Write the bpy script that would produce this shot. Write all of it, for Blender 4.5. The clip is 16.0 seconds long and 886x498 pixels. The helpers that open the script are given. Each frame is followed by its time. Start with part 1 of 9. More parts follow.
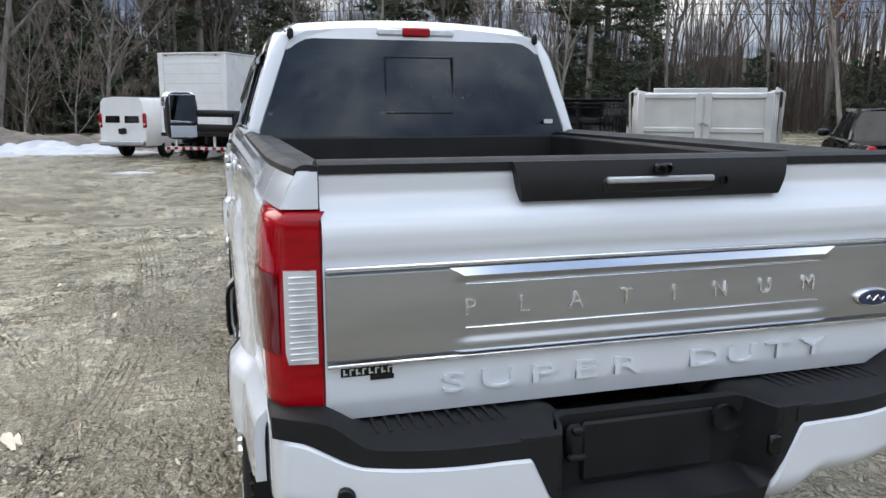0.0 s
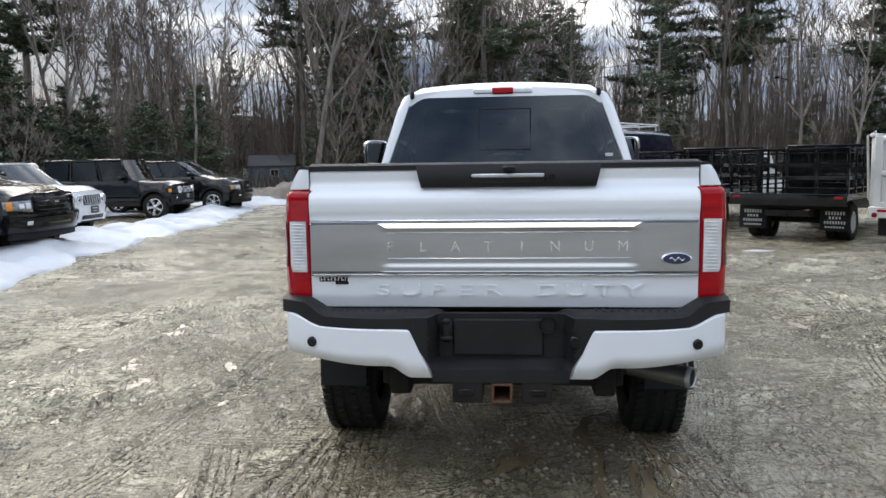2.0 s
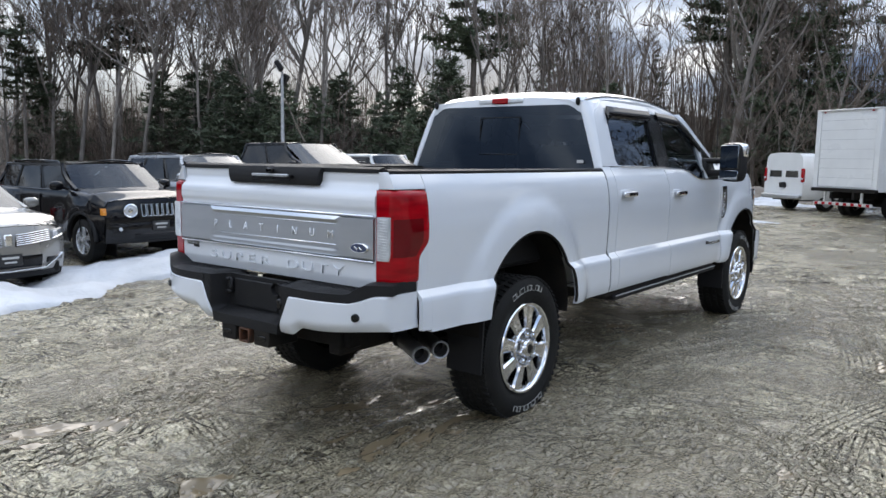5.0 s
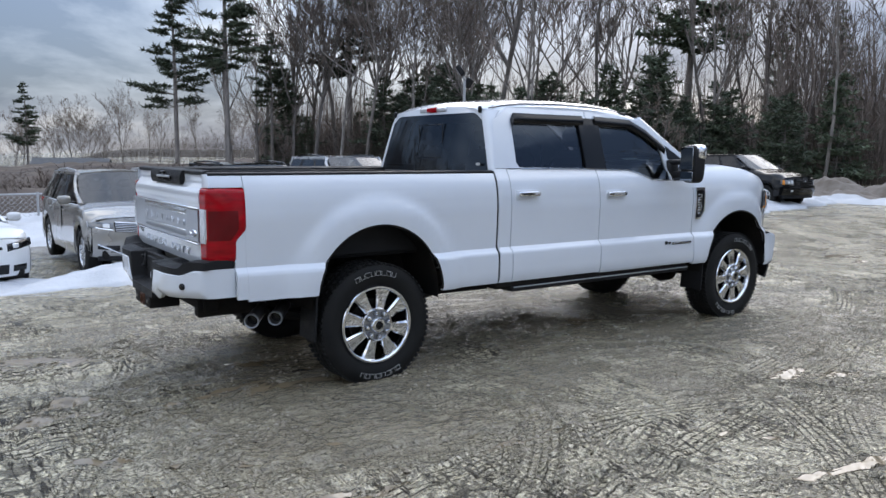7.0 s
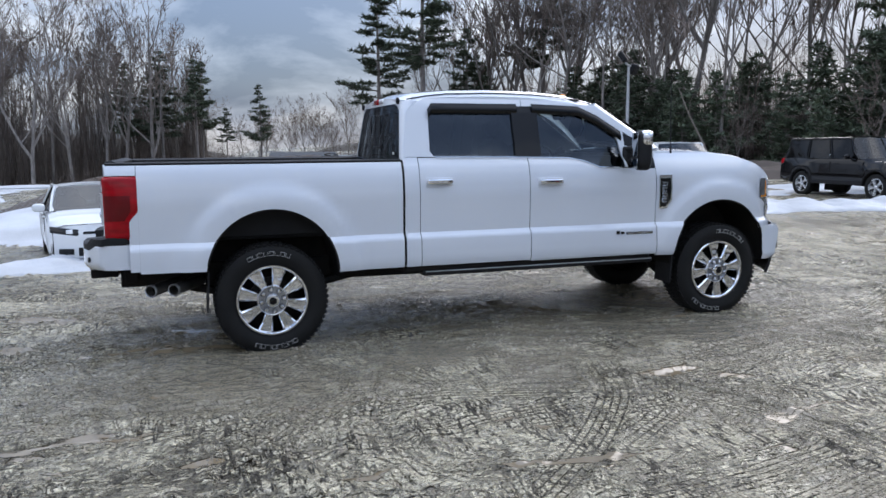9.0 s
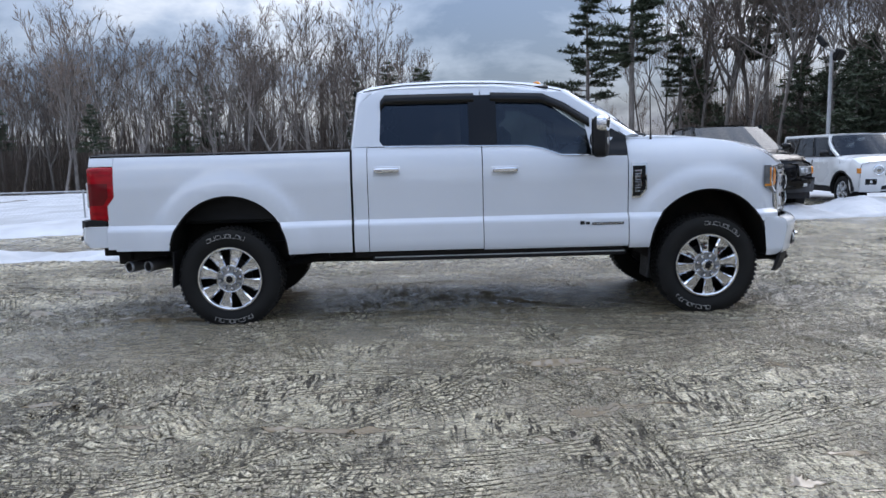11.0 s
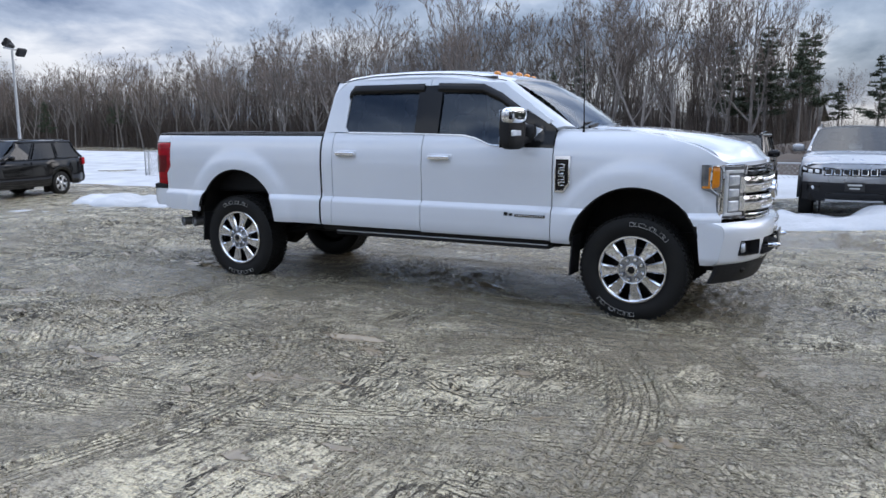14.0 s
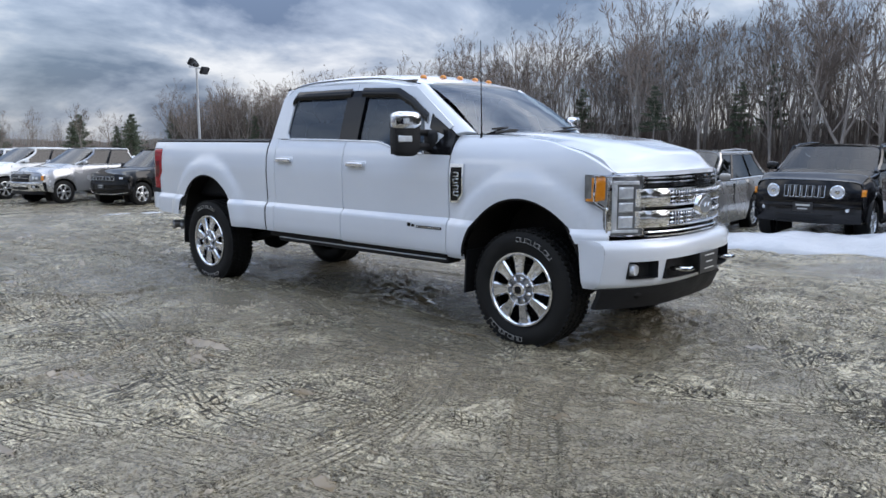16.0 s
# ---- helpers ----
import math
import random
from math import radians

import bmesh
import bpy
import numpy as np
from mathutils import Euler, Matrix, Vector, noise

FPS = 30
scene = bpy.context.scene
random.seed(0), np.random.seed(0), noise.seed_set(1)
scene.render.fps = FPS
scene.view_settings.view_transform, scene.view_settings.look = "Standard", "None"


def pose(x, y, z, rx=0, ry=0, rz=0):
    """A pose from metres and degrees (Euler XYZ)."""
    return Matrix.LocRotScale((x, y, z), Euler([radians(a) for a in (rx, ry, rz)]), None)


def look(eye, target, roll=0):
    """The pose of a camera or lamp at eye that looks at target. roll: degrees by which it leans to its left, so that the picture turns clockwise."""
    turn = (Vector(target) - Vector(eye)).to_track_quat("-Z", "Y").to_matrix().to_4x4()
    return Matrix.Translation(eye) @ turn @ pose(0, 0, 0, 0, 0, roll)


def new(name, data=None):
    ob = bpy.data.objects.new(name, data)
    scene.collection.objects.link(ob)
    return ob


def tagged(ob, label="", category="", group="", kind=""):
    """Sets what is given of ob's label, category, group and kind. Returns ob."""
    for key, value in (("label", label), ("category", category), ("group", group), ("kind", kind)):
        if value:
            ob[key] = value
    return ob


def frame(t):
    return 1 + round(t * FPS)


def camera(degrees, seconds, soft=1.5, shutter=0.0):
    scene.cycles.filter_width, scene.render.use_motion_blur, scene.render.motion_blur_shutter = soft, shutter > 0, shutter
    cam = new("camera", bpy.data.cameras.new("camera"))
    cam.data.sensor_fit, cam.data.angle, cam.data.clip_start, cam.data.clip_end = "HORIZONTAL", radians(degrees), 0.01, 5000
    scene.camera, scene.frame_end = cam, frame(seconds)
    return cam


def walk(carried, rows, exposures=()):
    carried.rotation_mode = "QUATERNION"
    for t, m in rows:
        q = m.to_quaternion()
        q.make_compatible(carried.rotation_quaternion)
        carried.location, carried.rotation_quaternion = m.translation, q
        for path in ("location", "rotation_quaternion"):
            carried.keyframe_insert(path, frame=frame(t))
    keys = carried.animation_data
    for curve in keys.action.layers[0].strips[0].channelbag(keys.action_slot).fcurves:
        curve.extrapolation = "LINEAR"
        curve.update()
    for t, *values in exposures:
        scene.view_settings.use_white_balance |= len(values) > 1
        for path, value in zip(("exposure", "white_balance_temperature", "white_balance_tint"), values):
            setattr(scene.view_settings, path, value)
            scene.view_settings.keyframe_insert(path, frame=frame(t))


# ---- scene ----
cam = camera(59.9, 16.0)

PATH = [
    (0, (-0.97, -2.807, 1.614), (-0.428, -0.917, 1.246), 0.1),
    (0.5, (-0.879, -3.313, 1.563), (-0.518, -1.371, 1.25), 0.1),
    (1, (-0.675, -3.694, 1.524), (-0.49, -1.723, 1.245), -0.2),
    (1.5, (-0.316, -3.973, 1.517), (-0.312, -1.989, 1.264), -0.5),
    (2, (0.057, -4.263, 1.501), (-0.121, -2.284, 1.274), -0.8),
    (2.5, (0.52, -4.364, 1.467), (0.139, -2.412, 1.259), -1.2),
    (3, (1.032, -4.38, 1.452), (0.457, -2.475, 1.256), -1.4),
    (3.2, (1.248, -4.376, 1.459), (0.6, -2.493, 1.268), -1.5),
    (5.3, (3.653, -3.749, 1.557), (2.369, -2.235, 1.313), 0.9),
    (5.5, (3.907, -3.678, 1.559), (2.579, -2.202, 1.315), 0.8),
    (6, (4.479, -3.402, 1.565), (3.041, -2.034, 1.32), 0.6),
    (6.5, (5.012, -3.021, 1.582), (3.47, -1.77, 1.337), 0.5),
    (7, (5.504, -2.614, 1.617), (3.873, -1.484, 1.368), 0.5),
    (7.5, (5.883, -2.11, 1.641), (4.172, -1.107, 1.387), 0.5),
    (8, (6.273, -1.618, 1.639), (4.495, -0.74, 1.38), 0.4),
    (8.5, (6.544, -1.076, 1.621), (4.709, -0.325, 1.358), 0.0),
    (9, (6.836, -0.583, 1.609), (4.955, 0.042, 1.336), -0.4),
    (11.3, (7.465, 2.069, 1.459), (5.482, 2.013, 1.207), -1.4),
    (11.5, (7.504, 2.327, 1.459), (5.523, 2.21, 1.208), -1.3),
    (12, (7.49, 3.007, 1.48), (5.529, 2.724, 1.207), -1.1),
    (12.5, (7.482, 3.672, 1.494), (5.557, 3.211, 1.208), -0.8),
    (13, (7.351, 4.289, 1.511), (5.475, 3.665, 1.212), -0.6),
    (13.5, (7.153, 4.901, 1.572), (5.338, 4.121, 1.259), -0.4),
    (14, (6.963, 5.478, 1.57), (5.208, 4.573, 1.25), -0.2),
    (14.5, (6.681, 6.02, 1.556), (4.986, 5.006, 1.241), 0.1),
    (15, (6.35, 6.517, 1.531), (4.72, 5.398, 1.225), 0.2),
    (15.5, (5.883, 6.893, 1.518), (4.323, 5.676, 1.222), 0.1),
    (16, (5.383, 7.24, 1.509), (3.898, 5.931, 1.222), -0.1),
]
walk(cam, [(t, look(eye, target, roll)) for t, eye, target, roll in PATH], exposures=[(0, 0.34, 6850, 10), (3, 0.28, 6800, 10), (6, 0.14, 6450, 11), (9, 0.06, 6200, 13), (13, 0.05, 6200, 13), (16, 0.05, 6350, 12)])


# ---- sky and sun ----
def build_world():
    w = bpy.data.worlds.new("sky")
    scene.world = w
    w.use_nodes = True
    nt = w.node_tree
    nt.nodes.clear()
    N = nt.nodes.new
    L = nt.links.new
    out, bg = N("ShaderNodeOutputWorld"), N("ShaderNodeBackground")
    sky = N("ShaderNodeTexSky")
    sky.sky_type = "NISHITA"
    sky.sun_disc = False
    sky.sun_elevation, sky.sun_rotation = radians(SUN_UP), radians(SUN_TURN)
    dim = N("ShaderNodeVectorMath")
    dim.operation = "SCALE"
    dim.inputs["Scale"].default_value = 0.1
    L(sky.outputs[0], dim.inputs[0])
    co, sep, add = N("ShaderNodeTexCoord"), N("ShaderNodeSeparateXYZ"), N("ShaderNodeMath")
    L(co.outputs["Generated"], sep.inputs[0])
    add.operation = "ADD"
    add.inputs[1].default_value = 0.34
    L(sep.outputs["Z"], add.inputs[0])
    mx = N("ShaderNodeMath")
    mx.operation = "MAXIMUM"
    mx.inputs[1].default_value = 0.05
    L(add.outputs[0], mx.inputs[0])
    div = N("ShaderNodeVectorMath")
    div.operation = "DIVIDE"
    com = N("ShaderNodeCombineXYZ")
    com.inputs[2].default_value = 1.0
    for i in (0, 1):
        d = N("ShaderNodeMath")
        d.operation = "DIVIDE"
        L(sep.outputs[i], d.inputs[0])
        L(mx.outputs[0], d.inputs[1])
        L(d.outputs[0], com.inputs[i])
    big, fine = N("ShaderNodeTexNoise"), N("ShaderNodeTexNoise")
    big.inputs["Scale"].default_value, big.inputs["Detail"].default_value, big.inputs["Roughness"].default_value = 1.75, 7, 0.55
    big.inputs["Distortion"].default_value = 0.25
    fine.inputs["Scale"].default_value, fine.inputs["Detail"].default_value = 0.5, 4
    L(com.outputs[0], big.inputs["Vector"])
    L(com.outputs[0], fine.inputs["Vector"])
    tone = N("ShaderNodeValToRGB")
    e = tone.color_ramp.elements
    e[0].position, e[0].color = 0.39, (0.150, 0.205, 0.315, 1)
    e[1].position, e[1].color = 0.63, (0.93, 0.95, 0.97, 1)
    mid = e.new(0.50)
    mid.color = (0.40, 0.47, 0.59, 1)
    L(big.outputs[0], tone.inputs[0])
    gap = N("ShaderNodeValToRGB")
    g = gap.color_ramp.elements
    g[0].position, g[0].color = 0.40, (0.75, 0.75, 0.75, 1)
    g[1].position, g[1].color = 0.62, (1, 1, 1, 1)
    L(fine.outputs[0], gap.inputs[0])
    mix = N("ShaderNodeMix")
    mix.data_type = "RGBA"
    L(gap.outputs[0], mix.inputs["Factor"])
    L(dim.outputs[0], mix.inputs["A"])
    L(tone.outputs[0], mix.inputs["B"])
    L(mix.outputs["Result"], bg.inputs[0])
    # an overcast sky is brighter overhead than at its rim
    rim = N("ShaderNodeMapRange")
    rim.inputs["To Min"].default_value, rim.inputs["To Max"].default_value = SKY * 0.38, SKY * 2.05
    L(sep.outputs["Z"], rim.inputs[0])
    L(rim.outputs[0], bg.inputs[1])
    L(bg.outputs[0], out.inputs[0])


SUN_UP, SUN_TURN, SKY = 27, 322, 1.88
build_world()
sun = new("sun", bpy.data.lights.new("sun", "SUN"))
sun.data.energy, sun.data.angle, sun.data.color = 1.35, radians(45), (1.0, 0.94, 0.86)
sun.matrix_world = look((-6.2, 7.9, 5.1), (0, 0, 0))


# ---- materials ----
def pbr(name, c1, c2=None, scale=4.0, rough=0.5, rough2=None, metal=0.0, bump=0.0, bscale=60.0, coat=0.0, rand=0.0, detail=5, stretch=(1, 1, 1), dirt=None, spec=0.5):
    """Two-tone surface with grain at two scales."""
    m = bpy.data.materials.new(name)
    m.use_nodes = True
    nt = m.node_tree
    N, L = nt.nodes.new, nt.links.new
    p = nt.nodes["Principled BSDF"]
    p.inputs["Metallic"].default_value = metal
    p.inputs["Roughness"].default_value = rough
    p.inputs["Specular IOR Level"].default_value = spec
    p.inputs["Coat Weight"].default_value = coat
    p.inputs["Coat Roughness"].default_value = 0.05
    p.inputs["Base Color"].default_value = (*c1, 1)
    co, mp = N("ShaderNodeTexCoord"), N("ShaderNodeMapping")
    L(co.outputs["Object"], mp.inputs[0])
    mp.inputs["Scale"].default_value = stretch
    if c2 is not None:
        n = N("ShaderNodeTexNoise")
        n.inputs["Scale"].default_value, n.inputs["Detail"].default_value = scale, detail
        L(mp.outputs[0], n.inputs["Vector"])
        r = N("ShaderNodeValToRGB")
        r.color_ramp.elements[0].position, r.color_ramp.elements[1].position = 0.32, 0.68
        r.color_ramp.elements[0].color, r.color_ramp.elements[1].color = (*c1, 1), (*c2, 1)
        L(n.outputs[0], r.inputs[0])
        last = r.outputs[0]
        if rand:
            oi, hs, mr = N("ShaderNodeObjectInfo"), N("ShaderNodeHueSaturation"), N("ShaderNodeMapRange")
            mr.inputs["To Min"].default_value, mr.inputs["To Max"].default_value = 1 - rand, 1 + rand
            L(oi.outputs["Random"], mr.inputs[0])
            L(mr.outputs[0], hs.inputs["Value"])
            L(last, hs.inputs["Color"])
            last = hs.outputs[0]
        L(last, p.inputs["Base Color"])
        if rough2 is not None:
            k = N("ShaderNodeMapRange")
            k.inputs["From Min"].default_value, k.inputs["From Max"].default_value = 0.35, 0.65
            k.inputs["To Min"].default_value, k.inputs["To Max"].default_value = rough, rough2
            L(n.outputs[0], k.inputs[0])
            L(k.outputs[0], p.inputs["Roughness"])
    if bump:
        b, f = N("ShaderNodeBump"), N("ShaderNodeTexNoise")
        f.inputs["Scale"].default_value, f.inputs["Detail"].default_value = bscale, 4
        L(mp.outputs[0], f.inputs["Vector"])
        L(f.outputs[0], b.inputs["Height"])
        b.inputs["Strength"].default_value, b.inputs["Distance"].default_value = bump, 0.02
        L(b.outputs[0], p.inputs["Normal"])
    return m


def glass(name, tint, rough=0.0, ior=1.42, sheen=(0.95, 0.97, 1)):
    """A thin pane: tinted see-through with a mirror of the sky on it."""
    m = bpy.data.materials.new(name)
    m.use_nodes = True
    nt = m.node_tree
    nt.nodes.clear()
    N, L = nt.nodes.new, nt.links.new
    o, mixs, t, g, fr = N("ShaderNodeOutputMaterial"), N("ShaderNodeMixShader"), N("ShaderNodeBsdfTransparent"), N("ShaderNodeBsdfGlossy"), N("ShaderNodeFresnel")
    t.inputs[0].default_value = (*tint, 1)
    g.inputs["Roughness"].default_value = rough
    g.inputs["Color"].default_value = (*sheen, 1)
    fr.inputs[0].default_value = ior
    L(fr.outputs[0], mixs.inputs[0])
    L(t.outputs[0], mixs.inputs[1])
    L(g.outputs[0], mixs.inputs[2])
    L(mixs.outputs[0], o.inputs[0])
    return m


PEARL = pbr("pearl_white_paint", (0.70, 0.73, 0.77), (0.665, 0.695, 0.735), 1.5, 0.20, 0.26, bump=0.004, bscale=8, coat=1.0)
WHITE = pbr("white_paint", (0.78, 0.79, 0.79), (0.70, 0.71, 0.71), 1.2, 0.25, 0.35, coat=0.7, bump=0.01, bscale=9)
BLACKP = pbr("black_paint", (0.003, 0.003, 0.004), (0.006, 0.006, 0.006), 1.5, 0.03, 0.06, coat=0.0, spec=0.42)
GREYP = pbr("dark_grey_paint", (0.005, 0.005, 0.006), (0.009, 0.009, 0.010), 1.5, 0.04, 0.07, coat=0.0, spec=0.42)
SILVER = pbr("silver_paint", (0.36, 0.37, 0.39), (0.42, 0.43, 0.44), 1.5, 0.24, 0.30, metal=0.55, coat=1.0)
BRONZE = pbr("bronze_silver_paint", (0.30, 0.285, 0.26), (0.33, 0.32, 0.30), 1.5, 0.24, 0.30, metal=0.55, coat=1.0)
BLUEP = pbr("dark_blue_paint", (0.002, 0.004, 0.014), (0.003, 0.006, 0.020), 1.2, 0.05, 0.08, coat=0.2, spec=0.4)
PLASTIC = pbr("black_plastic", (0.007, 0.007, 0.008), (0.014, 0.014, 0.015), 6, 0.5, 0.65, bump=0.2, bscale=350, spec=0.28)
GLOSSB = pbr("gloss_black_trim", (0.005, 0.005, 0.006), (0.009, 0.009, 0.009), 3, 0.08, 0.14, spec=0.32)
UNDER = pbr("muddy_black_steel", (0.006, 0.006, 0.006), (0.022, 0.019, 0.016), 7, 0.65, 0.85, bump=0.3, bscale=60, spec=0.2)
RUBBER = pbr("black_rubber", (0.008, 0.008, 0.008), (0.017, 0.0165, 0.015), 9, 0.60, 0.80, bump=0.2, bscale=120, spec=0.22)
CHROME = pbr("chrome", (0.82, 0.83, 0.85), (0.74, 0.75, 0.77), 5, 0.06, 0.12, metal=1)
SATIN = pbr("satin_metal", (0.42, 0.435, 0.455), (0.48, 0.495, 0.515), 2.2, 0.28, 0.34, metal=1, stretch=(1, 1, 6))
ALU = pbr("aluminium_sheet", (0.50, 0.50, 0.49), (0.60, 0.60, 0.59), 3, 0.4, 0.55, metal=0.55, bump=0.1, bscale=30)
STEEL = pbr("galvanised_steel", (0.40, 0.41, 0.42), (0.50, 0.51, 0.52), 12, 0.4, 0.55, metal=0.7)
RUST = pbr("rusty_steel", (0.13, 0.052, 0.024), (0.045, 0.024, 0.016), 30, 0.8, bump=0.4, bscale=150)
RED = pbr("red_lens", (0.40, 0.002, 0.008), (0.24, 0.001, 0.005), 7, 0.05, 0.10, coat=0.12, spec=0.25, stretch=(1, 1, 5))
REDDARK = pbr("dark_red_lens", (0.10, 0.002, 0.004), (0.15, 0.003, 0.006), 5, 0.05, 0.10, coat=0.12, spec=0.25)
LENS = pbr("clear_lens", (0.55, 0.57, 0.59), (0.75, 0.77, 0.79), 25, 0.08, 0.25, metal=0.35, coat=0.8)
AMBER = pbr("amber_lens", (0.62, 0.20, 0.012), (0.70, 0.26, 0.02), 30, 0.12, 0.3, coat=0.6)
BLUEB = pbr("badge_blue", (0.008, 0.018, 0.06), (0.012, 0.024, 0.08), 8, 0.15, 0.2, coat=0.6)
LETTER = pbr("white_rubber_ink", (0.5, 0.5, 0.48), (0.32, 0.31, 0.29), 20, 0.7)
PLATE = pbr("printed_plate", (0.018, 0.018, 0.020), (0.03, 0.03, 0.03), 6, 0.3, 0.4)
INK = pbr("pale_print", (0.62, 0.62, 0.60), (0.5, 0.5, 0.48), 10, 0.6)
SEAT = pbr("dark_leather", (0.035, 0.03, 0.027), (0.06, 0.052, 0.046), 6, 0.5, 0.65, bump=0.2, bscale=200)
TINT = glass("privacy_glass", (0.11, 0.115, 0.12), 0.0, 1.62, (0.72, 0.84, 1.0))
CLEAR = glass("clear_glass", (0.62, 0.68, 0.66))
DARKGLASS = pbr("dark_window_glass", (0.006, 0.007, 0.008), (0.012, 0.013, 0.014), 2, 0.03, 0.05, coat=0.6)
SMOKED = pbr("smoked_lamp_lens", (0.12, 0.125, 0.13), (0.26, 0.265, 0.27), 14, 0.06, 0.12, metal=0.3, coat=1.0)
CARGLASS = glass("parked_car_glass", (0.10, 0.115, 0.115), 0.0, 1.5)
DIMGLASS = glass("parked_car_tinted_glass", (0.025, 0.028, 0.030), 0.0, 1.5)
ALLOY = pbr("bright_alloy", (0.60, 0.61, 0.62), (0.68, 0.69, 0.70), 9, 0.22, 0.32, metal=0.75)
MIRROR = pbr("mirror_glass", (0.34, 0.36, 0.38), (0.30, 0.32, 0.34), 2, 0.02, metal=1)
TARP = pbr("white_fabric", (0.75, 0.76, 0.77), (0.66, 0.67, 0.69), 1.2, 0.7, 0.85, bump=0.2, bscale=8)
BARK = pbr("grey_bark", (0.15, 0.135, 0.12), (0.29, 0.26, 0.235), 5, 0.85, 0.95, bump=0.8, bscale=22, rand=0.3, stretch=(1, 1, 0.25))
TWIG = pbr("brown_twigs", (0.130, 0.104, 0.086), (0.215, 0.176, 0.150), 1.5, 0.9, rand=0.3)
NEEDLE = pbr("pine_needles", (0.058, 0.080, 0.050), (0.115, 0.140, 0.085), 0.9, 0.7, 0.85, rand=0.3)
# for the backdrop sheets: brown tangle with the wood's shade in the colour
DIMWOOD = pbr("deep_wood_tangle", (0.042, 0.041, 0.033), (0.135, 0.116, 0.096), 1.3, 0.95, detail=12, stretch=(1.6, 1.6, 0.35), bump=1.0, bscale=2.5)
BRUSH = pbr("brown_brush", (0.058, 0.046, 0.037), (0.120, 0.092, 0.072), 0.25, 0.95)
RUSTLEAF = pbr("dead_oak_leaves", (0.17, 0.065, 0.025), (0.25, 0.11, 0.045), 1.5, 0.85)
SNOW = pbr("old_snow", (0.58, 0.60, 0.63), (0.42, 0.43, 0.44), 0.7, 0.5, 0.75, bump=0.6, bscale=14, detail=8)
DIRT = pbr("piled_dirt", (0.13, 0.105, 0.08), (0.24, 0.21, 0.18), 2.0, 0.85, 0.95, bump=0.9, bscale=9)
DIRTCRUMB = pbr("mud_crumb", (0.16, 0.13, 0.09), (0.40, 0.34, 0.25), 9, 0.4, 0.7)
SIDING = pbr("blue_grey_siding", (0.15, 0.19, 0.25), (0.18, 0.22, 0.28), 3, 0.6, 0.7)
GREENISH = pbr("green_grey_siding", (0.17, 0.20, 0.18), (0.20, 0.23, 0.21), 3, 0.6, 0.7)
ROOFING = pbr("grey_shingles", (0.09, 0.09, 0.095), (0.15, 0.15, 0.15), 8, 0.85, bump=0.3, bscale=30)
WOODPOLE = pbr("weathered_pole_wood", (0.17, 0.14, 0.11), (0.24, 0.21, 0.18), 10, 0.85, stretch=(1, 1, 0.1))


# ---- shape building ----
CABIN = (0.0, 0.0, 1.2)

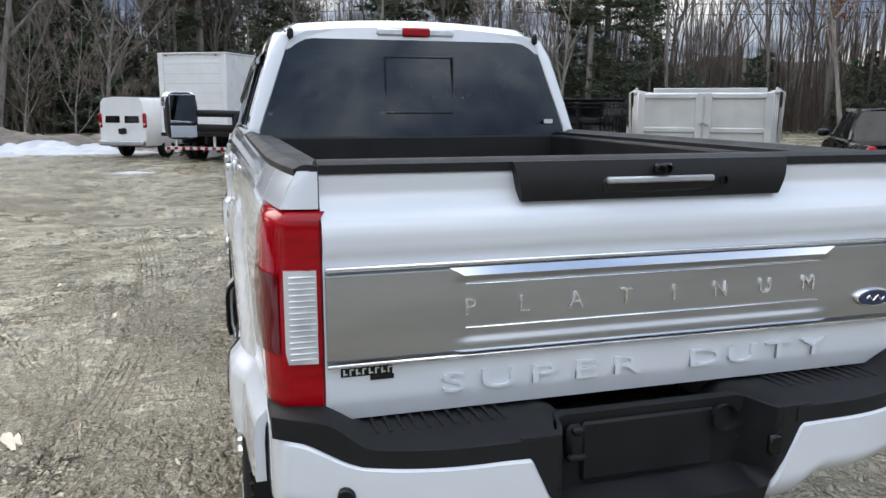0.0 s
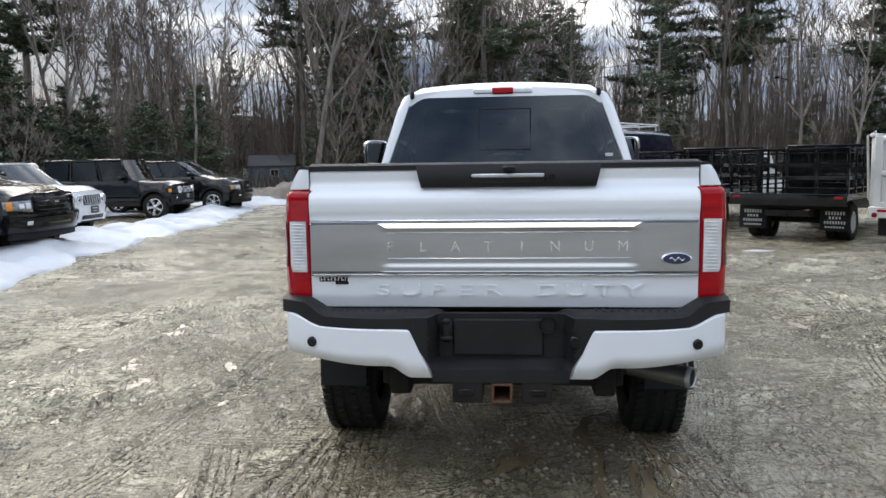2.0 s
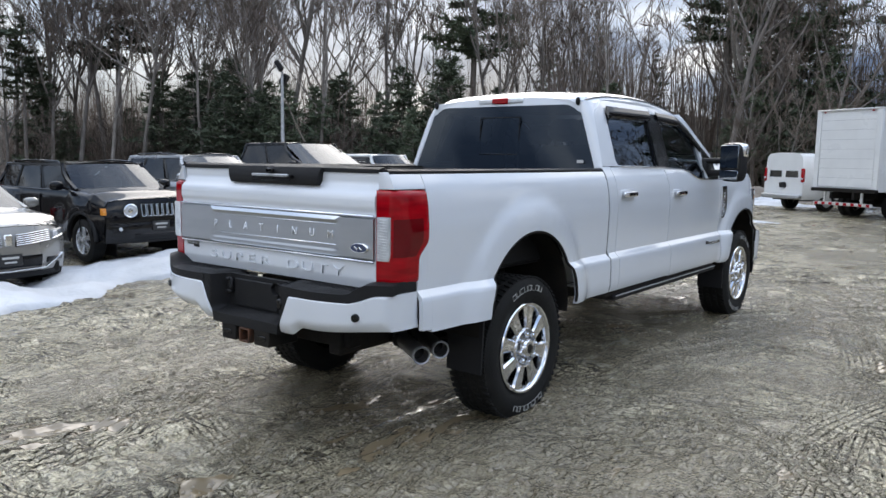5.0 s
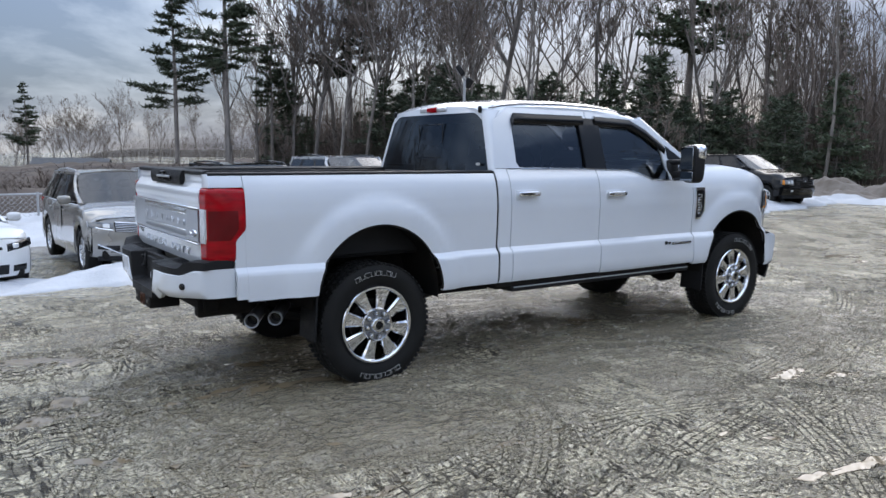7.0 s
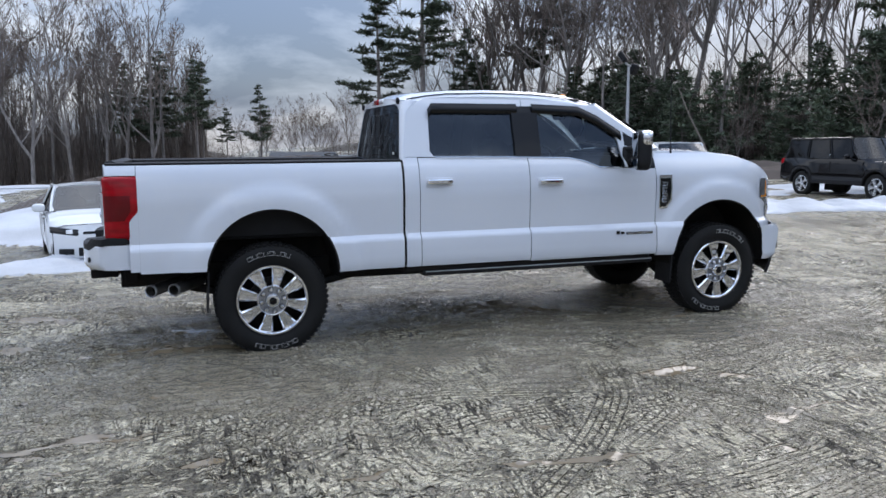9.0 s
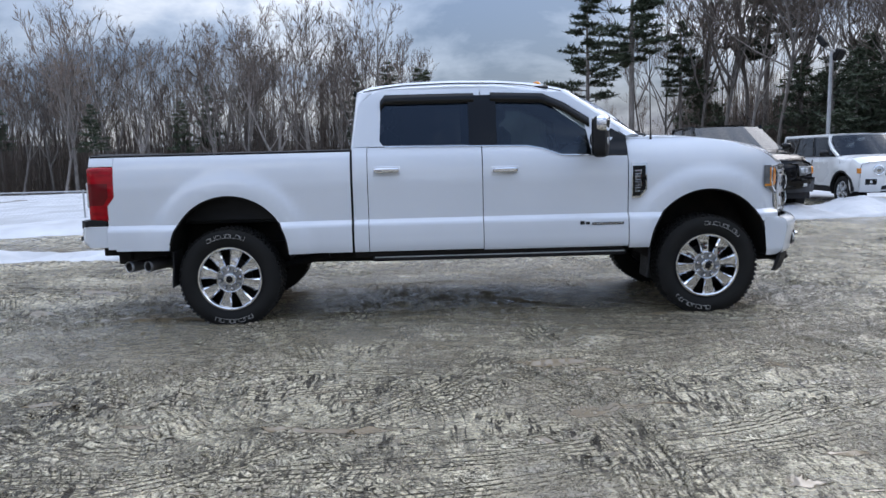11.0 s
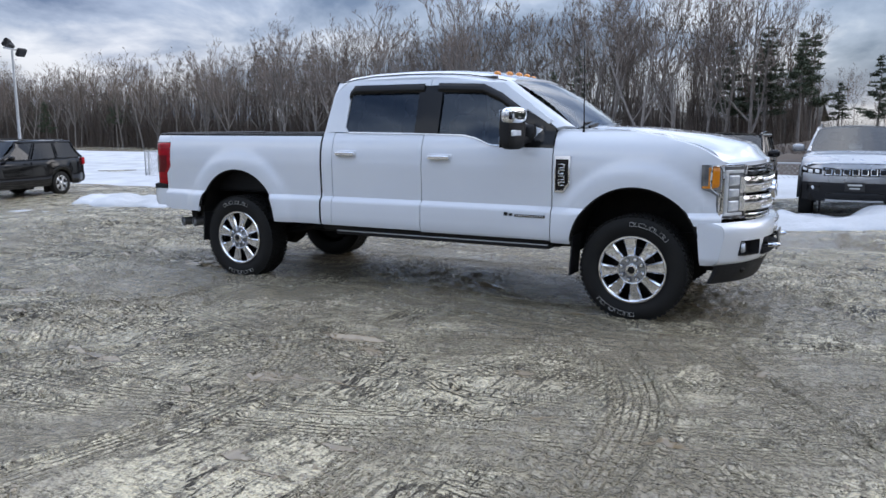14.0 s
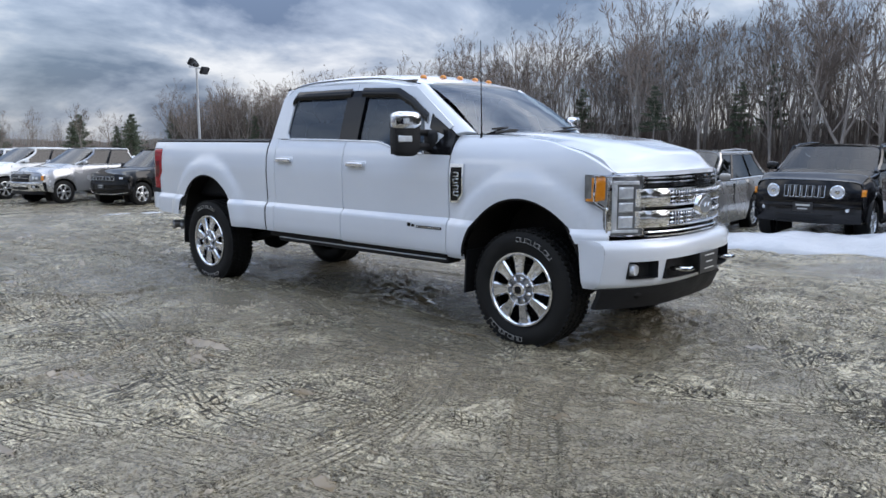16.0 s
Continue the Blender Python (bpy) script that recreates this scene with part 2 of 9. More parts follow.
class Geo:
    """Collects vertices and faces of one mesh."""

    def __init__(self):
        self.v, self.f = [], []

    def add(self, vs, fs, m=None):
        n = len(self.v)
        self.v += [tuple(m @ Vector(p)) for p in vs] if m else [tuple(p) for p in vs]
        self.f += [tuple(i + n for i in q) for q in fs]
        return self

    def box(self, c, s, b=0.006, m=None):
        """A box with chamfered edges: centre, size."""
        hx, hy, hz = s[0] / 2, s[1] / 2, s[2] / 2
        b = min(b, hx * 0.9, hy * 0.9, hz * 0.9)
        vs, idx = [], {}
        for i in (-1, 1):
            for j in (-1, 1):
                for k in (-1, 1):
                    for a in range(3):
                        d = [hx - b, hy - b, hz - b]
                        d[a] += b
                        idx[i, j, k, a] = len(vs)
                        vs.append((c[0] + i * d[0], c[1] + j * d[1], c[2] + k * d[2]))
        fs = []
        for sgn in (-1, 1):
            for a in range(3):
                q = []
                for u, w in ((-1, -1), (1, -1), (1, 1), (-1, 1)):
                    key = [0, 0, 0]
                    key[a], key[(a + 1) % 3], key[(a + 2) % 3] = sgn, u, w
                    q.append(idx[(*key, a)])
                fs.append(q if sgn > 0 else q[::-1])
        for a in range(3):
            p, q = (a + 1) % 3, (a + 2) % 3
            for u in (-1, 1):
                for w in (-1, 1):
                    k1, k2 = [0, 0, 0], [0, 0, 0]
                    k1[p], k1[q], k1[a] = u, w, -1
                    k2[p], k2[q], k2[a] = u, w, 1
                    r = [idx[(*k1, p)], idx[(*k2, p)], idx[(*k2, q)], idx[(*k1, q)]]
                    fs.append(r if u * w < 0 else r[::-1])
        for i in (-1, 1):
            for j in (-1, 1):
                for k in (-1, 1):
                    r = [idx[i, j, k, a] for a in range(3)]
                    fs.append(r if i * j * k > 0 else r[::-1])
        return self.add(vs, fs, m)

    def lathe(self, prof, n=32, m=None, closed=False):
        """Turns (radius, height) pairs round the x axis; heights lie along x."""
        vs = [(h, r * math.cos(2 * math.pi * k / n), r * math.sin(2 * math.pi * k / n)) for r, h in prof for k in range(n)]
        fs = []
        rows = len(prof)
        for i in range(rows if closed else rows - 1):
            a, b = i * n, ((i + 1) % rows) * n
            for k in range(n):
                fs.append((a + k, a + (k + 1) % n, b + (k + 1) % n, b + k))
        return self.add(vs, fs, m)

    def tube(self, pts, radii, n=6, cap=True):
        """A round bar through points; radii: one number or one for each point."""
        pts = [Vector(p) for p in pts]
        if not hasattr(radii, "__len__"):
            radii = [radii] * len(pts)
        vs, fs = [], []
        up = Vector((0.31, 0.17, 0.93))
        for i, p in enumerate(pts):
            d = (pts[min(i + 1, len(pts) - 1)] - pts[max(i - 1, 0)]).normalized()
            a = d.cross(up)
            if a.length < 0.05:
                a = d.cross(Vector((1, 0, 0)))
            a.normalize()
            b = d.cross(a)
            for k in range(n):
                w = 2 * math.pi * k / n
                vs.append(p + (a * math.cos(w) + b * math.sin(w)) * radii[i])
        for i in range(len(pts) - 1):
            for k in range(n):
                fs.append((i * n + k, i * n + (k + 1) % n, (i + 1) * n + (k + 1) % n, (i + 1) * n + k))
        if cap:
            fs += [tuple(range(n))[::-1], tuple(range((len(pts) - 1) * n, len(pts) * n))]
        return self.add(vs, fs)

    def grid(self, fn, nu, nv, flip=False, m=None):
        """A sheet of fn(u, v), u and v from 0 to 1."""
        vs = [fn(i / nu, j / nv) for i in range(nu + 1) for j in range(nv + 1)]
        fs = []
        for i in range(nu):
            for j in range(nv):
                a = i * (nv + 1) + j
                q = (a, a + nv + 1, a + nv + 2, a + 1)
                fs.append(q[::-1] if flip else q)
        return self.add(vs, fs, m)

    def slab(self, fn, off, nu, nv, flip=False):
        """A sheet with thickness: fn(u, v) and the same moved by off, joined round the rim."""
        off = Vector(off)
        n0 = len(self.v)
        self.grid(fn, nu, nv, flip)
        n1 = len(self.v)
        self.grid(lambda u, v: tuple(Vector(fn(u, v)) + off), nu, nv, not flip)
        rim = [i * (nv + 1) for i in range(nu + 1)] + [nu * (nv + 1) + j for j in range(1, nv + 1)]
        rim += [i * (nv + 1) + nv for i in range(nu - 1, -1, -1)] + [j for j in range(nv - 1, 0, -1)]
        for k in range(len(rim)):
            a, b = rim[k], rim[(k + 1) % len(rim)]
            q = (n0 + b, n0 + a, n1 + a, n1 + b)
            self.f.append(q[::-1] if flip else q)
        return self

    def prism(self, poly, lo, hi, axis=0):
        """A polygon given in the two other axes, drawn out along an axis."""
        n = len(poly)
        o = [(1, 2), (0, 2), (0, 1)][axis]
        vs = []
        for h in (lo, hi):
            for p in poly:
                q = [0, 0, 0]
                q[axis], q[o[0]], q[o[1]] = h, p[0], p[1]
                vs.append(q)
        fs = [tuple(range(n))[::-1], tuple(range(n, 2 * n))]
        fs += [(k, (k + 1) % n, n + (k + 1) % n, n + k) for k in range(n)]
        return self.add(vs, fs)


def part(name, geo, material, parent=None, label="", smooth=40, m=None):
    """Links the shape as one mesh object, under a thing or a part where one is given."""
    me = bpy.data.meshes.new(name)
    me.from_pydata(geo.v, [], geo.f)
    me.validate()
    if smooth:
        me.shade_smooth()
        me.set_sharp_from_angle(angle=radians(smooth))
    me.materials.append(material)
    if name in ("windscreen", "rear_window", "side_window"):
        tilt = Vector((0, 0, 0))
        for f in me.polygons:
            tilt += f.normal * f.area
        ways = Vector((0, 0, 0))
        for v in me.vertices:
            ways += v.co
        ways = ways / len(me.vertices) - Vector(CABIN)
        if tilt.length > 0.2 * sum(f.area for f in me.polygons) and tilt.dot(ways) < 0:
            me.flip_normals()
    ob = new(name, me)
    if parent:
        ob.parent = parent
    if m is not None:
        ob.matrix_basis = m
    if label:
        ob["label"] = label
    return ob


def fix(geo_or_ob):
    """Turns all faces of a closed mesh outward."""
    bm = bmesh.new()
    bm.from_mesh(geo_or_ob.data)
    bmesh.ops.recalc_face_normals(bm, faces=bm.faces)
    bm.to_mesh(geo_or_ob.data)
    bm.free()
    return geo_or_ob


def thing(name, m, label, category, group=""):
    ob = new(name)
    ob.empty_display_size = 0.2
    ob.matrix_basis = m
    return tagged(ob, label, category, group)


def lerp_table(tab, x):
    if x <= tab[0][0]:
        return tab[0][1]
    for (a, p), (b, q) in zip(tab, tab[1:]):
        if x <= b:
            return p + (q - p) * (x - a) / (b - a)
    return tab[-1][1]


def smooth_step(a, b, x):
    t = max(0.0, min(1.0, (x - a) / (b - a)))
    return t * t * (3 - 2 * t)


def letters(text, size, depth, material, parent, m, name="lettering", spacing=1.0, shear=0.0):
    """Raised letters in the built-in font, as a mesh."""
    cu = bpy.data.curves.new(name, "FONT")
    cu.body, cu.size, cu.extrude, cu.align_x, cu.space_character, cu.shear = text, size, depth, "CENTER", spacing, shear
    tmp = new(name, cu)
    me = bpy.data.meshes.new_from_object(tmp)
    bpy.data.objects.remove(tmp)
    me.materials.clear()
    me.materials.append(material)
    ob = new(name, me)
    ob.parent = parent
    ob.matrix_basis = m
    return ob


# ---- ground ----
def lattice_noise(X, Y, cell, seed):
    """Smooth random heights, about -1 to 1, on a lattice of that cell size."""
    rng = np.random.RandomState(seed)
    T = rng.rand(256, 256) * 2 - 1
    gx, gy = X / cell, Y / cell
    ix, iy = np.floor(gx).astype(int), np.floor(gy).astype(int)
    fx, fy = gx - ix, gy - iy
    fx, fy = fx * fx * (3 - 2 * fx), fy * fy * (3 - 2 * fy)
    a, b = T[ix % 256, iy % 256], T[(ix + 1) % 256, iy % 256]
    c, d = T[ix % 256, (iy + 1) % 256], T[(ix + 1) % 256, (iy + 1) % 256]
    return (a * (1 - fx) + b * fx) * (1 - fy) + (c * (1 - fx) + d * fx) * fy


def sstep(a, b, x):
    t = np.clip((x - a) / (b - a), 0, 1)
    return t * t * (3 - 2 * t)


def lie(x, y):
    """The broad lie of the land, which falls away gently round the pickup."""
    x, y = np.asarray(x, float), np.asarray(y, float)
    near = 0.035 + 0.014 * np.clip(x, -3, 6)
    dx = np.maximum(np.maximum(-2.0 - x, x - 7), 0)
    dy = np.maximum(np.maximum(-6 - y, y - 6), 0)
    d = np.sqrt(dx * dx + dy * dy)
    far = -0.34 - 0.38 * sstep(-8, -20, y) + 0.10 * sstep(16, 26, y) - 0.24 * sstep(3.5, -2.5, y) * sstep(-4, -8, x) * sstep(-20, -8, y)
    far = far + 0.30 * np.exp(-np.where(y < 9, (y - 9) / 5.5, (y - 9) / 10) ** 2) * sstep(-3, -7, x) - 2.4 * sstep(-35, -88, x) * sstep(8, -8, y)
    far = far - 5.6 * sstep(-62, -110, x) * np.exp(-((y - 19) / 14.0) ** 2)
    k = sstep(0, 6, d)
    return near * (1 - k) + far * k


def land(x, y):
    return float(lie(x, y))


def spline(pts, step):
    """Points every step metres along a smooth curve through pts."""
    P = [np.array(p, float) for p in pts]
    P = [2 * P[0] - P[1]] + P + [2 * P[-1] - P[-2]]
    out = []
    for i in range(1, len(P) - 2):
        n = max(2, int(np.linalg.norm(P[i + 1] - P[i]) / step))
        t = np.linspace(0, 1, n, endpoint=False)[:, None]
        out.append(0.5 * (2 * P[i] + (P[i + 1] - P[i - 1]) * t + (2 * P[i - 1] - 5 * P[i] + 4 * P[i + 1] - P[i + 2]) * t ** 2 + (3 * P[i] - P[i - 1] - 3 * P[i + 1] + P[i + 2]) * t ** 3))
    return np.concatenate(out + [P[-2][None]])


def axis_points(lo, hi, step, far):
    a = list(np.arange(lo, hi, step))
    s = step
    while a[-1] < far:
        s = min(s * 1.13, 40)
        a.append(a[-1] + s)
    b, s = [lo], step
    while b[-1] > -far:
        s = min(s * 1.13, 40)
        b.append(b[-1] - s)
    return np.array(b[:0:-1] + a)


def build_ground():
    gx, gy = axis_points(-3.6, 7.4, 0.023, 420), axis_points(-4.6, 9.0, 0.023, 420)
    X, Y = np.meshgrid(gx, gy, indexing="ij")
    Z = lie(X, Y)
    fade = np.exp(-np.maximum(0, np.hypot(X - 1.5, Y - 2) - 14) / 14)
    churn = np.clip(0.35 + 1.1 * lattice_noise(X, Y, 1.6, 5) + 0.5 * lattice_noise(X, Y, 0.6, 7), 0.05, 1.4)
    calm = 1 - 0.35 * np.exp(-((X - 1.7) / 0.9) ** 2 - ((Y - 1.8) / 3.2) ** 2)
    churn *= calm
    ridged = 1 - 2 * np.abs(lattice_noise(X * 0.75, Y, 0.16, 8))
    Z += fade * (0.028 * lattice_noise(X, Y, 1.9, 1) + 0.018 * lattice_noise(X, Y, 0.62, 2) + churn * (0.015 * lattice_noise(X, Y, 0.20, 3) + 0.012 * ridged + 0.016 * lattice_noise(X, Y, 0.09, 4) + 0.014 * lattice_noise(X, Y, 0.05, 6)))
    arc_a, lat_a, mask_a = np.zeros_like(Z), np.zeros_like(Z), np.zeros_like(Z)
    deep = np.zeros_like(Z)
    rng = random.Random(4)
    runs = []
    for k in range(250):
        x, y = rng.uniform(-6, 8.5), rng.uniform(-7, 9.5)
        a = math.pi / 2 + rng.gauss(0, 0.6) if k % 4 else rng.uniform(0, math.pi)
        bend, pts = rng.uniform(-0.11, 0.11), []
        for i in range(rng.randint(4, 8)):
            pts.append((x, y))
            x, y, a = x + 0.9 * math.cos(a), y + 0.9 * math.sin(a), a + bend
        runs.append((pts, rng.uniform(0.19, 0.25), rng.uniform(0.002, 0.009)))
    for s in (-0.8, 0.8):
        for d in (-0.55, -0.15, 0.25, 0.5):
            runs.append(([(s + d * 2.2, -9), (s + d * 1.5, -5), (s + d * 0.6, -2.2), (s, 0.3)], 0.26, 0.009))
        runs.append(([(s, 0.2), (s, 4.0)], 0.27, 0.010))
        runs.append(([(s + 1.9, -9), (s + 1.2, -4), (s + 1.6, 0.5), (s + 2.4, 4), (s + 1.4, 8.6), (s - 1, 14)], 0.24, 0.008))
        runs.append(([(s - 3.4, -9), (s - 3.0, -3), (s - 2.4, 3), (s - 3.0, 9), (s - 4, 16)], 0.24, 0.010))
        runs.append(([(s + 3.4, -6), (s + 3.4, -1), (s + 3.0, 3), (s + 1.2, 7), (s - 3, 11), (s - 6, 16)], 0.24, 0.010))
        runs.append(([(s + 4.2, -5), (s + 4.0, -1), (s + 3.3, 3), (s + 2.2, 6), (s + 0.5, 10), (s - 1, 15)], 0.24, 0.009))
    runs.append(([(1.7, 4.0), (2.5, 4.45), (3.4, 4.65), (4.6, 4.6), (6.5, 4.1)], 0.25, 0.012))
    runs.append(([(1.5, 4.7), (2.4, 5.2), (3.6, 6.2), (4.4, 8.5)], 0.25, 0.011))
    runs.append(([(2.0, 1.2), (2.7, 2.1), (3.9, 2.6), (5.6, 2.4)], 0.24, 0.010))
    runs.append(([(1.9, 2.2), (3.0, 1.7), (4.2, 0.4), (5.2, -2)], 0.24, 0.010))
    runs.append(([(1.5, 0.6), (2.4, 0.2), (3.3, -1.1), (3.8, -4)], 0.24, 0.010))
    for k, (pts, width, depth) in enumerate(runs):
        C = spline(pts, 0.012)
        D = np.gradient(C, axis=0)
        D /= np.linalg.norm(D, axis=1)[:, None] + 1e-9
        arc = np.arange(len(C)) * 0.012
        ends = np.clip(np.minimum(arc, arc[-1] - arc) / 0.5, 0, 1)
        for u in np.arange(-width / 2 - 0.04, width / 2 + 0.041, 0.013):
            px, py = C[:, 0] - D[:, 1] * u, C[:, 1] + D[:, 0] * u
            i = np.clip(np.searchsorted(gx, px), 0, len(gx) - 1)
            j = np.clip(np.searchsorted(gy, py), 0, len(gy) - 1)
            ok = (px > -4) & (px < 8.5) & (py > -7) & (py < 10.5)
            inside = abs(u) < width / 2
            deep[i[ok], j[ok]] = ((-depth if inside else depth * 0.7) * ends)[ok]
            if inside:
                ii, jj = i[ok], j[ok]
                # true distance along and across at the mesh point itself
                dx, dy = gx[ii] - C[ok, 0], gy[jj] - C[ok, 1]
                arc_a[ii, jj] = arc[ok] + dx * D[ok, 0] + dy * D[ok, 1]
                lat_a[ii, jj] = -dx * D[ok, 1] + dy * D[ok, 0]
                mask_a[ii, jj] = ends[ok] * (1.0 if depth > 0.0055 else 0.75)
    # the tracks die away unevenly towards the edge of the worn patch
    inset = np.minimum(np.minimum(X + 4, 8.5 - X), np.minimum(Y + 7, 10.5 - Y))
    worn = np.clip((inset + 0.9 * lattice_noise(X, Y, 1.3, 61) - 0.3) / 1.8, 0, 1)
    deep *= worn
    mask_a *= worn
    Z += deep
    # wet stretches where water stands in the mud, here and there over the lot
    soak_shade = sstep(0.12, 0.55, lattice_noise(X - 0.6, Y + 0.4, 2.7, 87) + 0.45 * lattice_noise(X, Y, 0.8, 72) + 0.25 * lattice_noise(X, Y, 0.3, 73))
    # round the pickup: wet mud, with its shade also put into the colour
    pickup_wet_shade = sstep(1.9, 0.7, np.hypot(np.maximum(np.abs(X - 0.25) - 0.8, 0), np.maximum(np.abs(Y - 1.9) - 2.4, 0)) + 0.5 * lattice_noise(X, Y, 0.7, 91))
    soak_shade = np.maximum(soak_shade, pickup_wet_shade)
    n, m = X.shape
    me = bpy.data.meshes.new("ground")
    idx = np.arange(n * m).reshape(n, m)
    q = np.stack([idx[:-1, :-1], idx[1:, :-1], idx[1:, 1:], idx[:-1, 1:]], -1).reshape(-1)
    me.vertices.add(n * m)
    me.vertices.foreach_set("co", np.stack([X, Y, Z], -1).reshape(-1))
    me.loops.add(len(q))
    me.loops.foreach_set("vertex_index", q.astype(np.int32))
    me.polygons.add(len(q) // 4)
    me.polygons.foreach_set("loop_start", np.arange(0, len(q), 4, dtype=np.int32))
    me.update(calc_edges=True)
    for nm, arr in (("run_along", arc_a), ("run_across", lat_a), ("run_mask", mask_a), ("soak_shade", soak_shade)):
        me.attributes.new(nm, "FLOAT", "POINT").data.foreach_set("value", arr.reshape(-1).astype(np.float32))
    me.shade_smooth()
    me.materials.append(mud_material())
    # crumbs of mud thrown up along the tracks
    rs = np.random.RandomState(12)
    n = 60000
    px, py = rs.uniform(-3.4, 7.2, n), rs.uniform(-4.4, 8.8, n)
    keep = lattice_noise(px, py, 0.5, 51) + 0.8 * lattice_noise(px, py, 0.13, 52) + rs.rand(n) * 0.5 > 0.75
    px, py = px[keep][:16000], py[keep][:16000]
    i, j = np.clip(np.searchsorted(gx, px), 0, len(gx) - 1), np.clip(np.searchsorted(gy, py), 0, len(gy) - 1)
    pz = Z[i, j]
    k = len(px)
    r = 0.005 + 0.012 * rs.rand(k) ** 2.5
    oct_ = np.array([(1, 0, 0), (0, 1, 0), (-1, 0, 0), (0, -1, 0), (0, 0, 0.8), (0, 0, -0.6)])
    V = np.stack([gx[i], gy[j], pz], -1)[:, None, :] + oct_[None] * r[:, None, None] * rs.uniform(0.6, 1.5, (k, 6, 1))
    F = np.array([(0, 1, 4), (1, 2, 4), (2, 3, 4), (3, 0, 4), (1, 0, 5), (2, 1, 5), (3, 2, 5), (0, 3, 5)])
    cm = bpy.data.meshes.new("mud_crumbs")
    cm.from_pydata(V.reshape(-1, 3).tolist(), [], (F[None] + 6 * np.arange(k)[:, None, None]).reshape(-1, 3).tolist())
    cm.materials.append(DIRTCRUMB)
    tagged(new("mud_crumbs", cm), "loose crumbs of wet mud between tyre tracks", "mud", kind="stuff")
    tagged(new("ground", me), "wet grey churned mud lot with tyre tracks", "ground", kind="structure")


def mud_material():
    m = bpy.data.materials.new("wet_mud")
    m.use_nodes = True
    nt = m.node_tree
    N, L = nt.nodes.new, nt.links.new
    p = nt.nodes["Principled BSDF"]
    co = N("ShaderNodeTexCoord")

    def noise_node(scale, detail, rough=0.55, dist=0.0, stretch=None):
        n = N("ShaderNodeTexNoise")
        n.inputs["Scale"].default_value, n.inputs["Detail"].default_value, n.inputs["Roughness"].default_value, n.inputs["Distortion"].default_value = scale, detail, rough, dist
        src = co.outputs["Object"]
        if stretch:
            mp = N("ShaderNodeMapping")
            mp.inputs["Scale"].default_value = stretch
            L(src, mp.inputs[0])
            src = mp.outputs[0]
        L(src, n.inputs["Vector"])
        return n.outputs[0]

    def ramp(src, stops):
        r = N("ShaderNodeValToRGB")
        e = r.color_ramp.elements
        e[0].position, e[0].color = stops[0][0], (*stops[0][1], 1)
        e[1].position, e[1].color = stops[-1][0], (*stops[-1][1], 1)
        for pos, c in stops[1:-1]:
            e.new(pos).color = (*c, 1)
        L(src, r.inputs[0])
        return r.outputs[0]

    def mixc(f, a, b):
        x = N("ShaderNodeMix")
        x.data_type = "RGBA"
        if isinstance(f, float):
            x.inputs["Factor"].default_value = f
        else:
            L(f, x.inputs["Factor"])
        L(a, x.inputs["A"])
        L(b, x.inputs["B"])
        return x.outputs["Result"]

    def calc(op, a, b=0.0, c=0.0):
        x = N("ShaderNodeMath")
        x.operation = op
        for k, v in enumerate((a, b, c)):
            if isinstance(v, (int, float)):
                x.inputs[k].default_value = v
            else:
                L(v, x.inputs[k])
        return x.outputs[0]

    def attr(name):
        a = N("ShaderNodeAttribute")
        a.attribute_name = name
        return a.outputs["Fac"]

    def dashes(scale, turn, lo, hi, seed):
        """Short broken lines, all one way, as churned and rolled mud shows them."""
        mp, n = N("ShaderNodeMapping"), N("ShaderNodeTexNoise")
        mp.inputs["Location"].default_value = (seed * 3.1, seed * 1.7, 0)
        mp.inputs["Rotation"].default_value = (0, 0, radians(turn))
        mp.inputs["Scale"].default_value = (0.24, 1.35, 1)
        L(co.outputs["Object"], mp.inputs[0])
        L(mp.outputs[0], n.inputs["Vector"])
        n.inputs["Scale"].default_value, n.inputs["Detail"].default_value, n.inputs["Roughness"].default_value, n.inputs["Distortion"].default_value = scale, 3.5, 0.6, 0.9
        return ramp(n.outputs[0], [(lo, (1, 1, 1)), (hi, (0, 0, 0))])

    white, black = (1, 1, 1), (0, 0, 0)
    broad, mid, fine = noise_node(0.45, 6), noise_node(2.6, 8, 0.68, 0.5), noise_node(64, 2, 0.55)
    soak_shade = calc("MULTIPLY", attr("soak_shade"), ramp(noise_node(1.4, 6, 0.6, 0.4), [(0.36, black), (0.50, white)]))
    tone = ramp(broad, [(0.30, (0.407, 0.333, 0.216)), (0.5, (0.535, 0.455, 0.313)), (0.7, (0.663, 0.576, 0.414))])
    grit = ramp(mid, [(0.36, (0.193, 0.146, 0.087)), (0.46, (0.535, 0.455, 0.313)), (0.62, (0.715, 0.625, 0.435))])
    col = mixc(0.5, tone, grit)
    relief = noise_node(24, 3, 0.55, 0.6, (1.5, 0.55, 1))
    # hollows coloured dark and ridges pale, adding to the shading of the bumps
    col = mixc(0.52, col, ramp(relief, [(0.40, (0.05, 0.040, 0.024)), (0.465, (0.40, 0.345, 0.225)), (0.53, (0.72, 0.630, 0.410)), (0.59, (0.80, 0.705, 0.465))]))
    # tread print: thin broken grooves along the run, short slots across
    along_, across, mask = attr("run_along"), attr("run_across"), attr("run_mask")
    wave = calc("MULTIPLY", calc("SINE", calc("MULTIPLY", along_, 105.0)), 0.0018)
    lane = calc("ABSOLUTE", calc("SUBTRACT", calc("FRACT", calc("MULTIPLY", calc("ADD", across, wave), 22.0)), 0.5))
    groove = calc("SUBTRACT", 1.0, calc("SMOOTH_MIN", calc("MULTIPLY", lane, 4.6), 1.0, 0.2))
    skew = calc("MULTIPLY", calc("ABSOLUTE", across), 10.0)
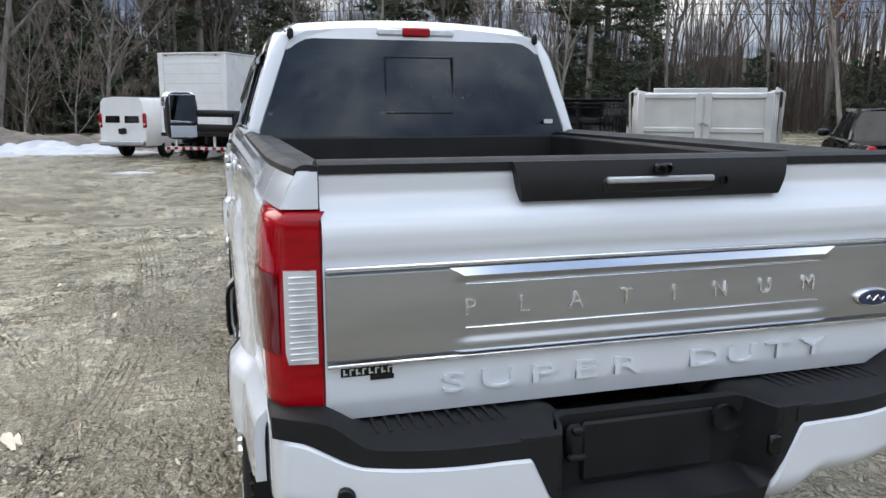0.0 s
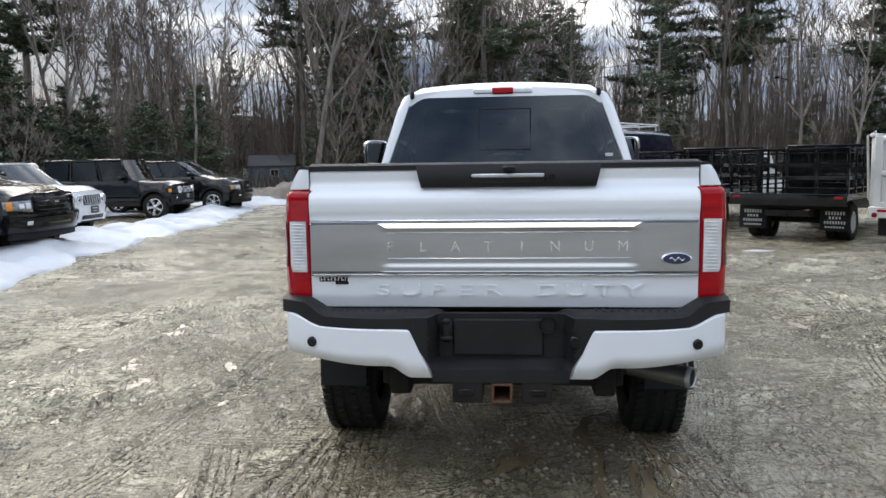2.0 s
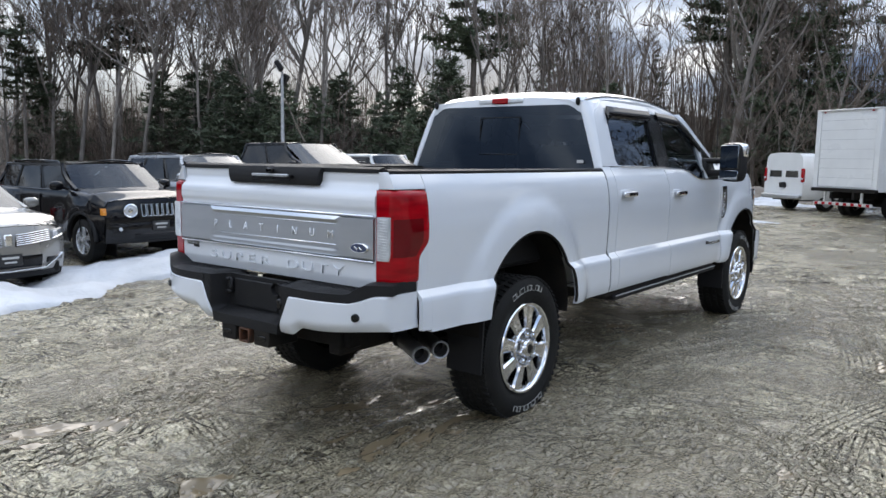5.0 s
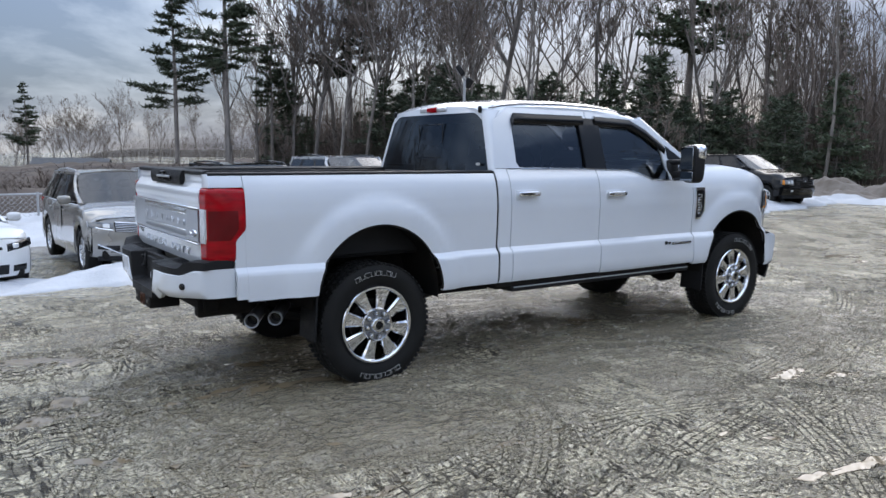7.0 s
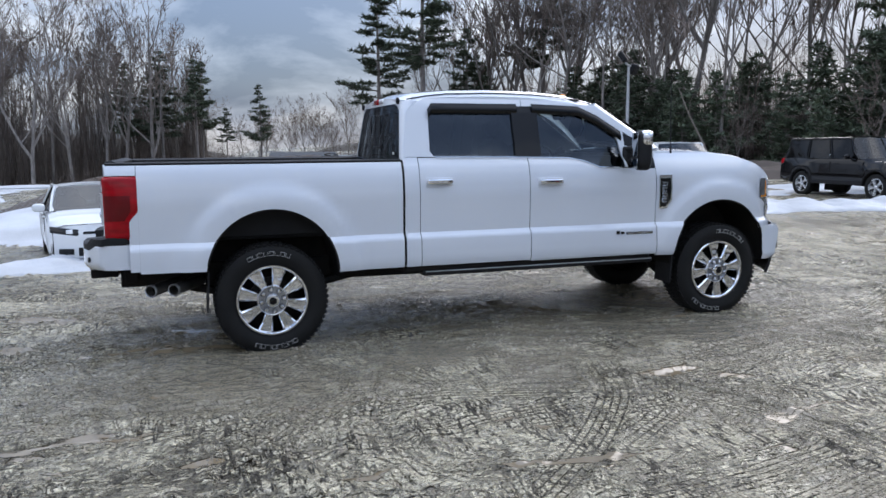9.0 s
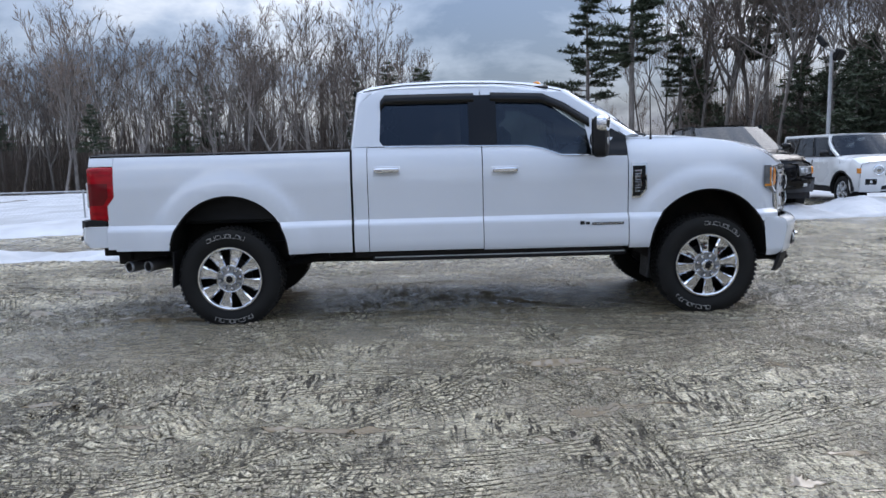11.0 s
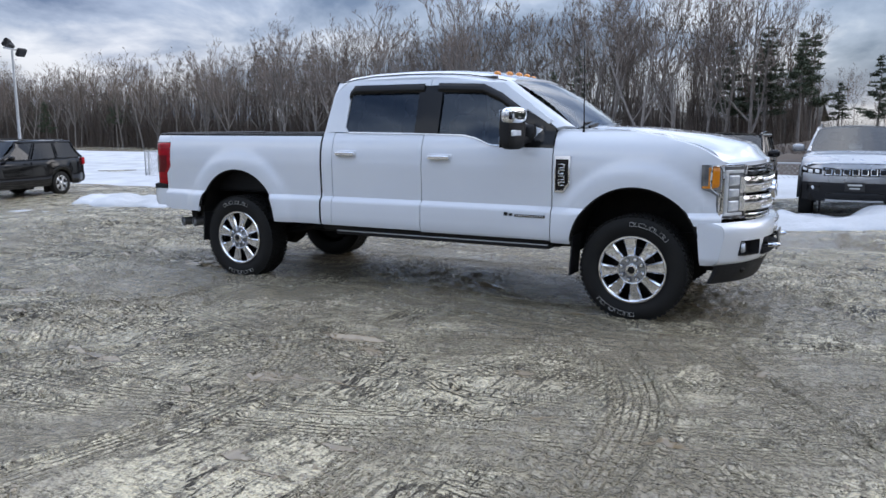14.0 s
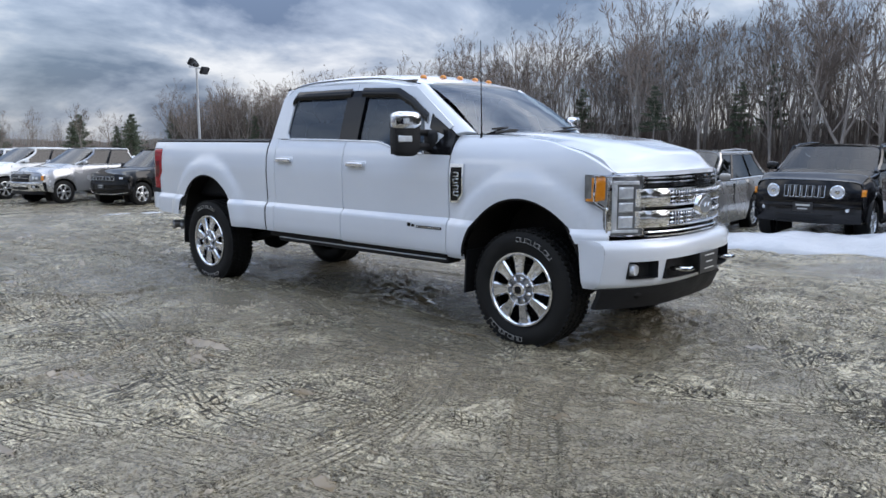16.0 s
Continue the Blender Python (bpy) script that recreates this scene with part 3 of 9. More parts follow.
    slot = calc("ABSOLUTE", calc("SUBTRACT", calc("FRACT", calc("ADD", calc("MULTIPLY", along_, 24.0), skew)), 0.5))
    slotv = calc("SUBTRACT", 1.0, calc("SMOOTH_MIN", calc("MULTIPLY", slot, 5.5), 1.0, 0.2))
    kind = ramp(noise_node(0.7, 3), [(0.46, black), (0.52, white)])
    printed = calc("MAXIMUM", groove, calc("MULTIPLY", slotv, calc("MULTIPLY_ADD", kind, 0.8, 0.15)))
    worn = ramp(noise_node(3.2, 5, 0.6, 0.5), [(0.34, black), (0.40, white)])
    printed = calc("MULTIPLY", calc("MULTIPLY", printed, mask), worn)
    gate = ramp(noise_node(1.1, 5, 0.6), [(0.40, black), (0.58, white)])
    gate2 = ramp(noise_node(1.5, 5, 0.6, 0.2, (1, 1.01, 1.02)), [(0.44, white), (0.60, black)])
    churned = calc("MAXIMUM", calc("MULTIPLY", dashes(17, 97, 0.418, 0.445, 1), gate), calc("MULTIPLY", dashes(20, 72, 0.418, 0.445, 2), gate2))
    lumps = calc("MULTIPLY", ramp(noise_node(24, 4, 0.6, 0.8), [(0.39, white), (0.43, black)]), ramp(noise_node(0.8, 5, 0.65, 0.3), [(0.46, black), (0.56, white)]))
    # clods: ragged scales of pushed-up mud with dark gaps
    warp, vm, vor = N("ShaderNodeVectorMath"), N("ShaderNodeMapping"), N("ShaderNodeTexVoronoi")
    wn = N("ShaderNodeTexNoise")
    wn.inputs["Scale"].default_value, wn.inputs["Detail"].default_value = 9.0, 5
    L(co.outputs["Object"], wn.inputs["Vector"])
    warp.operation = "MULTIPLY_ADD"
    warp.inputs[1].default_value = (0.16, 0.16, 0.0)
    L(wn.outputs["Color"], warp.inputs[0])
    L(co.outputs["Object"], warp.inputs[2])
    vm.inputs["Scale"].default_value = (1.25, 0.60, 1)
    vm.inputs["Rotation"].default_value = (0, 0, radians(14))
    L(warp.outputs[0], vm.inputs[0])
    L(vm.outputs[0], vor.inputs["Vector"])
    vor.inputs["Scale"].default_value = 17.0
    clod_gate = ramp(noise_node(0.9, 5, 0.62, 0.3), [(0.45, black), (0.60, white)])
    clod = calc("MULTIPLY", vor.outputs["Distance"], clod_gate)
    gaps = calc("MULTIPLY", ramp(vor.outputs["Distance"], [(0.50, black), (0.66, white)]), clod_gate)
    # grooves, pits and gaps: damp mud, plus their shade painted in
    damp_shade = calc("MAXIMUM", calc("MAXIMUM", printed, lumps), calc("MAXIMUM", churned, calc("MULTIPLY", gaps, 0.85)))
    calmer = calc("SUBTRACT", 1.0, calc("MULTIPLY", soak_shade, 0.62))
    damp_shade = calc("MULTIPLY", damp_shade, calmer)
    damp_shade_tone = N("ShaderNodeRGB")
    damp_shade_tone.outputs[0].default_value = (0.022, 0.017, 0.012, 1)
    speck = ramp(fine, [(0.41, (0.035, 0.030, 0.022)), (0.475, (0.46, 0.41, 0.29)), (0.56, (0.84, 0.745, 0.51))])
    col = mixc(0.38, col, speck)
    col = mixc(calc("MULTIPLY", damp_shade, 0.95), col, damp_shade_tone.outputs[0])
    # one dark tone for wet stretches and the shade painted round the pickup
    wet_shade_mud = N("ShaderNodeRGB")
    wet_shade_mud.outputs[0].default_value = (0.115, 0.092, 0.056, 1)
    col = mixc(calc("MULTIPLY", soak_shade, 0.70), col, wet_shade_mud.outputs[0])
    # puddles: small, drawn out, gathered in some stretches
    where = ramp(noise_node(0.33, 3, 0.5), [(0.47, black), (0.60, white)])
    pud = noise_node(2.3, 5, 0.55, 0.6, (1.5, 0.55, 1))
    level = calc("MULTIPLY_ADD", where, 0.085, 0.0)
    wet = ramp(calc("ADD", pud, level), [(0.665, black), (0.69, white)])
    water = N("ShaderNodeRGB")
    water.outputs[0].default_value = (0.20, 0.155, 0.095, 1)
    L(mixc(wet, col, water.outputs[0]), p.inputs["Base Color"])
    L(calc("MULTIPLY_ADD", damp_shade, -0.8, 1.0), p.inputs["Specular IOR Level"])
    sheen = ramp(noise_node(1.7, 8, 0.7, 0.3), [(0.40, (0.09, 0.09, 0.09)), (0.58, (0.40, 0.40, 0.40))])
    film, moist = N("ShaderNodeRGB"), N("ShaderNodeRGB")
    film.outputs[0].default_value = (0.04, 0.04, 0.04, 1)
    moist.outputs[0].default_value = (0.13, 0.13, 0.13, 1)
    L(mixc(wet, mixc(soak_shade, sheen, moist.outputs[0]), film.outputs[0]), p.inputs["Roughness"])
    dry = calc("SUBTRACT", 1.0, wet)
    b0, b1, b2, b3 = N("ShaderNodeBump"), N("ShaderNodeBump"), N("ShaderNodeBump"), N("ShaderNodeBump")
    b3.invert = True
    b3.inputs["Strength"].default_value, b3.inputs["Distance"].default_value = 1.0, 0.030
    L(calc("MULTIPLY", clod, dry), b3.inputs["Height"])
    L(b3.outputs[0], b0.inputs["Normal"])
    b0.inputs["Strength"].default_value, b0.inputs["Distance"].default_value = 1.0, 0.036
    b0.invert = True
    b1.inputs["Strength"].default_value, b1.inputs["Distance"].default_value = 1.0, 0.050
    b2.inputs["Strength"].default_value, b2.inputs["Distance"].default_value = 1.0, 0.010
    L(calc("MULTIPLY", damp_shade, dry), b0.inputs["Height"])
    L(calc("MULTIPLY", calc("MULTIPLY", relief, dry), calmer), b1.inputs["Height"])
    L(calc("MULTIPLY", fine, dry), b2.inputs["Height"])
    L(b0.outputs[0], b1.inputs["Normal"])
    L(b1.outputs[0], b2.inputs["Normal"])
    L(b2.outputs[0], p.inputs["Normal"])
    return m


build_ground()


# ---- wheels ----
def make_tyre(parent, r, w, rim, outward=1, lettered=False, nlug=64):
    """Tyre round the x axis; outward is the side of the outer face."""
    s = outward
    h = w / 2
    g = Geo()
    prof = [(rim, -h * 0.80), (rim + 0.02, -h * 0.95), ((r + rim) / 2, -h * 1.04), (r - 0.045, -h * 0.98), (r - 0.016, -h * 0.84), (r - 0.012, 0), (r - 0.016, h * 0.84), (r - 0.045, h * 0.98), ((r + rim) / 2, h * 1.04), (rim + 0.02, h * 0.95), (rim, h * 0.80)]
    g.lathe([(a, b * s) for a, b in prof], 56)
    tyre = fix(part("tyre", g, RUBBER, parent))
    g = Geo()
    for k in range(nlug):
        a = 2 * math.pi * k / nlug
        for row, (c, bw) in enumerate(((-0.74, 0.34), (-0.25, 0.26), (0.25, 0.26), (0.74, 0.34))):
            m = Matrix.Rotation(a + (row % 2) * math.pi / nlug, 4, "X") @ Matrix.Translation((c * h, 0, r - 0.010)) @ Matrix.Rotation(0.3 if row < 2 else -0.3, 4, "Z")
            g.box((0, 0, 0), (bw * w / 2, 2 * math.pi * r / nlug * 0.66, 0.013), 0.003, m)
    part("tread", g, RUBBER, tyre, smooth=0)
    if lettered:
        rm = (r + rim) / 2 + 0.012
        for base in (math.radians(62), math.radians(242)):
            for k in range(8):
                g = Geo()
                a = base - (k - 3.5) * 0.115 * s
                m = Matrix.Rotation(a, 4, "X") @ Matrix.Translation((s * h * 1.05, rm, 0))
                g.tube([m @ Vector((0, 0.015, -0.016)), m @ Vector((0, 0.015, 0.016)), m @ Vector((0, -0.015, 0.016)), m @ Vector((0, -0.015, -0.016)), m @ Vector((0, 0.015, -0.016))][k % 2 : 5 - k % 3 // 2], 0.0022, 4)
                part("sidewall_mark", g, LETTER, tyre, smooth=0)
    return tyre


def hero_wheel(parent, x, y, z, s):
    """Chrome eight-spoke wheel with a lettered all-terrain tyre."""
    wheel = new("wheel")
    wheel.parent = parent
    wheel.matrix_basis = pose(x, y, z, 7 if y > 1 else 31)
    wheel["label"] = "chrome eight-spoke wheel with all-terrain tyre"
    R, RIM, W = 0.435, 0.268, 0.275
    make_tyre(wheel, R, W, RIM, s, True)
    g = Geo()
    e = W / 2 * s
    g.lathe([(RIM + 0.004, e * 0.80), (RIM + 0.007, e * 0.95), (RIM + 0.002, e * 1.0), (RIM - 0.010, e * 1.0), (RIM - 0.018, e * 0.95), (RIM - 0.021, e * 0.84), (RIM - 0.030, e * 0.6), (RIM - 0.036, -e * 0.7)], 64)
    rim = part("rim", g, CHROME, wheel)
    for k in range(8):
        g = Geo()
        m = Matrix.Rotation(2 * math.pi * k / 8, 4, "X")
        # stations from hub to rim: radius, depth, half width of the face, half width of the flank
        rows = [(0.108, e * 0.92, 0.024, 0.031), (0.13, e * 0.93, 0.026, 0.034), (0.17, e * 0.90, 0.030, 0.040), (0.215, e * 0.87, 0.037, 0.049), (RIM - 0.016, e * 0.90, 0.046, 0.060)]
        vs = []
        for r, x, a, b in rows:
            vs += [(x - 0.050 * s, -b - 0.004, r), (x - 0.012 * s, -b, r), (x, -a, r), (x - 0.003 * s, 0, r), (x, a, r), (x - 0.012 * s, b, r), (x - 0.050 * s, b + 0.004, r)]
        n = 7
        fs = [(i * n + q, i * n + q + 1, (i + 1) * n + q + 1, (i + 1) * n + q) for i in range(len(rows) - 1) for q in range(n - 1)]
        g.add(vs, fs if s < 0 else [f[::-1] for f in fs], m)
        part("spoke", g, CHROME, rim, smooth=20)
    g = Geo()
    g.lathe([(0.001, e * 0.84), (0.060, e * 0.84), (0.104, e * 0.85), (0.106, e * 0.80), (0.106, e * 0.5)], 48)
    hub = part("hub", g, SATIN, wheel, "satin hub face behind the nuts")
    part("hub_ring", Geo().lathe([(0.104, e * 0.85), (0.107, e * 0.96), (0.114, e * 0.97), (0.121, e * 0.90), (0.121, e * 0.5)], 48), CHROME, hub)
    g = Geo().lathe([(0.001, e * 1.16), (0.030, e * 1.16), (0.048, e * 1.14), (0.055, e * 1.08), (0.058, e * 0.90)], 36)
    cap = part("centre_cap", g, CHROME, hub, "domed chrome centre cap")
    part("cap_face", Geo().lathe([(0.001, e * 1.175), (0.026, e * 1.172), (0.031, e * 1.155)], 24), GLOSSB, cap)
    for k in range(8):
        a = 2 * math.pi * (k + 0.5) / 8
        g = Geo().lathe([(0.001, e * 1.13), (0.010, e * 1.13), (0.0155, e * 1.09), (0.017, e * 0.90)], 6)
        part("lug_nut", g, CHROME, hub, m=Matrix.Translation((0, 0.086 * math.cos(a), 0.086 * math.sin(a))))
        g = Geo().lathe([(0.022, e * 0.925), (0.0185, e * 0.915)], 12)
        part("nut_seat", g, GLOSSB, hub, m=Matrix.Translation((0, 0.086 * math.cos(a), 0.086 * math.sin(a))))
    g = Geo().lathe([(0.001, e * 0.35), (0.17, e * 0.35), (0.17, e * 0.2)], 30)
    part("brake_disc", g, UNDER, wheel)
    g = Geo().lathe([(0.02, -e * 0.5), (RIM - 0.03, -e * 0.55)], 30)
    part("wheel_back", g, UNDER, wheel)
    return wheel


EXHAUST = pbr("sooty_steel", (0.16, 0.155, 0.15), (0.24, 0.235, 0.23), 9, 0.3, 0.5, metal=0.8)


# ---- the white pickup ----
SIDE = [(0.50, 0.880), (0.58, 0.915), (0.63, 0.946), (0.68, 0.957), (0.80, 0.958), (0.842, 0.955), (0.862, 0.949), (0.888, 0.924), (0.896, 0.918), (1.00, 0.923), (1.20, 0.930), (1.32, 0.920), (1.40, 0.902), (1.45, 0.880), (1.475, 0.862), (1.51, 0.850), (1.60, 0.826), (1.85, 0.748), (1.95, 0.712), (2.02, 0.66)]
NOSE = [(0.50, 0.880), (0.58, 0.915), (0.63, 0.946), (0.68, 0.957), (0.80, 0.958), (0.842, 0.955), (0.862, 0.949), (0.888, 0.924), (0.896, 0.918), (1.20, 0.930), (1.30, 0.922), (1.38, 0.900), (1.44, 0.868), (1.49, 0.828), (1.54, 0.77)]
LEVELS = sorted({round(v, 4) for v in np.linspace(0.56, 1.72, 30).tolist() + [0.63, 0.68, 0.80, 0.842, 0.852, 0.862, 0.870, 0.879, 0.888, 0.896, 0.915]})
ARCH = ((0.02, 0.63, 0.495), (4.06, 0.57, 0.510))


def flare(y, z):
    b = 0.0
    for cy, cz, r in ARCH:
        d = math.hypot(y - cy, z - cz)
        b += (0.030 * smooth_step(r + 0.215, r + 0.105, d) + 0.006 * smooth_step(r + 0.09, r + 0.06, d)) * smooth_step(0.40, 0.60, z)
    return b


def body_x(y, z):
    if y > 3.38:
        x = lerp_table(NOSE, z) - 0.13 * max(0.0, (y - 4.25) / 0.45) ** 2
    else:
        x = lerp_table(SIDE, z)
        if y < -0.6:
            x -= 0.030 * ((-0.6 - y) / 0.5) ** 2
    return x + flare(y, z)


def arch_bottom(y, low):
    for cy, cz, r in ARCH:
        if abs(y - cy) < r:
            return max(low, cz + math.sqrt(r * r - (y - cy) ** 2))
    return low


def y_marks(y0, y1, step=0.045):
    ys = set(np.linspace(y0, y1, max(2, int((y1 - y0) / step) + 1)).round(5).tolist())
    for cy, cz, r in ARCH:
        for a in np.linspace(0, math.pi, 41):
            y = cy + r * math.cos(a) * 0.99999
            if y0 < y < y1:
                ys.add(round(y, 5))
    return sorted(ys)


def side_panel(name, parent, s, y0, y1, low, top, material=PEARL, label="", step=0.045, lip=0.025):
    """One outer panel of the body side; low and top give its edges at each y."""
    ys = y_marks(y0, y1, step)
    lo = low if callable(low) else (lambda y: low)
    hi = top if callable(top) else (lambda y: top)
    n = len(ys) - 1
    ends = [(arch_bottom(y, lo(y)), hi(y)) for y in ys]
    z0, z1 = min(e[0] for e in ends), max(e[1] for e in ends)
    zs = [z0] + [z for z in LEVELS if z0 + 0.006 < z < z1 - 0.006] + [z1]
    rows = len(zs) - 1

    def fn(u, v):
        k = round(u * n)
        y = ys[k]
        z = min(max(zs[round(v * rows)], ends[k][0]), ends[k][1])
        return (s * body_x(y, z), y, z)

    g = Geo().slab(fn, (-s * lip, 0, 0), n, rows, flip=s < 0)
    return part(name, g, material, parent, label, smooth=28)


def ring(name, parent, s, outer, inner, material, off=0.0, depth=0.03):
    """A flat frame between two outlines in y and z, laid on the body side."""
    n = len(outer)
    g = Geo()
    P = []
    for loop, d in ((outer, off), (inner, off), (inner, off - depth), (outer, off - depth)):
        P += [(s * (body_x(min(y, 3.37), z) + d), y, z) for y, z in loop]
    fs = []
    for k in range(n):
        j = (k + 1) % n
        for a, b in ((0, 1), (1, 2), (2, 3), (3, 0)):
            fs.append((a * n + k, a * n + j, b * n + j, b * n + k))
    g.add(P, fs)
    return fix(part(name, g, material, parent, smooth=30))


def dense(loop, n=6):
    out = []
    for (a, b), (c, d) in zip(loop, loop[1:] + loop[:1]):
        out += [(a + (c - a) * k / n, b + (d - b) * k / n) for k in range(n)]
    return out


def pane(name, parent, s, loop, off, material, label=""):
    n = len(loop)
    cy, cz = sum(p[0] for p in loop) / n, sum(p[1] for p in loop) / n
    V = [(s * (body_x(min(y, 3.37), z) + off), y, z) for y, z in loop]
    V += [(s * (body_x(min(y, 3.37), z) + off), y, z) for y, z in [((a + cy) / 2, (b + cz) / 2) for a, b in loop]]
    V.append((s * (body_x(cy, cz) + off), cy, cz))
    fs = [(k, (k + 1) % n, n + (k + 1) % n, n + k) for k in range(n)] + [(n + k, n + (k + 1) % n, 2 * n) for k in range(n)]
    ob = part(name, Geo().add(V, fs), material, parent, label, smooth=60)
    return ob


def front_y(x):
    return 4.955 - 0.42 * (abs(x) / 0.95) ** 2.7


def build_hero():
    global CABIN
    CABIN = (0.0, 2.2, 1.4)
    T = thing("pickup_truck", pose(0.012, 0, 0), "white four-door pickup truck with chrome eight-spoke wheels standing on mud", "pickup truck")
    # the long sides
    hood_line = [(3.38, 1.525), (3.9, 1.515), (4.25, 1.475), (4.5, 1.40), (4.62, 1.335), (4.72, 1.262)]
    for s in (1, -1):
        side_panel("bed_side", T, s, -0.925, 1.045, lambda y: 0.685 if y < 0 else 0.625, 1.472)
        side_panel("bed_corner", T, s, -1.135, -0.929, 1.393, 1.474)
        part("bed_corner", Geo().slab(lambda u, v: (s * (0.787 + (body_x(-1.135, 1.395 + 0.078 * v) - 0.789) * u), -1.150 + 0.016 * u * u, 1.393 + 0.080 * v), (0, 0.03, 0), 6, 4, flip=s < 0), PEARL, T)
        side_panel("bed_corner", T, s, -0.992, -0.9256, 0.70, lambda y: 1.05 + (y + 0.992) / 0.063 * 0.10)
        side_panel("cab_corner", T, s, 1.068, 1.186, 0.625, 1.497)
        side_panel("door", T, s, 1.192, 2.150, 0.625, 1.492)
        side_panel("door", T, s, 2.157, 3.376, 0.615, lambda y: lerp_table([(2.157, 1.482), (2.55, 1.474), (2.66, 1.452), (2.80, 1.395), (2.9, 1.382), (3.376, 1.375)], y))
        side_panel("front_fender", T, s, 3.384, 4.70, lambda y: 0.60 if y < 4 else 0.80, lambda y: lerp_table(hood_line, y))
        side_panel("door_corner", T, s, 3.10, 3.376, 1.378, lambda y: lerp_table([(3.10, 1.70), (3.376, 1.535)], y), GLOSSB, "black sail panel behind the windscreen pillar")
        # upper frames of the cab
        w_rear = dense([(1.296, 1.545), (1.325, 1.506), (2.055, 1.497), (2.055, 1.905), (1.352, 1.908), (1.312, 1.875)])
        o_rear = dense([(1.070, 1.50), (1.192, 1.500), (2.150, 1.492), (2.150, 1.972), (1.30, 1.975), (1.135, 1.87)])
        ring("door_frame", T, s, o_rear, w_rear, PEARL)
        w_front = dense([(2.275, 1.489), (2.55, 1.484), (2.82, 1.402), (3.085, 1.392), (3.02, 1.705), (2.68, 1.885), (2.275, 1.908)])
        o_front = dense([(2.157, 1.488), (2.55, 1.476), (2.80, 1.397), (3.12, 1.380), (3.34, 1.60), (2.86, 1.925), (2.157, 1.972)])
        ring("door_frame", T, s, o_front, w_front, PEARL)
        pl = dense([(2.050, 1.494), (2.285, 1.486), (2.285, 1.915), (2.050, 1.915)])
        pi = dense([(2.10, 1.55), (2.24, 1.55), (2.24, 1.86), (2.10, 1.86)])
        ring("pillar_cover", T, s, pl, pi, GLOSSB, 0.004, 0.02)
        pane("pillar_cover", T, s, pi, 0.004, GLOSSB)
        pane("side_window", T, s, w_rear, -0.018, TINT, "tinted rear door glass")
        pane("side_window", T, s, w_front, -0.018, TINT_FRONT, "lightly tinted front door glass")
        # belt trim and rain guards
        for lo in ([(1.34, 1.497), (2.0, 1.490), (2.54, 1.478), (2.67, 1.452), (2.82, 1.396), (3.09, 1.386)],):
            pts = [(s * (body_x(y, z) + 0.004), y, z) for y, z in lo]
            part("belt_trim", Geo().tube(pts, 0.007, 6), CHROME, T)
        for lo in ([(1.306, 1.87), (1.345, 1.922), (2.10, 1.922)], [(2.24, 1.924), (2.68, 1.906), (2.86, 1.826), (3.07, 1.690)]):
            g = Geo()
            n = len(lo) - 1

            def guard(u, v, lo=lo, n=n):
                k = min(int(u * n), n - 1)
                f = u * n - k
                y = lo[k][0] + (lo[k + 1][0] - lo[k][0]) * f
                z = lo[k][1] + (lo[k + 1][1] - lo[k][1]) * f
                return (s * (body_x(y, z) + 0.008 + 0.026 * math.sin(v * 2.4)), y, z + 0.012 - 0.082 * v)

            g.slab(guard, (-s * 0.004, 0, 0), 6 * n, 5)
            part("rain_guard", g, GLOSSB, T, "dark plastic rain guard")
        # handles, badge, seam lines
        for y, z in ((1.35, 1.292), (2.34, 1.272)):
            x = body_x(y, z)
            part("handle_cup", Geo().box((s * (x - 0.002), y, z), (0.012, 0.228, 0.084), 0.006), PEARL, T)
            h = part("door_handle", rounded_shell((s * (x + 0.026), y, z + 0.010), (0.034, 0.215, 0.040), 5.0), CHROME, T, "chrome door handle")
            part("handle_end", Geo().box((s * (x + 0.010), y + 0.088, z + 0.008), (0.026, 0.022, 0.036), 0.006), CHROME, h)
        for y, za, zb, wide in ((1.0565, 0.64, 1.474, 0.011), (1.189, 0.64, 1.49, 0.0042), (2.1535, 0.63, 1.48, 0.0042), (3.380, 0.62, 1.375, 0.0045)):
            seam = [(s * (body_x(y, za + (zb - za) * k / 24) - 0.012), y, za + (zb - za) * k / 24) for k in range(25)]
            part("panel_gap", Geo().tube(seam, wide, 6), GLOSSB, T)
        vent = [(3.405, 1.315), (3.535, 1.315), (3.535, 1.09), (3.480, 1.020), (3.405, 1.020)]
        inn = [(3.413, 1.288), (3.522, 1.288), (3.522, 1.098), (3.474, 1.034), (3.413, 1.034)]
        ring("fender_vent", T, s, dense(vent), dense(inn), CHROME, 0.016, 0.03)
        vp = pane("vent_panel", T, s, dense(inn), 0.006, GLOSSB, "black vent panel with raised bars")
        g = Geo()
        for k in range(4):
            z = 1.235 - k * 0.048
            x = body_x(3.46, z) + 0.012
            g.box((s * x, 3.462, z + 0.012), (0.008, 0.058, 0.008), 0.002)
            g.box((s * x, 3.44 if k % 2 else 3.485, z - 0.004), (0.008, 0.008, 0.030), 0.002)
            g.box((s * x, 3.462, z - 0.016), (0.008, 0.05, 0.007), 0.002)
        part("badge", g, CHROME, vp)
        g = Geo()
        for k in range(2):
            g.box((s * (body_x(2.99, 0.815) + 0.003), 2.985 + 0.045 * k, 0.822 - 0.004 * k), (0.005, 0.036, 0.030 - 0.008 * k), 0.002)
        g.box((s * (body_x(3.2, 0.815) + 0.003), 3.20, 0.812), (0.005, 0.27, 0.022), 0.002)
        part("badge", g, GLOSSB, T, "small dark engine badge")
        g = Geo()
        for k in range(11):
            g.box((s * (body_x(3.2, 0.815) + 0.0065), 3.085 + k * 0.023, 0.812), (0.003, 0.013, 0.010), 0.001)
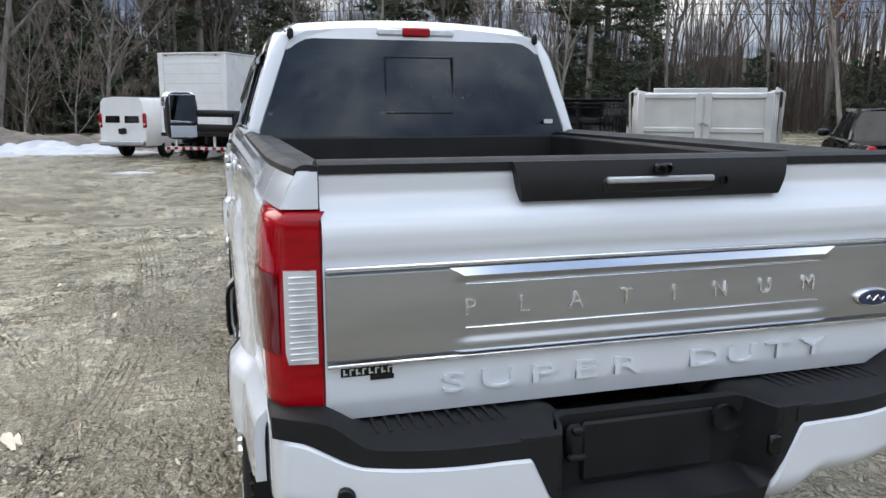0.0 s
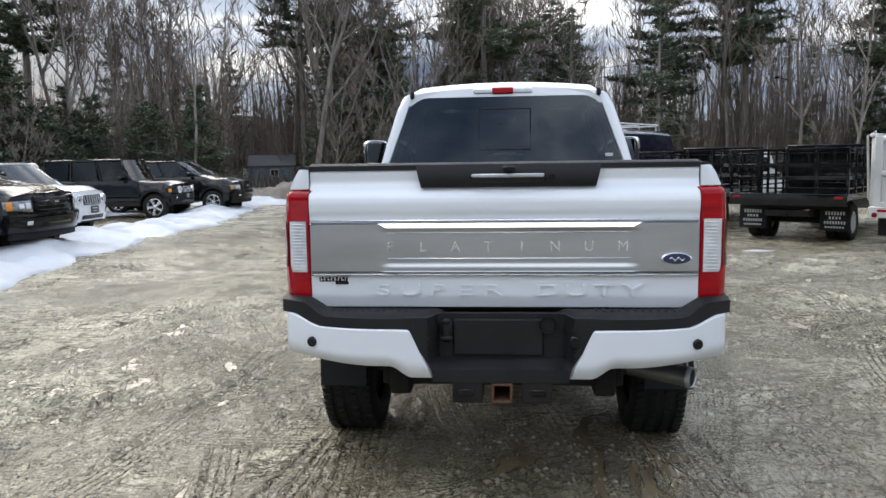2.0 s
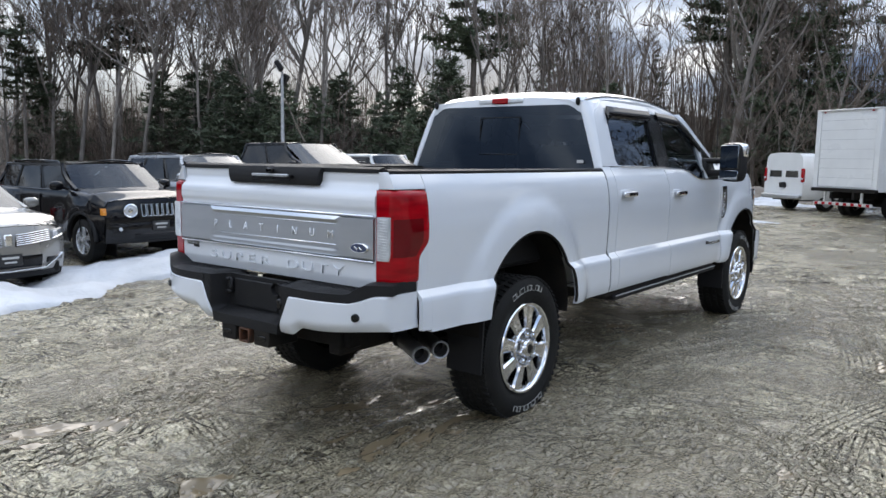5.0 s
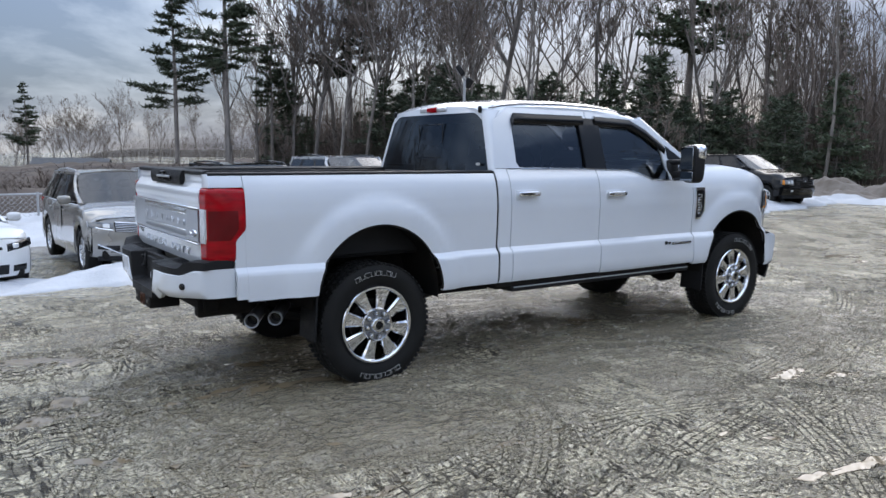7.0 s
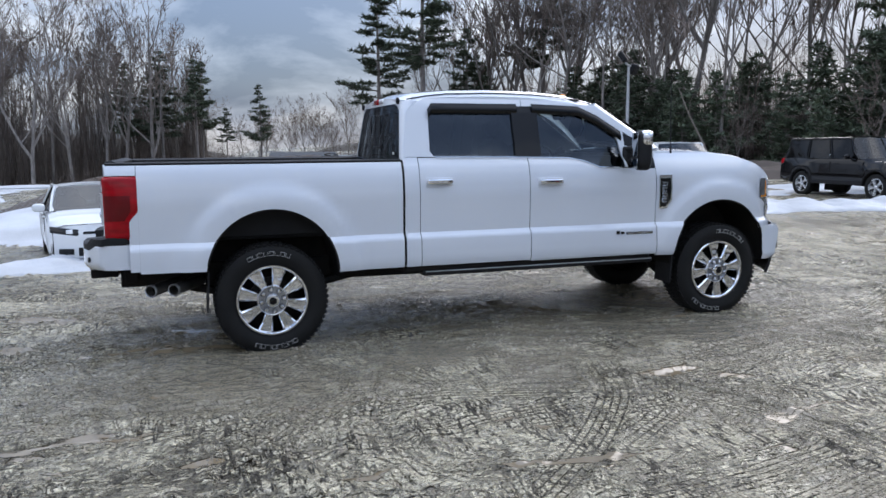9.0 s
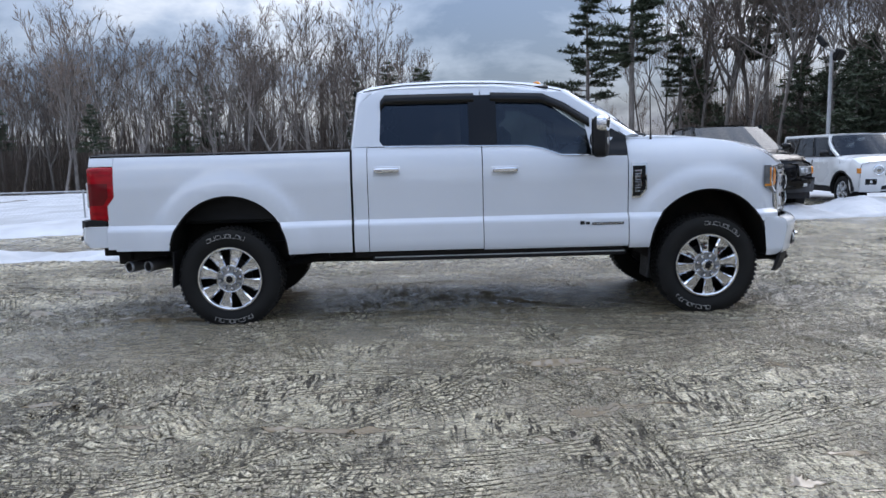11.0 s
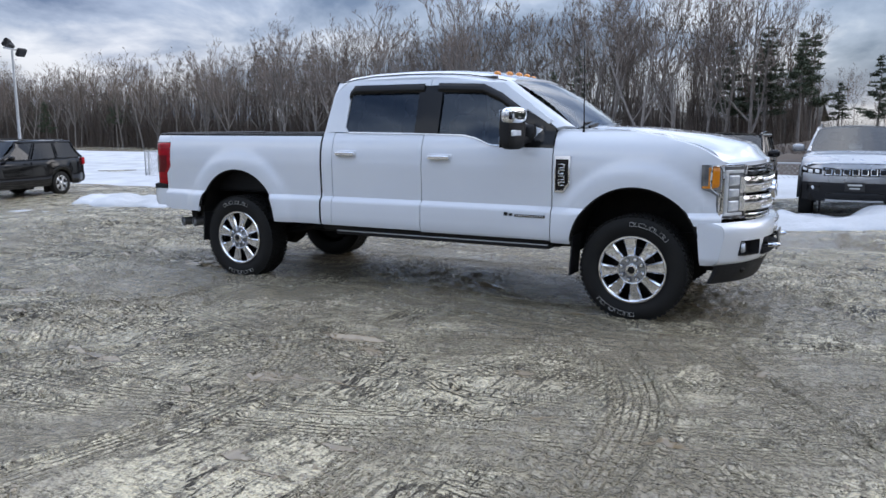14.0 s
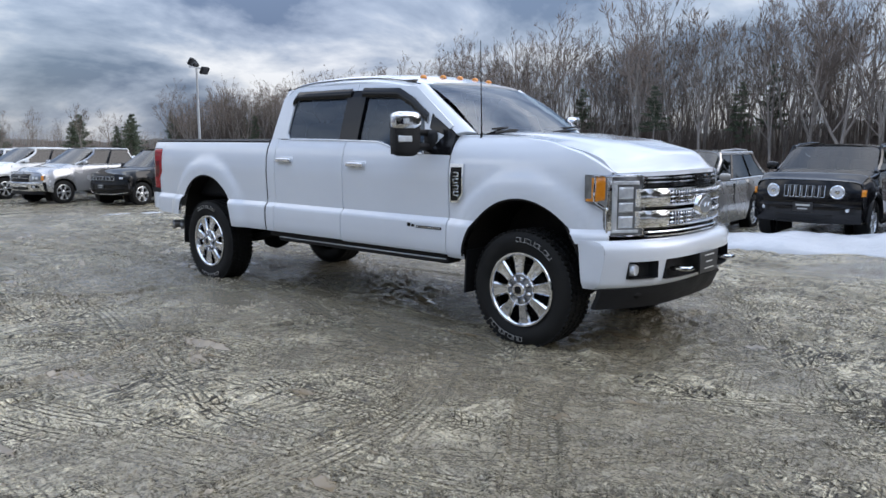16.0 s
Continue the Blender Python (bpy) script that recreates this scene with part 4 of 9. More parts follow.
        part("badge_print", g, CHROME, T)
        # running board, wheel well, flaps
        g = Geo().box((s * 0.835, 2.29, 0.560), (0.17, 2.16, 0.050), 0.015)
        rb = part("running_board", g, PLASTIC, T, "black running board with bright edge")
        part("edge_strip", Geo().box((s * 0.922, 2.29, 0.572), (0.006, 2.12, 0.010), 0.002), STEEL, rb)
        for y in (1.45, 2.3, 3.1):
            part("bracket", Geo().box((s * 0.72, y, 0.556), (0.2, 0.06, 0.03), 0.005), UNDER, rb)
        for cy, cz, r in ARCH:
            g = Geo()
            g.grid(lambda u, v: (s * (0.915 - 0.47 * v), cy + (r + 0.004) * math.cos(math.pi * (1.08 * u - 0.04)), cz + (r + 0.004) * math.sin(math.pi * (1.08 * u - 0.04))), 28, 3)
            g.grid(lambda u, v: (s * 0.445, cy + (r + 0.004) * (2 * u - 1), 0.45 + (cz + r - 0.44) * v), 8, 6)
            part("wheel_well", g, UNDER, T, "muddy black wheel well liner")
            g = Geo()
            pts = []
            for k in range(37):
                a = math.radians(-4 + 188 * k / 36)
                y, z = cy + (r - 0.003) * math.cos(a), cz + (r - 0.003) * math.sin(a)
                if z > (0.70 if (cy < 1 and y < 0) or (cy > 1 and y > 4) else 0.62):
                    pts.append((s * (body_x(y, z) - 0.006), y, z))
            part("arch_lip", Geo().tube(pts, 0.010, 5), UNDER, T)
            yb = cy - r + 0.02
            g = Geo().slab(lambda u, v: (s * (0.70 + 0.235 * u), yb - 0.02 * v - 0.01, 0.665 - (0.30 if cy < 1 else 0.33) * v), (0, 0.014, 0), 4, 6)
            part("mud_flap", g, PLASTIC, T, "black mud flap")
        # bed rails and inner walls
        def rail(u, v):
            y = -1.13 + 2.175 * u
            x = body_x(y, 1.47) + 0.004 - 0.115 * v
            return (s * x, y, 1.474 + 0.014 * math.sin(math.pi * min(1, v * 1.6 + 0.1)))

        part("bed_rail_cap", Geo().slab(rail, (0, 0, -0.03), 24, 6), PLASTIC, T, "black plastic bed rail cap")
        part("bed_wall", Geo().box((s * 0.735, -0.04, 1.18), (0.04, 2.14, 0.56), 0.01), PLASTIC, T, "dark bed liner")
        # tail lamps
        ins, out = 0.790, 0.905

        def lamp(u, v, z0=0.935, z1=1.388):
            z = z0 + (z1 - z0) * v
            yf = -0.929 if z > 1.15 else (-0.929 - 0.063 * smooth_step(1.15, 1.05, z))
            w = min(1.0, u / 0.45)
            if u < 0.45:
                x, y = ins + (0.865 - ins) * w, -1.168 + 0.012 * w
            else:
                a = (u - 0.45) / 0.55
                t = min(1.0, a * 1.8)
                x = 0.865 + 0.042 * math.sin(t * math.pi / 2) + (body_x(yf, z) + 0.004 - 0.907) * a
                y = -1.156 + (yf + 1.156) * (a ** 1.25)
            edge = min(v, 1 - v)
            dip = 0.014 * smooth_step(0.04, 0.0, edge)
            return (s * (x - dip), y + dip, z)

        lampo = part("tail_lamp", Geo().slab(lamp, (-s * 0.03, 0.05, 0), 26, 30), RED, T, "red and clear wraparound tail lamp", smooth=50)
        g = Geo()
        g.slab(lambda u, v: (s * (ins + 0.008 + 0.070 * u - 0.006 * smooth_step(0.12, 0.0, v) * u), -1.1735 + 0.008 * u, 1.052 + 0.210 * v), (0, 0.02, 0), 8, 14)
        part("reverse_lens", g, LENS, lampo, "clear ribbed reversing lens")
        g = Geo()
        for k in range(15):
            part("lens_rib", Geo().box((s * (ins + 0.040), -1.1725, 1.064 + k * 0.0132), (0.058, 0.005, 0.004), 0.0015), LENS, lampo)
        def dark(u, v):
            p = lamp(0.50 + 0.42 * u, 0.30 + 0.40 * v)
            return (p[0] + s * 0.003, p[1] - 0.002, p[2])
        part("smoked_lens", Geo().grid(dark, 12, 8), REDDARK, lampo, "dark red side reflector")
        part("lamp_seal", Geo().box((s * 0.845, -1.10, 0.918), (0.11, 0.13, 0.03), 0.01), PLASTIC, T)
        part("bed_step_bolt", Geo().lathe([(0.001, 0), (0.014, 0.002), (0.016, 0.012)], 12, pose(s * 0.815, -1.185, 0.915, 0, 0, 90)), ALU, T)

    # tailgate
    GATE = [(0.895, -1.128), (0.905, -1.150), (0.95, -1.163), (1.04, -1.164), (1.28, -1.164), (1.30, -1.172), (1.335, -1.174), (1.36, -1.168), (1.385, -1.150), (1.42, -1.132), (1.46, -1.136), (1.476, -1.128)]

    def gate(u, v):
        z = 0.895 + 0.581 * v
        return (0.783 * (2 * u - 1), lerp_table(GATE, z), z)

    tg = part("tailgate", Geo().slab(gate, (0, 0.05, 0), 24, 60), PEARL, T, "white tailgate with satin metal band", smooth=35)
    part("tailgate_cap", Geo().slab(lambda u, v: (0.785 * (2 * u - 1), -1.142 + 0.10 * v, 1.478 + 0.018 * math.sin(math.pi * (0.15 + 0.8 * v))), (0, 0, -0.02), 20, 6), PLASTIC, tg, "black tailgate top cap")

    def applique(u, v):
        x, z = 0.779 * (2 * u - 1), 1.046 + 0.212 * v
        e = smooth_step(0.0, 0.05, min(v, 1 - v))
        inner = smooth_step(0.53, 0.47, abs(x - 0.03))
        return (x, -1.168 - 0.011 * e + 0.006 * inner * smooth_step(0.12, 0.20, min(v, 1 - v)), z)

    band = part("tailgate_band", Geo().slab(applique, (0, 0.012, 0), 90, 40), SATIN, tg, "brushed satin metal trim band", smooth=30)
    for z in (1.262, 1.042):
        part("band_edge", Geo().box((0, -1.176, z), (1.56, 0.012, 0.010), 0.003), CHROME, tg)
    for z in (1.212, 1.108):
        part("band_line", Geo().box((0.03, -1.1745, z), (0.98, 0.008, 0.005), 0.002), CHROME, band)
    word = "PLATINUM"
    for k, ch in enumerate(word):
        letters(ch, 0.058, 0.004, CHROME, band, pose(-0.449 + k * 0.1335, -1.1735, 1.138, 90, 0, 0), "letter")
    for k, ch in enumerate("SUPER DUTY"):
        if ch != " ":
            letters(ch, 0.066, 0.0065, PEARL, tg, pose(-0.485 + k * 0.1125, -1.166, 0.955, 90, 0, 0) @ Matrix.Diagonal((2.15, 1, 1, 1)), "letter")
    for z0, z1, x0, x1 in ((1.234, 1.252, -0.50, 0.56), (1.054, 1.058, -0.50, 0.56)):
        def bevel(u, v):
            x = x0 + 0.035 * (1 - v) + (x1 - x0 - 0.07 * (1 - v)) * u
            return (x, -1.186 + 0.008 * v, z0 + (z1 - z0) * v)
        part("band_bevel", Geo().slab(bevel, (0, 0.012, 0), 50, 2), CHROME, band, "polished bevel")
    bd = part("badge", Geo().lathe([(0.001, 0.0), (0.054, 0.0), (0.060, -0.004), (0.062, -0.014)], 40, pose(0.693, -1.190, 1.106, 0, 0, 90) @ Matrix.Diagonal((-1, 1, 0.42, 1))), CHROME, band, "oval badge with blue face")
    part("badge_face", Geo().lathe([(0.001, 0.0), (0.050, 0.0), (0.053, -0.003)], 36, pose(0.693, -1.1925, 1.106, 0, 0, 90) @ Matrix.Diagonal((-1, 1, 0.40, 1))), BLUEB, bd)
    part("badge_stroke", Geo().tube([(0.665 + 0.056 * k / 8, -1.194, 1.106 + 0.007 * math.sin(k * 1.6)) for k in range(9)], 0.0022, 5), CHROME, bd)
    dl = part("dealer_sticker", Geo().box((-0.69, -1.1655, 1.022), (0.118, 0.003, 0.020), 0.001).box((-0.655, -1.1655, 1.006), (0.055, 0.003, 0.012), 0.001), GLOSSB, tg)
    g = Geo()
    for k in range(8):
        g.box((-0.742 + k * 0.0145, -1.1675, 1.023), (0.004, 0.002, 0.014), 0.0005)
        g.box((-0.738 + k * 0.0145, -1.1675, 1.023 + (0.006 if k % 2 else -0.004)), (0.008, 0.002, 0.003), 0.0005)
    part("sticker_print", g, INK, dl)
    # tailgate handle housing
    def housing(u, v):
        z = 1.395 + 0.092 * v
        hw = 0.350 + 0.022 * v
        return (0.03 + hw * (2 * u - 1), -1.150 - 0.020 * math.sin(math.pi * (0.2 + 0.7 * v)), z)
    hs = part("handle_housing", Geo().slab(housing, (0, 0.05, 0), 20, 10), PLASTIC, tg, "black tailgate handle housing")
    part("handle_recess", Geo().box((0.03, -1.171, 1.428), (0.30, 0.006, 0.034), 0.003), GLOSSB, hs)
    part("handle_bar", Geo().box((0.03, -1.178, 1.441), (0.29, 0.016, 0.015), 0.004), STEEL, hs, "bright handle bar")
    part("rear_camera", Geo().box((0.035, -1.177, 1.468), (0.05, 0.02, 0.022), 0.006).lathe([(0.001, 0), (0.008, 0), (0.010, -0.01)], 14, pose(0.035, -1.190, 1.466, 0, 0, 90)), GLOSSB, hs)
    part("lock", Geo().lathe([(0.001, 0), (0.009, 0), (0.011, -0.008)], 14, pose(0.205, -1.172, 1.434, 0, 0, 90)), GLOSSB, hs)

    # bed floor and front wall
    part("bed_floor", Geo().box((0, -0.04, 0.90), (1.46, 2.12, 0.04), 0.01), PLASTIC, T)
    part("bed_front_wall", Geo().box((0, 1.035, 1.18), (1.50, 0.03, 0.56), 0.01), PLASTIC, T)

    # rear bumper
    def bump_y(x):
        return -1.335 + 0.16 * max(0.0, (abs(x) - 0.45) / 0.45) ** 2.2

    bumper = new("rear_bumper")
    bumper.parent = T
    for s in (1, -1):
        part("bumper_arm", bumper_shape(bump_y, s), PEARL, bumper, "white painted steel bumper end", smooth=35)
    cover = Geo()

    def step_top(u, v):
        x = 0.905 * (2 * u - 1)
        a = abs(x)
        zt = 0.895 + 0.050 * smooth_step(0.70, 0.80, a) - 0.035 * smooth_step(0.26, 0.20, a)
        yo = bump_y(x) - 0.006 + 0.115 * smooth_step(0.30, 0.255, a)
        return (x, yo + (-1.115 - yo) * v + (0.11 * max(0, (a - 0.85) / 0.055) * v), zt + 0.012 * math.sin(math.pi * v) - 0.004)

    cover.slab(step_top, (0, 0, -0.05), 60, 8)
    part("bumper_step", cover, PLASTIC, bumper, "black ribbed plastic bumper step")
    for x0, x1 in ((-0.74, -0.38), (0.38, 0.74)):
        for k in range(13):
            x = x0 + (x1 - x0) * k / 12
            part("step_rib", Geo().box((x, -1.195, 0.9035), (0.008, 0.085, 0.004), 0.0015), PLASTIC, bumper)
    # the black face under the step and the middle recess
    for s in (1, -1):
        def lip(u, v, s=s):
            x = 0.34 + 0.56 * u
            z1 = 0.892 + 0.050 * smooth_step(0.70, 0.80, x)
            z0 = 0.854 + 0.040 * smooth_step(0.72, 0.86, x)
            return (s * x, bump_y(x) - 0.009, z0 + (z1 - z0) * v)
        part("step_edge", Geo().slab(lip, (0, 0.02, 0), 30, 3, flip=s < 0), PLASTIC, bumper)
    g = Geo()

    def middle(u, v):
        z = 0.640 + 0.255 * v
        hw = 0.265 + 0.115 * smooth_step(0.05, 0.95, v)
        x = hw * (2 * u - 1)
        rec = 0.100 * smooth_step(0.285, 0.245, abs(x)) * smooth_step(0.690, 0.715, z)
        return (x, -1.340 + rec, z)

    g.slab(middle, (0, 0.03, 0), 48, 20)
    ctr = part("bumper_centre", g, PLASTIC, bumper, "black plastic centre with empty plate recess", smooth=35)
    part("plate_panel", Geo().box((-0.01, -1.246, 0.800), (0.36, 0.014, 0.150), 0.010), PLASTIC, ctr)
    part("socket_cover", Geo().box((-0.215, -1.258, 0.830), (0.045, 0.03, 0.095), 0.012).box((-0.215, -1.275, 0.868), (0.03, 0.02, 0.02), 0.006).box((-0.215, -1.272, 0.80), (0.05, 0.02, 0.018), 0.006), PLASTIC, ctr)
    part("socket_cover", Geo().lathe([(0.001, 0), (0.03, 0), (0.034, -0.02)], 18, pose(0.185, -1.258, 0.855, 0, 0, 90)), PLASTIC, ctr)
    part("socket_hole", Geo().box((0.285, -1.336, 0.80), (0.036, 0.020, 0.052), 0.006), GLOSSB, ctr)
    for x in (-0.762, 0.762):
        part("parking_sensor", Geo().lathe([(0.001, 0), (0.017, 0), (0.020, -0.004), (0.021, -0.02)], 20, pose(x, bump_y(x) - 0.027, 0.785, 0, 0, -90 + 18 * (1 if x > 0 else -1))), GLOSSB, bumper)
    # hitch
    g = Geo()
    g.box((0, -1.02, 0.60), (1.02, 0.10, 0.10), 0.008).box((-0.13, -1.24, 0.60), (0.12, 0.20, 0.085), 0.006).box((0.14, -1.24, 0.60), (0.12, 0.20, 0.085), 0.006)
    hitch = part("hitch", g, UNDER, T, "black steel hitch crossmember")
    g = Geo()
    for c, sz in (((0.005, -1.235, 0.632), (0.080, 0.22, 0.010)), ((0.005, -1.235, 0.564), (0.080, 0.22, 0.010)), ((-0.031, -1.235, 0.598), (0.010, 0.22, 0.064)), ((0.041, -1.235, 0.598), (0.010, 0.22, 0.064))):
        g.box(c, sz, 0.003)
    part("receiver", g, RUST, hitch, "rusty square receiver tube")
    for x in (-0.135, 0.145):
        part("chain_hole", Geo().box((x, -1.342, 0.60), (0.062, 0.006, 0.026), 0.010), GLOSSB, hitch)
    # exhaust
    for y in (-0.86, -0.70):
        m = pose(0.43, y + 0.24, 0.552, 0, 2, -32)
        tip = part("exhaust_tip", Geo().lathe([(0.042, 0.10), (0.044, 0.44), (0.047, 0.465), (0.047, 0.477), (0.041, 0.480), (0.039, 0.46), (0.039, 0.14)], 30, m), EXHAUST, T, "round polished steel exhaust tip")
        part("exhaust_bore", Geo().lathe([(0.001, 0.40), (0.0395, 0.40)], 20, m), GLOSSB, tip)
        part("exhaust_rim", Geo().lathe([(0.0475, 0.460), (0.049, 0.472), (0.045, 0.483), (0.039, 0.478)], 30, m), STEEL, tip)
    part("exhaust_pipe", Geo().tube([(0.35, -0.78, 0.54), (0.42, -0.3, 0.58), (0.40, 0.6, 0.52), (0.36, 2.4, 0.50), (0.3, 3.4, 0.52)], 0.045, 10), UNDER, T)
    # chassis
    for s in (1, -1):
        part("frame_rail", Geo().box((s * 0.43, 1.85, 0.60), (0.09, 5.9, 0.17), 0.01), UNDER, T)
        part("shock_absorber", Geo().tube([(s * 0.50, -0.18, 0.36), (s * 0.46, -0.05, 0.85)], 0.035, 10), UNDER, T)
        part("leaf_spring", Geo().tube([(s * 0.56, -0.75, 0.55), (s * 0.56, -0.3, 0.44), (s * 0.56, 0.1, 0.42), (s * 0.56, 0.8, 0.56)], 0.035, 6), UNDER, T)
        part("rocker", Geo().box((s * 0.79, 2.2, 0.60), (0.24, 2.3, 0.07), 0.02), UNDER, T)
    for y in (0.0, 4.06):
        g = Geo().tube([(-0.70, y, 0.42), (0.70, y, 0.42)], 0.055, 14)
        g.lathe([(0.02, -0.17), (0.14, -0.10), (0.17, 0.0), (0.14, 0.10), (0.02, 0.17)], 20, pose(0.05, y, 0.42))
        part("axle", g, UNDER, T)
    part("drive_shaft", Geo().tube([(0.05, 0.15, 0.46), (0.0, 2.2, 0.58)], 0.05, 12), UNDER, T)
    part("fuel_tank", Geo().box((-0.22, 1.6, 0.52), (0.34, 1.3, 0.22), 0.05), UNDER, T)
    part("transmission", Geo().box((0.0, 2.7, 0.55), (0.4, 1.1, 0.24), 0.06), UNDER, T)
    part("floor_pan", Geo().box((0, 2.3, 0.66), (1.60, 2.5, 0.06), 0.02), UNDER, T)
    part("engine_block", Geo().box((0, 4.15, 0.85), (0.85, 1.1, 0.5), 0.08), UNDER, T)
    for s in (1, -1):
        for y in (0.0, 4.06):
            hero_wheel(T, s * 0.795 if s > 0 else -0.82, y, 0.425, s)
    sp = new("spare_wheel")
    sp.parent = T
    sp.matrix_basis = pose(0, -0.62, 0.66, 0, 90, 0)
    make_tyre(sp, 0.41, 0.24, 0.24)

    build_hero_cab(T)
    build_hero_front(T)
    CABIN = (0.0, 0.0, 1.2)
    return T


def bumper_shape(bump_y, only):
    """The painted rear bumper: two arms that drop to a point beside the middle."""
    g = Geo()
    for s in (only,):
        def arm(u, v, s=s):
            # u runs from the slanting inner edge outwards and round the corner
            if u < 0.80:
                x = 0.27 + (0.885 - 0.27) * u / 0.80
                y = bump_y(x)
            else:
                a = (u - 0.80) / 0.20
                x = 0.885 + 0.022 * math.sin(min(1, a * 2) * math.pi / 2)
                y = bump_y(0.885) + (-0.998 - bump_y(0.885)) * a
            zt = 0.856 + 0.040 * smooth_step(0.72, 0.86, x)
            zb = 0.650 + 0.045 * smooth_step(0.35, 0.44, x) + 0.022 * smooth_step(0.5, 0.9, x)
            z = zb + (zt - zb) * v
            if x < 0.37:
                x += 0.095 * v * (0.37 - x) / 0.10
            bulge = 0.012 * smooth_step(0.0, 0.10, v) * smooth_step(1.0, 0.93, v) - 0.022 * smooth_step(0.30, 0.0, v)
            return (s * x, y - bulge * (1 if u < 0.8 else 0.3), z)

        g.slab(arm, (-s * 0.02, 0.03, 0), 48, 14, flip=s < 0)
    return g


TINT_FRONT = glass("front_door_glass", (0.19, 0.235, 0.24), 0.0, 1.66, (0.78, 0.88, 1.0))
SHIELD = glass("windscreen_glass", (0.42, 0.48, 0.46), 0.0, 2.15)


def roof_z(x, y):
    z = lerp_table([(1.08, 1.945), (1.2, 1.995), (1.5, 2.026), (1.9, 2.038), (2.3, 2.030), (2.6, 2.005), (2.85, 1.955), (2.95, 1.93)], y)
    return z + 0.045 * (1 - (x / 0.72) ** 2)


def build_hero_cab(T):
    # roof
    def roof(u, v):
        y = 1.095 + 1.80 * v
        hw = lerp_table([(1.09, 0.655), (1.3, 0.690), (2.4, 0.690), (2.9, 0.655)], y)
        x = hw * (2 * u - 1)
        y += 0.07 * (1 - (x / hw) ** 2) * smooth_step(0.55, 1.0, v)
        z = roof_z(x, y) - 0.05 * smooth_step(0.88, 1.0, abs(2 * u - 1))
        return (x, y, z)

    part("roof", Geo().slab(roof, (0, 0, -0.04), 28, 30), PEARL, T, "white cab roof", smooth=50)
    for s in (1, -1):
        # join of roof and door frames
        def cant(u, v):
            y = 1.13 + 1.78 * u
            zt = roof_z(0.69, y) - 0.045
            zb = lerp_table([(1.13, 1.862), (1.31, 1.973), (2.16, 1.970), (2.86, 1.922), (2.91, 1.89)], y)
            x0 = lerp_table(SIDE, zb) - 0.008
            x1 = lerp_table([(1.09, 0.652), (1.3, 0.688), (2.4, 0.688), (2.9, 0.652)], y)
            return (s * (x0 + (x1 - x0) * v), y, zb + (zt - zb) * v + 0.01 * math.sin(math.pi * v))

        part("cant_rail", Geo().slab(cant, (-s * 0.03, 0, 0), 30, 6, flip=s < 0), PEARL, T, smooth=50)
        part("roof_strip", Geo().tube([(s * (0.652), 1.16 + 1.7 * k / 10, roof_z(0.652, 1.16 + 1.7 * k / 10) - 0.019) for k in range(11)], 0.0045, 6), GLOSSB, T)

        # windscreen pillar
        def a_pillar(u, v):
            y0, z0 = 2.86 + 0.52 * u, 1.925 - 0.385 * u
            p = Vector((lerp_table(SIDE, z0) - 0.004, y0, z0))
            q = Vector((0.640 + 0.115 * u, 2.895 + 0.62 * u, 1.950 - 0.405 * u))
            r = p.lerp(q, v)
            return (s * r.x, r.y + 0.012 * math.sin(math.pi * v), r.z + 0.012 * math.sin(math.pi * v))

        part("windscreen_pillar", Geo().slab(a_pillar, (-s * 0.03, 0, -0.02), 16, 6, flip=s < 0), PEARL, T, smooth=50)

        # rear corner of the cab
        def c_pillar(u, v):
            z = 1.497 + 0.455 * u
            xo = lerp_table(SIDE, z) - 0.002
            yo = lerp_table([(1.497, 1.072), (1.87, 1.137), (1.95, 1.22)], z)
            xi = 0.800 - 0.165 * u
            yi = 1.050 + 0.052 * u
            a = v * math.pi / 2
            return (s * (xi + (xo - xi) * math.sin(a)), yi + (yo - yi) * (1 - math.cos(a)), z)

        part("cab_corner", Geo().slab(c_pillar, (-s * 0.02, 0.03, 0), 14, 10), PEARL, T, smooth=50)

        def low_corner(u, v):
            z = 0.63 + 0.868 * u
            a = v * math.pi / 2
            return (s * (0.80 + (body_x(1.07, z) - 0.80) * math.sin(a)), 1.050 + 0.020 * (1 - math.cos(a)), z)

        part("cab_corner", Geo().slab(low_corner, (-s * 0.02, 0.03, 0), 14, 8), PEARL, T, smooth=50)
        # drip ends on the rear roof edge
        part("roof_ditch_end", Geo().box((s * 0.635, 1.090, 1.955), (0.030, 0.03, 0.055), 0.010), PLASTIC, T)
    # rear wall and window
    part("rear_wall", Geo().box((0, 1.065, 1.02), (1.62, 0.03, 0.78), 0.01), PEARL, T)

    def rear(u, v, y=0.0, k=1.0):
        hw = (0.815 - 0.177 * v) * k
        return (hw * (2 * u - 1), 1.044 + 0.058 * v - 0.022 * (1 - (2 * u - 1) ** 2) + y, 1.428 + 0.509 * v)

    part("rear_window", Geo().grid(lambda u, v: rear(u, v), 20, 8), TINT, T, "dark privacy rear glass with a sliding pane", smooth=60)
    hdr = part("rear_header", Geo().slab(lambda u, v: ((0.642 + 0.01 * v) * (2 * u - 1), 1.098 - 0.020 * (1 - (2 * u - 1) ** 2) + 0.010 * v, 1.934 + (0.028 + 0.035 * (1 - (2 * u - 1) ** 2)) * v), (0, 0.04, 0), 20, 4), PEARL, T)
    g = Geo()
